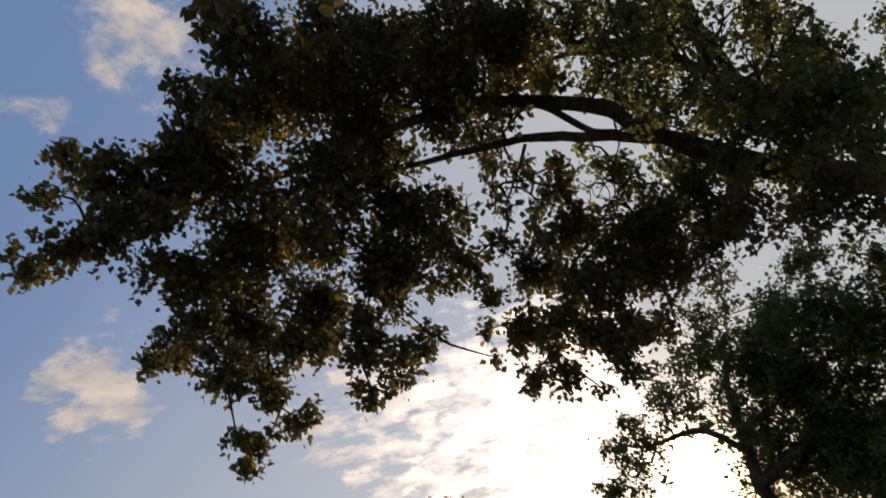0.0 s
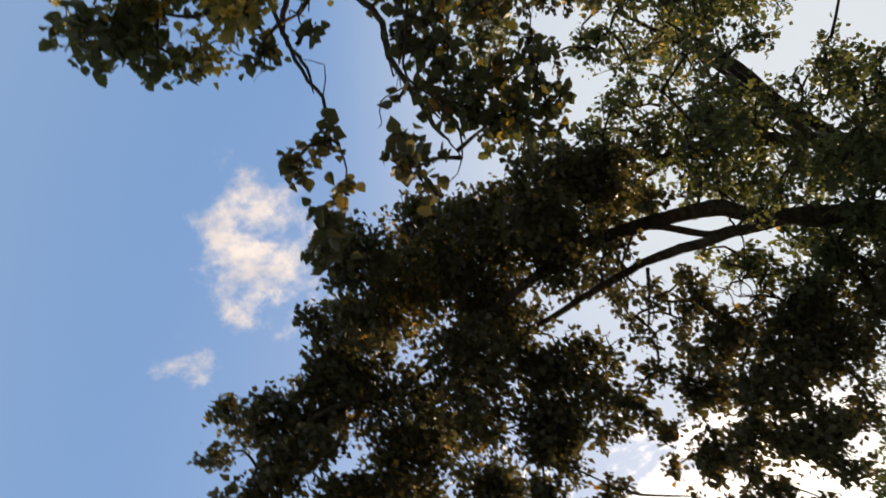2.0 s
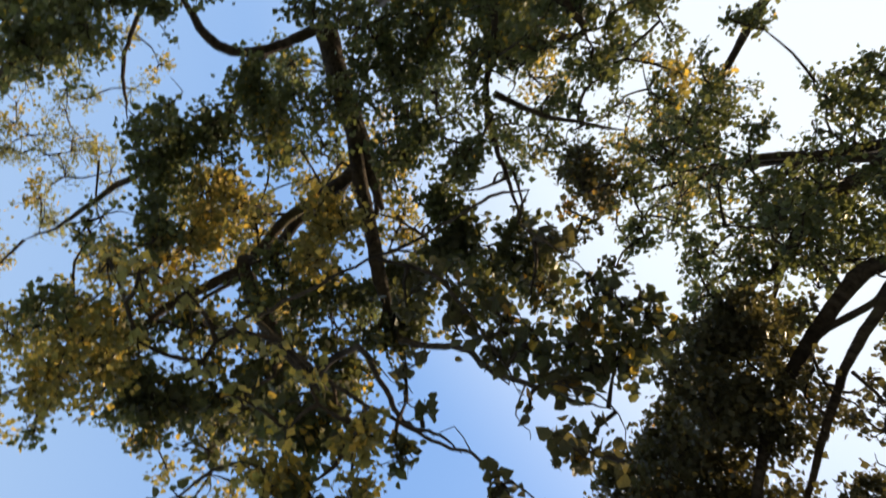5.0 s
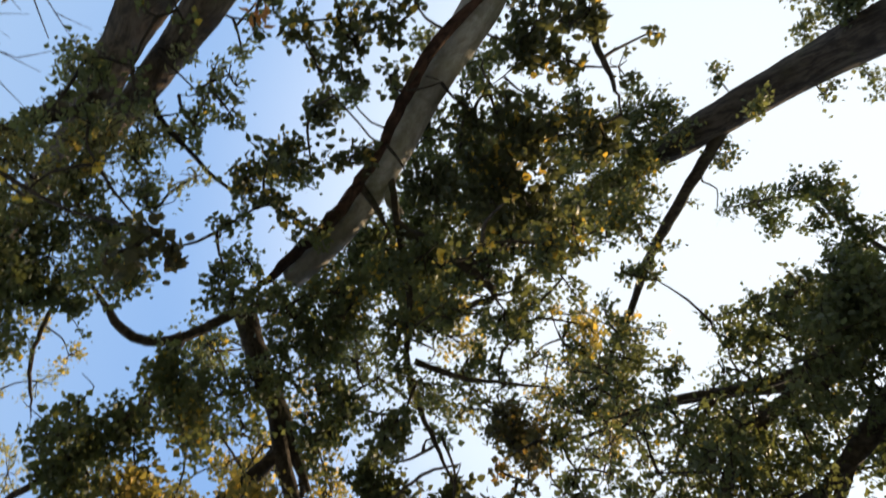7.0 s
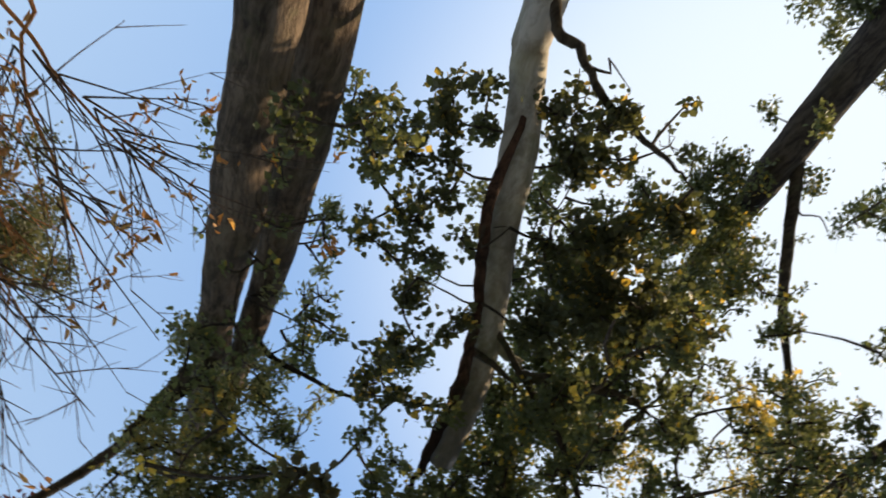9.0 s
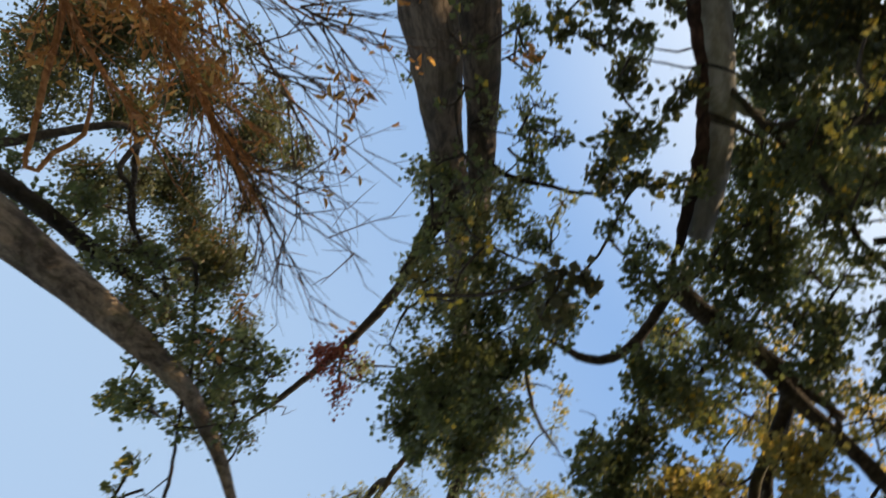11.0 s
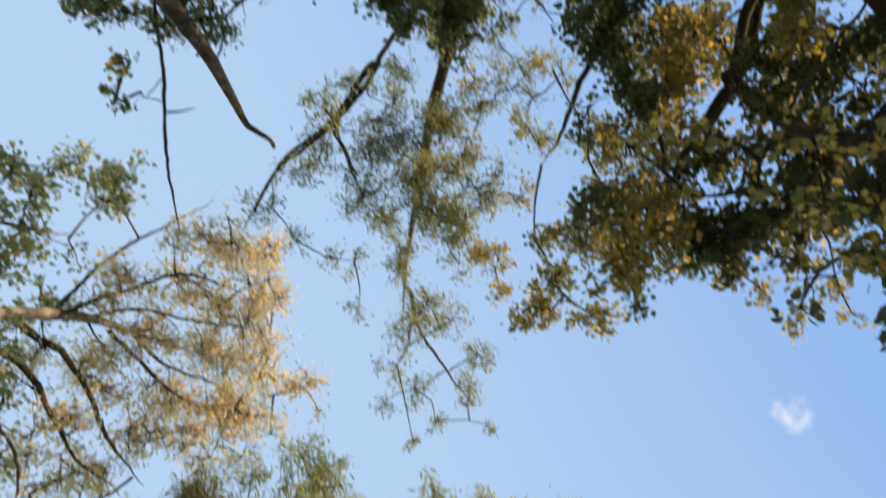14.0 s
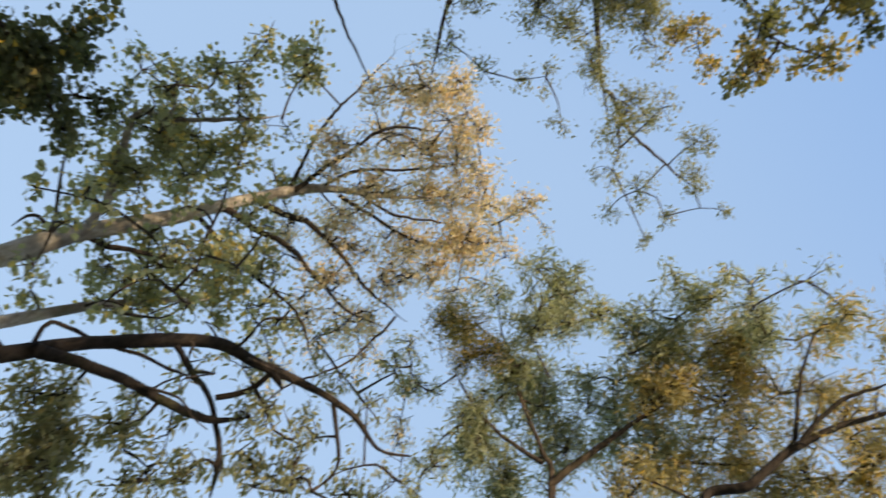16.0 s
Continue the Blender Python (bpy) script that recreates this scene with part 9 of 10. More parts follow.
boughs(golden_tree, "tan", 0.68, [(-0.7, -4.7, 10.1, 0.25), (-0.7, -4.8, 10.1, 0.27), (-0.8, -4.5, 10.1, 0.23), (-0.6, -4.7, 10.1, 0.27), (-2.4, -4.2, 9.4, 0.24), (-2.5, -4.0, 9.5, 0.19), (-2.6, -4.2, 9.3, 0.20), (-2.4, -4.1, 9.4, 0.21), (-2.3, -3.8, 9.8, 0.23), (-2.5, -3.6, 9.7, 0.20), (-2.3, -3.6, 9.7, 0.22), (-2.4, -3.7, 9.7, 0.24), (-0.4, -3.9, 10.5, 0.20), (-0.4, -3.8, 10.3, 0.26), (-0.3, -4.1, 10.4, 0.18), (-0.5, -4.2, 10.4, 0.24), (-0.6, -3.4, 10.3, 0.27), (-0.3, -3.5, 10.5, 0.21), (-0.6, -3.5, 10.4, 0.18), (-0.5, -3.7, 10.3, 0.21), (-1.2, -3.4, 11.1, 0.28), (-1.4, -3.6, 10.9, 0.25)])
boughs(golden_tree, "tan", 0.68, [(-1.2, -3.4, 11.0, 0.20), (-1.4, -3.6, 11.0, 0.23)])
boughs(golden_tree, "tan", 1.0, [(-3.1, -3.2, 11.2, 0.11), (-3.1, -3.7, 10.6, 0.23), (-3.5, -4.3, 11.0, 0.30)])
boughs(golden_tree, "mid", 0.8, [(0.06, -4.89, 5.87, 0.14), (-0.03, -4.71, 6.19, 0.14), (-0.31, -4.67, 6.88, 0.16), (-0.38, -4.81, 6.49, 0.14), (0.20, -4.80, 6.23, 0.16), (-0.36, -4.60, 7.43, 0.16), (-0.10, -4.95, 5.50, 0.12), (-0.67, -4.82, 6.99, 0.15), (-0.62, -5.03, 6.27, 0.16), (-1.03, -4.81, 7.20, 0.18), (-1.06, -5.10, 6.68, 0.18), (-0.63, -5.17, 5.98, 0.15), (-0.87, -4.61, 7.63, 0.16), (0.56, -4.86, 6.42, 0.16), (0.39, -5.03, 5.99, 0.15)])
leaf_out(golden_tree, "poplar")

# dark crooked tree with thin green leaves
river_tree = tree((-0.35, -4.99), "dark crooked tree with thin green leaves")
limb(river_tree, "trunk", [(-0.35, -4.99, -0.10), (-0.35, -4.99, 2.00), (-0.37, -5.22, 4.80), (-0.49, -5.25, 5.10), (-0.66, -5.13, 5.40), (-0.87, -4.98, 5.69), (-1.29, -4.61, 6.12), (-1.64, -4.47, 6.27), (-2.05, -4.28, 6.41), (-2.47, -4.11, 6.49), (-2.83, -3.99, 6.38), (-3.06, -3.84, 6.50)], 0.085, 0.035, dark_bark)
limb(river_tree, "limb", [(-0.59, -5.13, 5.24), (-0.86, -5.04, 5.38), (-1.24, -4.89, 5.52), (-1.60, -4.73, 5.63), (-1.79, -4.62, 5.73), (-1.92, -4.48, 5.87)], 0.05, 0.025, dark_bark)
limb(river_tree, "limb", [(-1.16, -4.71, 5.91), (-1.46, -4.67, 5.86), (-1.78, -4.66, 5.76), (-2.00, -4.68, 5.63), (-2.24, -4.80, 5.37)], 0.03, 0.02, dark_bark)
limb(river_tree, "limb", [(-2.30, -4.14, 6.41), (-2.71, -4.24, 6.12), (-2.75, -4.44, 5.92)], 0.022, 0.012, dark_bark)
limb(river_tree, "limb", [(-1.62, -4.41, 6.20), (-1.77, -4.34, 6.21), (-1.93, -4.31, 6.17)], 0.04, 0.03, dark_bark)
limb(river_tree, "limb", [(-0.51, -5.18, 5.52), (-0.85, -5.03, 5.64), (-1.21, -4.80, 5.81), (-1.58, -4.64, 5.85)], 0.02, 0.012, dark_bark)
limb(river_tree, "limb", [(-1.68, -4.69, 5.91), (-1.78, -4.50, 6.06), (-1.75, -4.29, 6.25)], 0.025, 0.02, dark_bark)
boughs(river_tree, "olive", 0.34, [(-2.0, -5.5, 5.6, 0.19), (-1.9, -5.6, 5.5, 0.15), (-1.7, -5.5, 5.6, 0.16), (-1.9, -5.4, 5.6, 0.20), (-1.9, -4.8, 5.3, 0.12), (-1.9, -4.7, 5.2, 0.17), (-1.9, -4.7, 5.3, 0.13), (-1.9, -4.7, 5.4, 0.14), (-2.7, -4.6, 6.1, 0.15), (-2.7, -4.7, 6.1, 0.19), (-2.7, -4.8, 6.3, 0.19), (-2.8, -4.8, 6.1, 0.19), (-1.9, -4.5, 5.9, 0.16), (-2.0, -4.5, 6.1, 0.17), (-1.8, -4.5, 6.1, 0.13), (-1.9, -4.6, 5.9, 0.17), (-2.8, -3.8, 5.6, 0.15), (-2.8, -3.7, 5.6, 0.13), (-2.6, -3.8, 5.5, 0.12), (-2.7, -4.0, 5.6, 0.16), (-2.5, -5.0, 6.1, 0.19), (-2.5, -5.2, 6.2, 0.16)])
boughs(river_tree, "olive", 0.34, [(-2.6, -5.0, 6.0, 0.14), (-2.3, -5.1, 5.9, 0.17)])
boughs(river_tree, "olive", 0.55, [(-1.7, -5.0, 5.6, 0.20), (-2.5, -4.4, 6.3, 0.21)])
boughs(river_tree, "olive", 0.68, [(-1.5, -5.4, 5.6, 0.17), (-1.5, -5.3, 5.6, 0.14), (-1.4, -5.3, 5.5, 0.13), (-1.5, -5.4, 5.5, 0.15)])
boughs(river_tree, "olive", 0.87, [(-0.9, -5.5, 5.3, 0.26), (-1.0, -5.3, 5.3, 0.20), (-1.2, -5.4, 5.2, 0.22), (-1.0, -5.5, 5.4, 0.28), (-1.2, -5.7, 5.2, 0.28), (-1.3, -5.5, 5.2, 0.27), (-1.2, -5.6, 4.8, 0.21), (-1.3, -5.4, 4.9, 0.19), (-1.3, -5.6, 5.1, 0.22), (-1.2, -5.5, 4.8, 0.19), (-1.3, -5.4, 5.2, 0.20), (-1.5, -5.5, 4.9, 0.23)])
boughs(river_tree, "olive", 0.42, [(-1.83, -5.07, 6.78, 0.24), (-2.23, -5.01, 6.68, 0.26), (-2.61, -4.90, 6.60, 0.25), (-2.41, -4.54, 7.25, 0.26), (-2.04, -4.62, 7.34, 0.25), (-2.81, -4.42, 7.17, 0.26), (-2.05, -5.46, 5.84, 0.24), (-2.69, -4.98, 6.18, 0.26), (-3.08, -4.56, 6.63, 0.26), (-3.42, -4.31, 6.76, 0.22), (-2.34, -5.14, 6.21, 0.26), (-1.45, -5.41, 5.98, 0.22), (-1.57, -5.24, 6.41, 0.20), (-2.73, -4.16, 7.51, 0.22), (-1.92, -5.65, 5.49, 0.22)])
leaf_out(river_tree, "poplar")

# dense dark green tree beside the golden one
oak = tree((1.95, -4.82), "dense dark green tree beside the golden one")
limb(oak, "trunk", [(1.95, -4.82, -0.10), (1.95, -4.82, 2.50), (1.86, -4.61, 4.96), (1.93, -4.34, 5.88), (1.34, -4.74, 6.37)], 0.14, 0.03, bark)
limb(oak, "limb", [(1.98, -4.24, 5.82), (2.29, -3.39, 5.99), (1.90, -3.70, 5.90), (1.65, -3.52, 6.00), (1.38, -3.43, 6.02)], 0.03, 0.008, bark)
boughs(oak, "green", 0.68, [(0.7, -4.3, 6.3, 0.15), (0.8, -4.4, 6.2, 0.14), (0.6, -4.3, 6.4, 0.16), (0.6, -4.4, 6.3, 0.14)])
boughs(oak, "green", 1.1, [(1.9, -3.1, 5.5, 0.15), (1.7, -3.2, 5.7, 0.09), (1.3, -3.4, 5.7, 0.15), (1.1, -3.6, 6.0, 0.11), (1.8, -3.6, 5.9, 0.18), (2.0, -3.3, 5.4, 0.16)])
boughs(oak, "green", 1.36, [(1.1, -4.2, 6.0, 0.18), (1.1, -4.5, 6.0, 0.17), (1.2, -4.3, 5.9, 0.22), (1.2, -4.5, 6.0, 0.21), (1.2, -4.3, 5.9, 0.23), (1.0, -4.4, 5.9, 0.23), (1.0, -4.3, 5.9, 0.20), (1.0, -4.5, 6.0, 0.17), (1.1, -4.4, 5.9, 0.14), (0.9, -4.5, 6.0, 0.18), (1.0, -4.4, 5.8, 0.14), (0.9, -4.3, 5.9, 0.13), (1.2, -4.2, 6.4, 0.14), (1.1, -4.3, 6.4, 0.16), (1.0, -4.3, 6.4, 0.11), (1.1, -4.1, 6.4, 0.15), (1.1, -4.9, 5.9, 0.22), (1.0, -4.9, 5.9, 0.19), (1.1, -4.7, 6.1, 0.17), (1.1, -4.7, 5.9, 0.18), (1.2, -4.9, 6.1, 0.15), (1.2, -4.9, 6.0, 0.20)])
boughs(oak, "green", 2.2, [(0.6, -4.4, 5.9, 0.17)])
leaf_out(oak, "poplar")

# green willow with narrow leaves
willow = tree((-4.42, -3.10), "green willow with narrow leaves")
limb(willow, "trunk", [(-4.42, -3.10, -0.10), (-4.42, -3.10, 2.50), (-4.60, -3.35, 7.34), (-4.39, -3.43, 7.99), (-4.15, -3.58, 8.45), (-3.80, -3.73, 9.07)], 0.12, 0.02, bark)
limb(willow, "limb", [(-4.55, -3.39, 7.63), (-4.60, -2.76, 8.25), (-4.66, -2.15, 8.77), (-4.55, -1.55, 9.31)], 0.04, 0.01, bark)
limb(willow, "limb", [(-4.42, -3.42, 7.84), (-3.96, -3.95, 8.26), (-3.47, -4.24, 8.74)], 0.03, 0.01, bark)
boughs(willow, "gold", 0.81, [(-2.7, -3.8, 8.2, 0.24), (-2.8, -3.6, 8.1, 0.17), (-2.8, -3.6, 8.3, 0.23), (-2.6, -3.6, 8.1, 0.21), (-2.8, -3.8, 8.4, 0.19), (-2.9, -3.5, 8.3, 0.18), (-3.5, -3.8, 8.9, 0.26), (-3.5, -4.0, 8.9, 0.25), (-3.5, -3.8, 8.8, 0.19), (-3.5, -3.7, 8.8, 0.23), (-3.5, -4.1, 8.8, 0.20), (-3.3, -4.0, 8.8, 0.19)])
boughs(willow, "willow", 0.34, [(-3.4, -4.8, 8.8, 0.22), (-3.1, -4.7, 8.9, 0.20), (-3.2, -5.0, 8.8, 0.18), (-3.1, -4.7, 9.0, 0.24), (-3.6, -4.9, 8.8, 0.23), (-3.6, -4.6, 8.6, 0.23), (-3.6, -4.8, 8.8, 0.24), (-3.6, -4.9, 8.7, 0.20)])
boughs(willow, "willow", 0.55, [(-4.0, -0.4, 9.0, 0.22), (-4.2, -0.2, 8.6, 0.15)])
boughs(willow, "willow", 0.62, [(-3.9, -3.1, 9.6, 0.24), (-3.8, -3.2, 9.6, 0.26), (-3.5, -3.0, 9.4, 0.25), (-3.5, -2.9, 9.6, 0.26), (-3.8, -3.0, 9.5, 0.20), (-3.7, -2.9, 9.3, 0.25), (-4.0, -2.8, 10.0, 0.18), (-4.0, -2.6, 9.9, 0.23), (-4.0, -2.7, 9.8, 0.21), (-3.9, -2.8, 9.9, 0.24), (-5.0, -2.5, 9.1, 0.27), (-4.9, -2.5, 9.0, 0.20), (-4.6, -2.6, 9.3, 0.23), (-4.9, -2.7, 9.3, 0.24), (-4.8, -2.5, 9.3, 0.27), (-4.8, -2.5, 9.0, 0.27), (-5.0, -2.9, 9.0, 0.24), (-5.2, -3.1, 9.3, 0.29), (-5.2, -3.1, 9.0, 0.21), (-5.2, -3.1, 9.0, 0.21), (-5.3, -2.9, 9.0, 0.30), (-5.1, -2.9, 9.3, 0.28)])
boughs(willow, "willow", 0.62, [(-4.6, -1.1, 9.4, 0.20), (-4.7, -1.0, 9.4, 0.20), (-4.6, -1.2, 9.4, 0.22), (-4.8, -1.3, 9.6, 0.23), (-4.2, -2.1, 9.0, 0.24), (-4.1, -2.3, 8.9, 0.24), (-4.3, -2.1, 9.0, 0.27), (-4.3, -2.2, 8.9, 0.25), (-4.4, -2.3, 8.8, 0.22), (-4.2, -2.3, 9.1, 0.19), (-4.2, -3.7, 8.8, 0.27), (-4.2, -3.7, 9.2, 0.22), (-4.1, -4.0, 8.8, 0.23), (-4.0, -3.8, 9.0, 0.30), (-3.9, -3.6, 9.0, 0.23), (-4.1, -3.9, 8.9, 0.22), (-4.8, -3.2, 9.1, 0.27), (-4.4, -2.9, 9.1, 0.22), (-4.4, -3.1, 9.3, 0.23), (-4.7, -3.1, 9.1, 0.30), (-4.7, -2.8, 9.0, 0.21), (-4.5, -2.7, 9.1, 0.24)])
boughs(willow, "willow", 0.62, [(-5.2, -2.6, 9.1, 0.26), (-5.2, -2.4, 8.9, 0.28), (-5.2, -2.5, 8.8, 0.23), (-5.4, -2.6, 8.9, 0.26), (-5.1, -2.9, 8.9, 0.30), (-5.5, -2.5, 8.9, 0.24), (-4.6, -4.6, 8.3, 0.24), (-4.5, -4.4, 8.3, 0.23), (-4.2, -4.4, 8.6, 0.29), (-4.3, -4.7, 8.4, 0.23), (-4.4, -4.4, 8.7, 0.25), (-4.3, -4.3, 8.4, 0.30)])
boughs(willow, "willow", 0.68, [(-4.0, -4.5, 7.7, 0.22), (-4.0, -4.6, 7.9, 0.19), (-4.0, -4.6, 7.7, 0.21), (-4.2, -4.8, 7.7, 0.19)])
boughs(willow, "willow", 0.81, [(-3.5, -2.9, 9.4, 0.23), (-3.2, -2.8, 9.3, 0.25), (-3.3, -2.8, 9.2, 0.26), (-3.3, -2.6, 9.2, 0.20), (-3.6, -2.9, 9.4, 0.22), (-3.2, -2.8, 9.1, 0.19), (-3.2, -2.9, 8.3, 0.20), (-3.2, -3.0, 8.4, 0.23), (-3.2, -3.2, 8.7, 0.20), (-3.1, -2.9, 8.5, 0.24), (-3.3, -3.1, 8.5, 0.21), (-3.1, -2.9, 8.7, 0.20), (-3.7, -3.7, 9.1, 0.19), (-3.7, -3.8, 8.9, 0.20), (-3.8, -3.6, 8.9, 0.24), (-3.6, -3.6, 9.0, 0.23), (-3.9, -3.6, 8.9, 0.19), (-3.8, -3.5, 8.9, 0.20), (-3.9, -2.3, 9.2, 0.25), (-3.9, -2.0, 9.3, 0.24), (-4.0, -2.2, 9.1, 0.25), (-4.0, -2.3, 9.2, 0.24)])
boughs(willow, "willow", 0.81, [(-3.8, -1.1, 9.3, 0.21), (-3.9, -1.5, 9.3, 0.19), (-4.0, -1.5, 9.2, 0.23), (-3.9, -1.3, 9.1, 0.23), (-4.2, -1.0, 9.1, 0.20), (-4.2, -1.0, 9.3, 0.22), (-4.4, -1.1, 9.2, 0.20), (-4.0, -0.9, 9.3, 0.21), (-4.4, -1.9, 9.3, 0.26), (-4.1, -1.8, 9.3, 0.24), (-4.3, -1.9, 9.1, 0.20), (-4.3, -2.0, 9.1, 0.27), (-4.2, -2.1, 9.1, 0.25), (-4.3, -2.1, 9.2, 0.26), (-4.0, -0.9, 8.6, 0.19), (-4.1, -1.0, 8.3, 0.17), (-4.0, -0.9, 8.2, 0.16), (-3.9, -0.9, 8.3, 0.16)])
boughs(willow, "willow", 0.87, [(-3.9, -4.1, 8.4, 0.32), (-3.9, -4.2, 8.2, 0.27), (-4.3, -4.2, 8.6, 0.29), (-4.1, -4.2, 8.7, 0.32), (-4.1, -4.1, 8.2, 0.30), (-4.3, -4.3, 8.3, 0.23), (-4.5, -3.5, 9.4, 0.33), (-4.6, -3.8, 8.9, 0.31), (-4.5, -3.7, 9.3, 0.25), (-4.3, -3.9, 9.3, 0.36), (-4.4, -3.6, 8.9, 0.34), (-4.3, -3.6, 9.3, 0.36), (-5.0, -3.7, 8.5, 0.35), (-4.8, -3.4, 8.5, 0.31), (-4.7, -3.5, 8.8, 0.26), (-4.8, -3.4, 8.5, 0.35), (-5.1, -3.2, 8.7, 0.29), (-4.7, -3.4, 8.8, 0.26), (-4.6, -4.0, 8.1, 0.27), (-4.6, -4.0, 8.2, 0.26), (-4.6, -4.0, 8.2, 0.28), (-4.8, -4.2, 8.0, 0.20)])
boughs(willow, "willow", 0.87, [(-5.0, -4.2, 8.2, 0.27), (-4.8, -4.2, 8.0, 0.20)])
boughs(willow, "willow", 1.0, [(-3.2, -3.7, 9.7, 0.26), (-4.0, -1.5, 9.3, 0.28), (-3.1, -4.0, 9.1, 0.27)])
boughs(willow, "willow", 1.3, [(-2.9, -2.9, 9.2, 0.28), (-3.2, -2.6, 9.6, 0.11), (-3.6, -1.6, 9.4, 0.19), (-4.8, -0.4, 9.4, 0.29)])
leaf_out(willow, "willow")

# willow with narrow golden sunlit leaves
golden_willow = tree((-4.37, -0.54), "willow with narrow golden sunlit leaves")
limb(golden_willow, "trunk", [(-4.37, -0.54, -0.10), (-4.37, -0.54, 3.00), (-4.76, -1.88, 6.84), (-4.84, -1.47, 7.27), (-4.84, -1.08, 7.59), (-4.91, -0.66, 7.83), (-5.02, -0.23, 7.99), (-4.90, 0.08, 8.03), (-4.88, 0.17, 8.04), (-4.69, 0.35, 8.16), (-4.51, 0.55, 8.26), (-4.46, 0.67, 8.27)], 0.1, 0.022, dark_bark)
limb(golden_willow, "limb", [(-4.83, -1.02, 7.60), (-4.74, -0.75, 7.82), (-4.72, -0.47, 7.97), (-4.75, 0.02, 8.06)], 0.03, 0.01, dark_bark)
limb(golden_willow, "limb", [(-4.84, -1.03, 7.73), (-4.69, -0.87, 8.18), (-4.49, -0.61, 8.65), (-4.47, -0.27, 8.97)], 0.025, 0.008, dark_bark)
boughs(golden_willow, "wgold", 0.55, [(-4.9, -0.2, 8.2, 0.21)])
boughs(golden_willow, "wgold", 0.81, [(-4.8, -1.8, 9.5, 0.29), (-4.7, -1.3, 9.4, 0.35), (-4.9, -1.4, 9.6, 0.30), (-4.7, -1.5, 9.4, 0.37), (-4.6, -1.5, 9.5, 0.32), (-4.9, -1.5, 9.6, 0.36), (-4.9, -2.1, 9.0, 0.35), (-4.8, -2.0, 9.0, 0.30), (-4.5, -2.2, 8.9, 0.28), (-4.6, -2.3, 8.6, 0.38), (-4.5, -2.0, 8.7, 0.27), (-4.6, -2.1, 8.9, 0.38), (-5.1, -1.3, 9.4, 0.36), (-5.1, -1.6, 9.3, 0.34), (-5.1, -1.7, 9.1, 0.38), (-4.8, -1.4, 9.3, 0.32), (-5.1, -1.7, 9.0, 0.35), (-5.2, -1.1, 9.0, 0.38), (-5.6, -1.7, 9.3, 0.30), (-5.7, -2.0, 9.2, 0.40), (-5.6, -1.5, 9.1, 0.37), (-5.8, -1.8, 8.8, 0.31)])
boughs(golden_willow, "wgold", 0.81, [(-6.1, -2.0, 9.0, 0.43), (-6.0, -1.8, 9.1, 0.31), (-5.6, -2.3, 8.8, 0.37), (-5.6, -2.5, 8.9, 0.34), (-6.0, -2.3, 8.8, 0.33), (-5.7, -2.3, 9.1, 0.36), (-5.7, -2.7, 8.8, 0.28), (-5.9, -2.6, 8.8, 0.33), (-4.9, -2.5, 7.8, 0.25), (-4.9, -2.6, 7.7, 0.24), (-4.8, -2.7, 8.0, 0.19), (-4.7, -2.5, 7.9, 0.19), (-4.9, -2.8, 7.8, 0.19), (-5.0, -2.7, 7.7, 0.25), (-5.3, -0.7, 9.0, 0.20), (-5.3, -0.7, 9.0, 0.19), (-5.2, -0.9, 9.2, 0.19), (-5.4, -0.7, 9.0, 0.20), (-5.6, -0.4, 8.6, 0.27), (-5.8, -0.4, 8.4, 0.27), (-5.8, -0.5, 8.3, 0.23), (-5.5, -0.6, 8.4, 0.22)])
boughs(golden_willow, "wgold", 0.81, [(-6.0, -0.6, 8.5, 0.23), (-5.9, -0.5, 8.7, 0.25), (-5.8, -0.9, 8.1, 0.21), (-5.7, -1.1, 8.3, 0.19), (-5.8, -0.9, 8.2, 0.17), (-5.7, -1.1, 8.2, 0.16), (-6.1, -1.5, 8.3, 0.22), (-6.1, -1.5, 8.6, 0.26), (-6.1, -1.3, 8.6, 0.31), (-5.9, -1.4, 8.6, 0.31), (-6.0, -1.3, 8.6, 0.29), (-6.0, -1.7, 8.6, 0.29), (-6.1, -0.6, 8.4, 0.19), (-6.1, -0.6, 8.3, 0.22), (-6.0, -0.6, 8.5, 0.21), (-6.2, -0.6, 8.2, 0.20)])
boughs(golden_willow, "wgold", 1.1, [(-4.2, -0.2, 8.5, 0.22)])
boughs(golden_willow, "wgold", 1.2, [(-4.6, -0.5, 9.0, 0.29), (-5.2, 0.2, 9.3, 0.31), (-5.5, 0.5, 9.0, 0.25), (-5.9, 0.5, 8.9, 0.32), (-5.6, 0.0, 8.6, 0.30), (-5.0, -0.5, 8.3, 0.28), (-5.0, -0.9, 8.0, 0.27), (-5.5, 0.4, 7.8, 0.23)])
leaf_out(golden_willow, "willow")

# slender bare sapling with fine twigs
bare_sapling = tree((-6.90, -0.30), "slender bare sapling with fine twigs")
limb(bare_sapling, "trunk", [(-6.90, -0.30, -0.10), (-6.95, -0.28, 4.50), (-6.62, -0.08, 8.40), (-6.04, 0.16, 9.55), (-5.73, 0.27, 9.77), (-5.37, 0.49, 9.99), (-4.98, 0.73, 10.20)], 0.05, 0.006, bark)
limb(bare_sapling, "limb", [(-6.00, 0.17, 9.58), (-5.51, 0.33, 9.91), (-5.13, 0.39, 10.15)], 0.016, 0.005, bark)
limb(bare_sapling, "limb", [(-5.81, 0.25, 9.71), (-5.58, 0.56, 9.84), (-5.47, 0.76, 9.89)], 0.014, 0.005, bark)
limb(bare_sapling, "limb", [(-6.05, 0.17, 9.54), (-5.92, 0.48, 9.61), (-5.75, 0.83, 9.69), (-5.62, 1.26, 9.70)], 0.018, 0.005, bark)
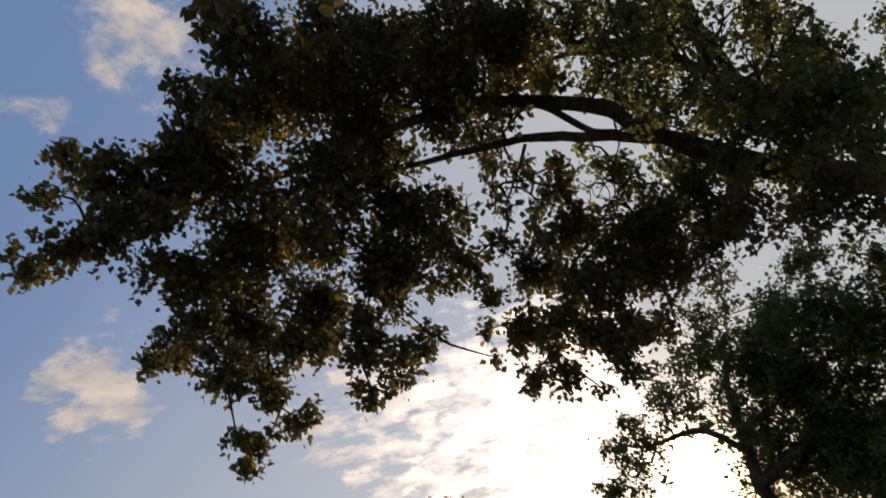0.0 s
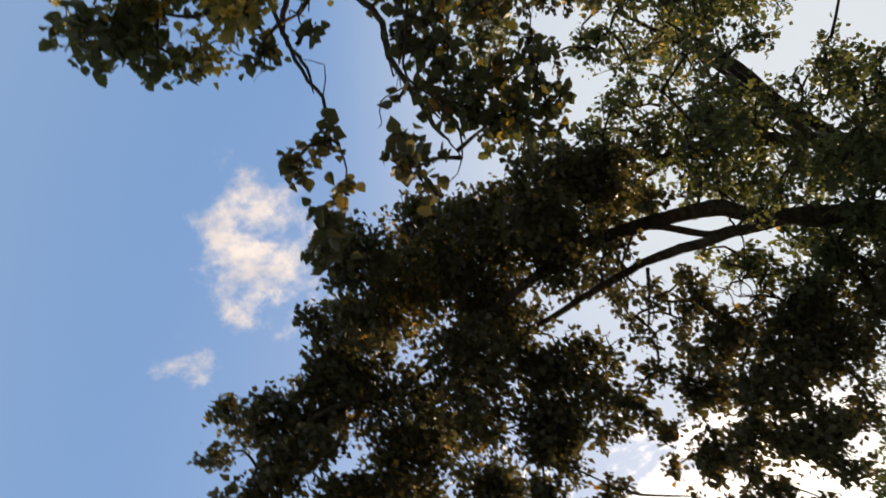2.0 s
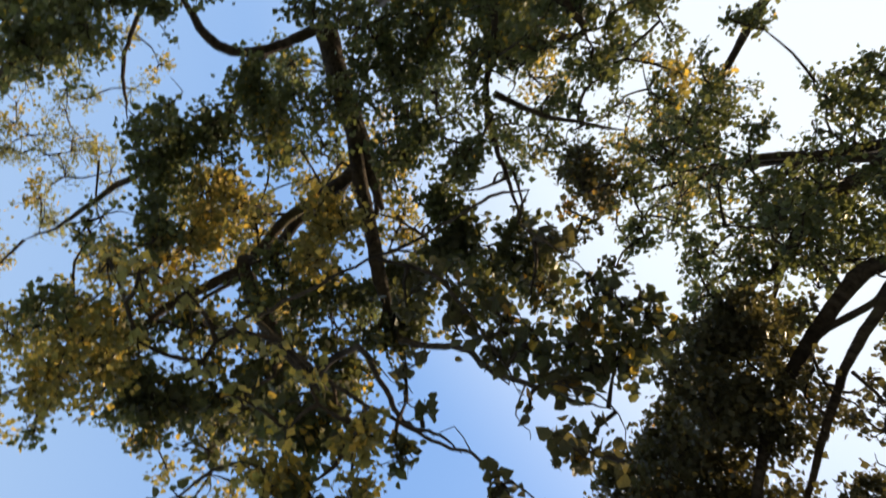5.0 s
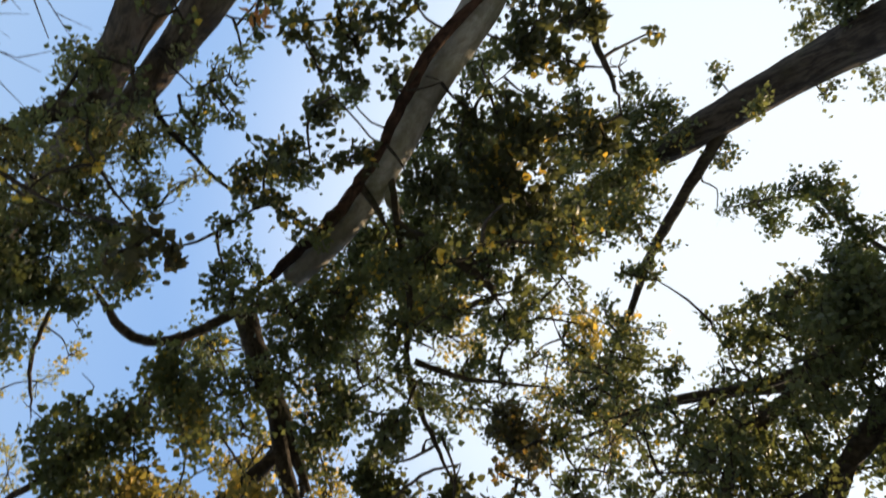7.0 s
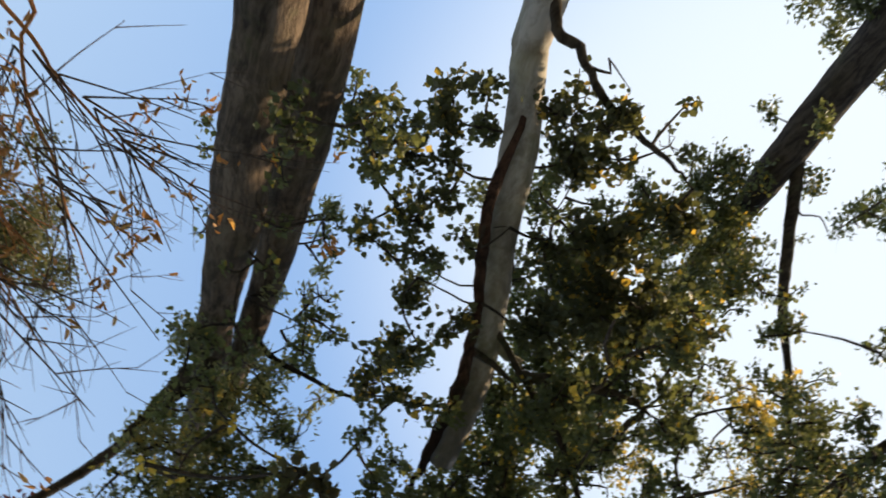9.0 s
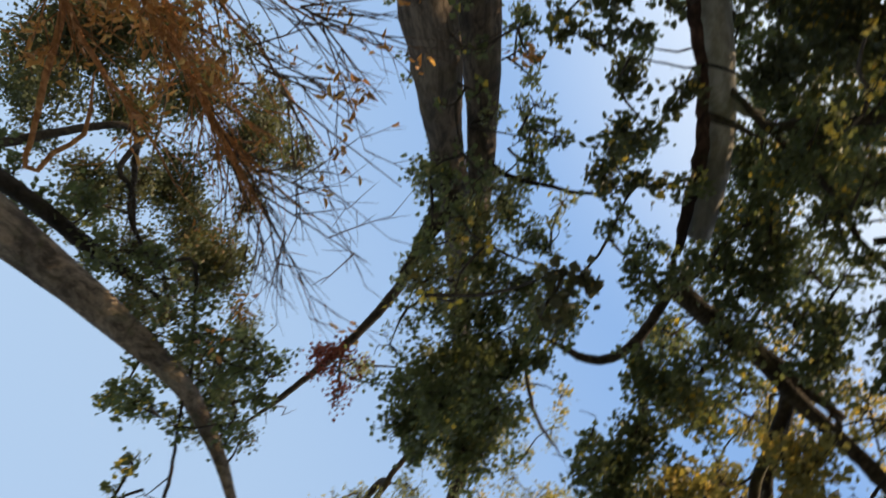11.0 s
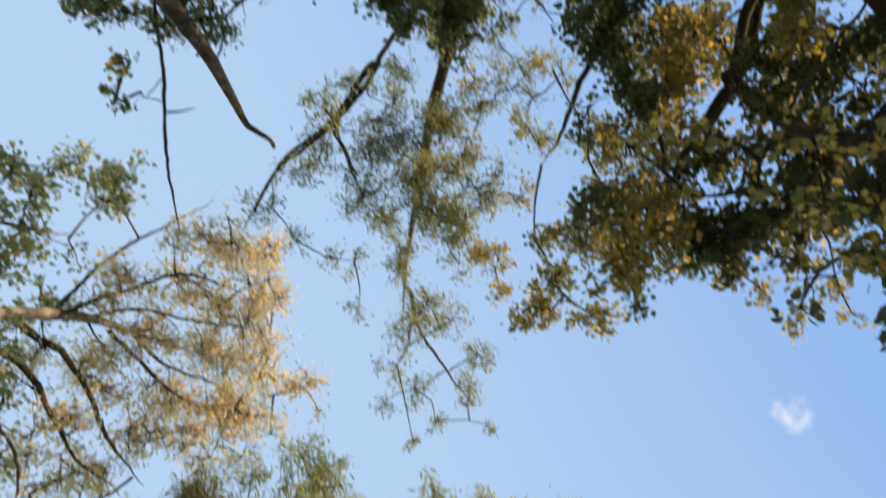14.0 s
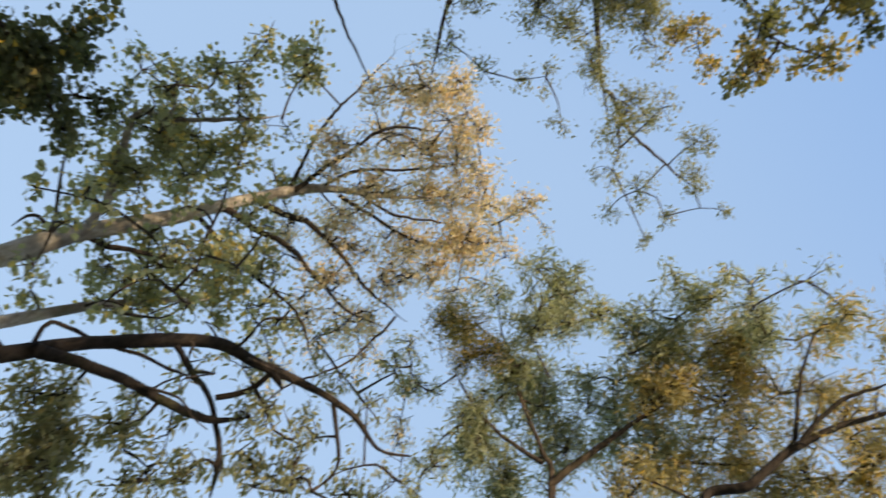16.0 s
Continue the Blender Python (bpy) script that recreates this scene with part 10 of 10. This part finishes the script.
limb(bare_sapling, "limb", [(-5.83, 0.52, 9.67), (-5.54, 0.79, 9.84), (-5.23, 0.97, 10.01)], 0.012, 0.004, bark)
twig_fan(bare_sapling, [(-5.90, 0.20, 9.66), (-5.51, 0.33, 9.91), (-5.20, 0.45, 10.08)], 22, 0.42, 0.35, 0, ash_bark)
twig_fan(bare_sapling, [(-5.75, 0.55, 9.72), (-5.60, 0.85, 9.76)], 9, 0.4, 0.4, 0, ash_bark)

# small bare tree with dry orange leaves
bare_tree = tree((2.23, -1.34), "small bare tree with dry orange leaves")
limb(bare_tree, "trunk", [(2.23, -1.34, -0.10), (2.23, -1.34, 1.20), (2.13, -1.38, 2.78), (2.36, -1.57, 3.22), (2.27, -1.54, 3.50), (2.11, -1.51, 3.81), (2.02, -1.46, 4.04), (1.84, -1.38, 4.31), (1.75, -1.33, 4.49)], 0.05, 0.006, sunlit_bark)
limb(bare_tree, "limb", [(1.75, -1.77, 3.91), (1.79, -1.67, 3.91), (1.86, -1.56, 3.90), (1.98, -1.50, 3.82), (2.03, -1.46, 3.77)], 0.014, 0.008, sunlit_bark)
limb(bare_tree, "limb", [(2.61, -1.13, 3.67), (2.54, -1.15, 3.83), (2.41, -1.09, 4.05), (2.30, -1.00, 4.25), (2.14, -0.86, 4.46), (1.96, -0.70, 4.66)], 0.011, 0.003, sunlit_bark)
limb(bare_tree, "limb", [(2.60, -1.21, 3.66), (2.61, -1.11, 3.84), (2.56, -0.89, 4.09), (2.52, -0.70, 4.30), (2.47, -0.41, 4.49)], 0.009, 0.003, sunlit_bark)
limb(bare_tree, "limb", [(2.41, -1.32, 3.49), (2.34, -1.30, 3.69), (2.24, -1.26, 3.90), (2.12, -1.22, 4.11), (1.87, -1.15, 4.38)], 0.014, 0.006, sunlit_bark)
twig_fan(bare_tree, [(2.47, -1.29, 3.60), (2.28, -1.25, 3.80), (2.10, -1.20, 3.97), (1.91, -1.13, 4.12)], 32, 0.42, 0.3, 40, sunlit_bark)
twig_fan(bare_tree, [(2.33, -1.31, 3.51), (2.23, -1.27, 3.62), (2.12, -1.23, 3.74)], 22, 0.25, 0.5, 260, sunlit_bark)
twig_fan(bare_tree, [(2.57, -1.16, 3.86), (2.40, -1.09, 4.04), (2.25, -0.98, 4.19), (2.11, -0.88, 4.31)], 20, 0.5, 0.4, 100, twig_bark)
twig_fan(bare_tree, [(2.58, -1.10, 3.87), (2.50, -0.87, 4.02), (2.39, -0.68, 4.14)], 18, 0.5, 0.4, 120, twig_bark)
twig_fan(bare_tree, [(2.27, -1.54, 3.50), (2.05, -1.47, 3.74), (1.91, -1.39, 3.89)], 16, 0.22, 0.5, 60, sunlit_bark)
twig_fan(bare_tree, [(2.16, -1.24, 4.17), (1.92, -1.15, 4.35), (1.74, -1.05, 4.48)], 24, 0.5, 0.4, 40, twig_bark)

# distant dark treetop on the horizon
far_tree = tree((-0.52, 60.00), "distant dark treetop on the horizon")
limb(far_tree, "trunk", [(-0.52, 60.00, 0.00), (-0.52, 60.00, 4.00), (-0.52, 60.00, 7.50)], 0.3, 0.1, bark)
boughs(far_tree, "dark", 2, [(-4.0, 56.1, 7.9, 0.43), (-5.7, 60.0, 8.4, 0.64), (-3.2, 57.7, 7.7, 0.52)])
leaf_out(far_tree, "poplar")
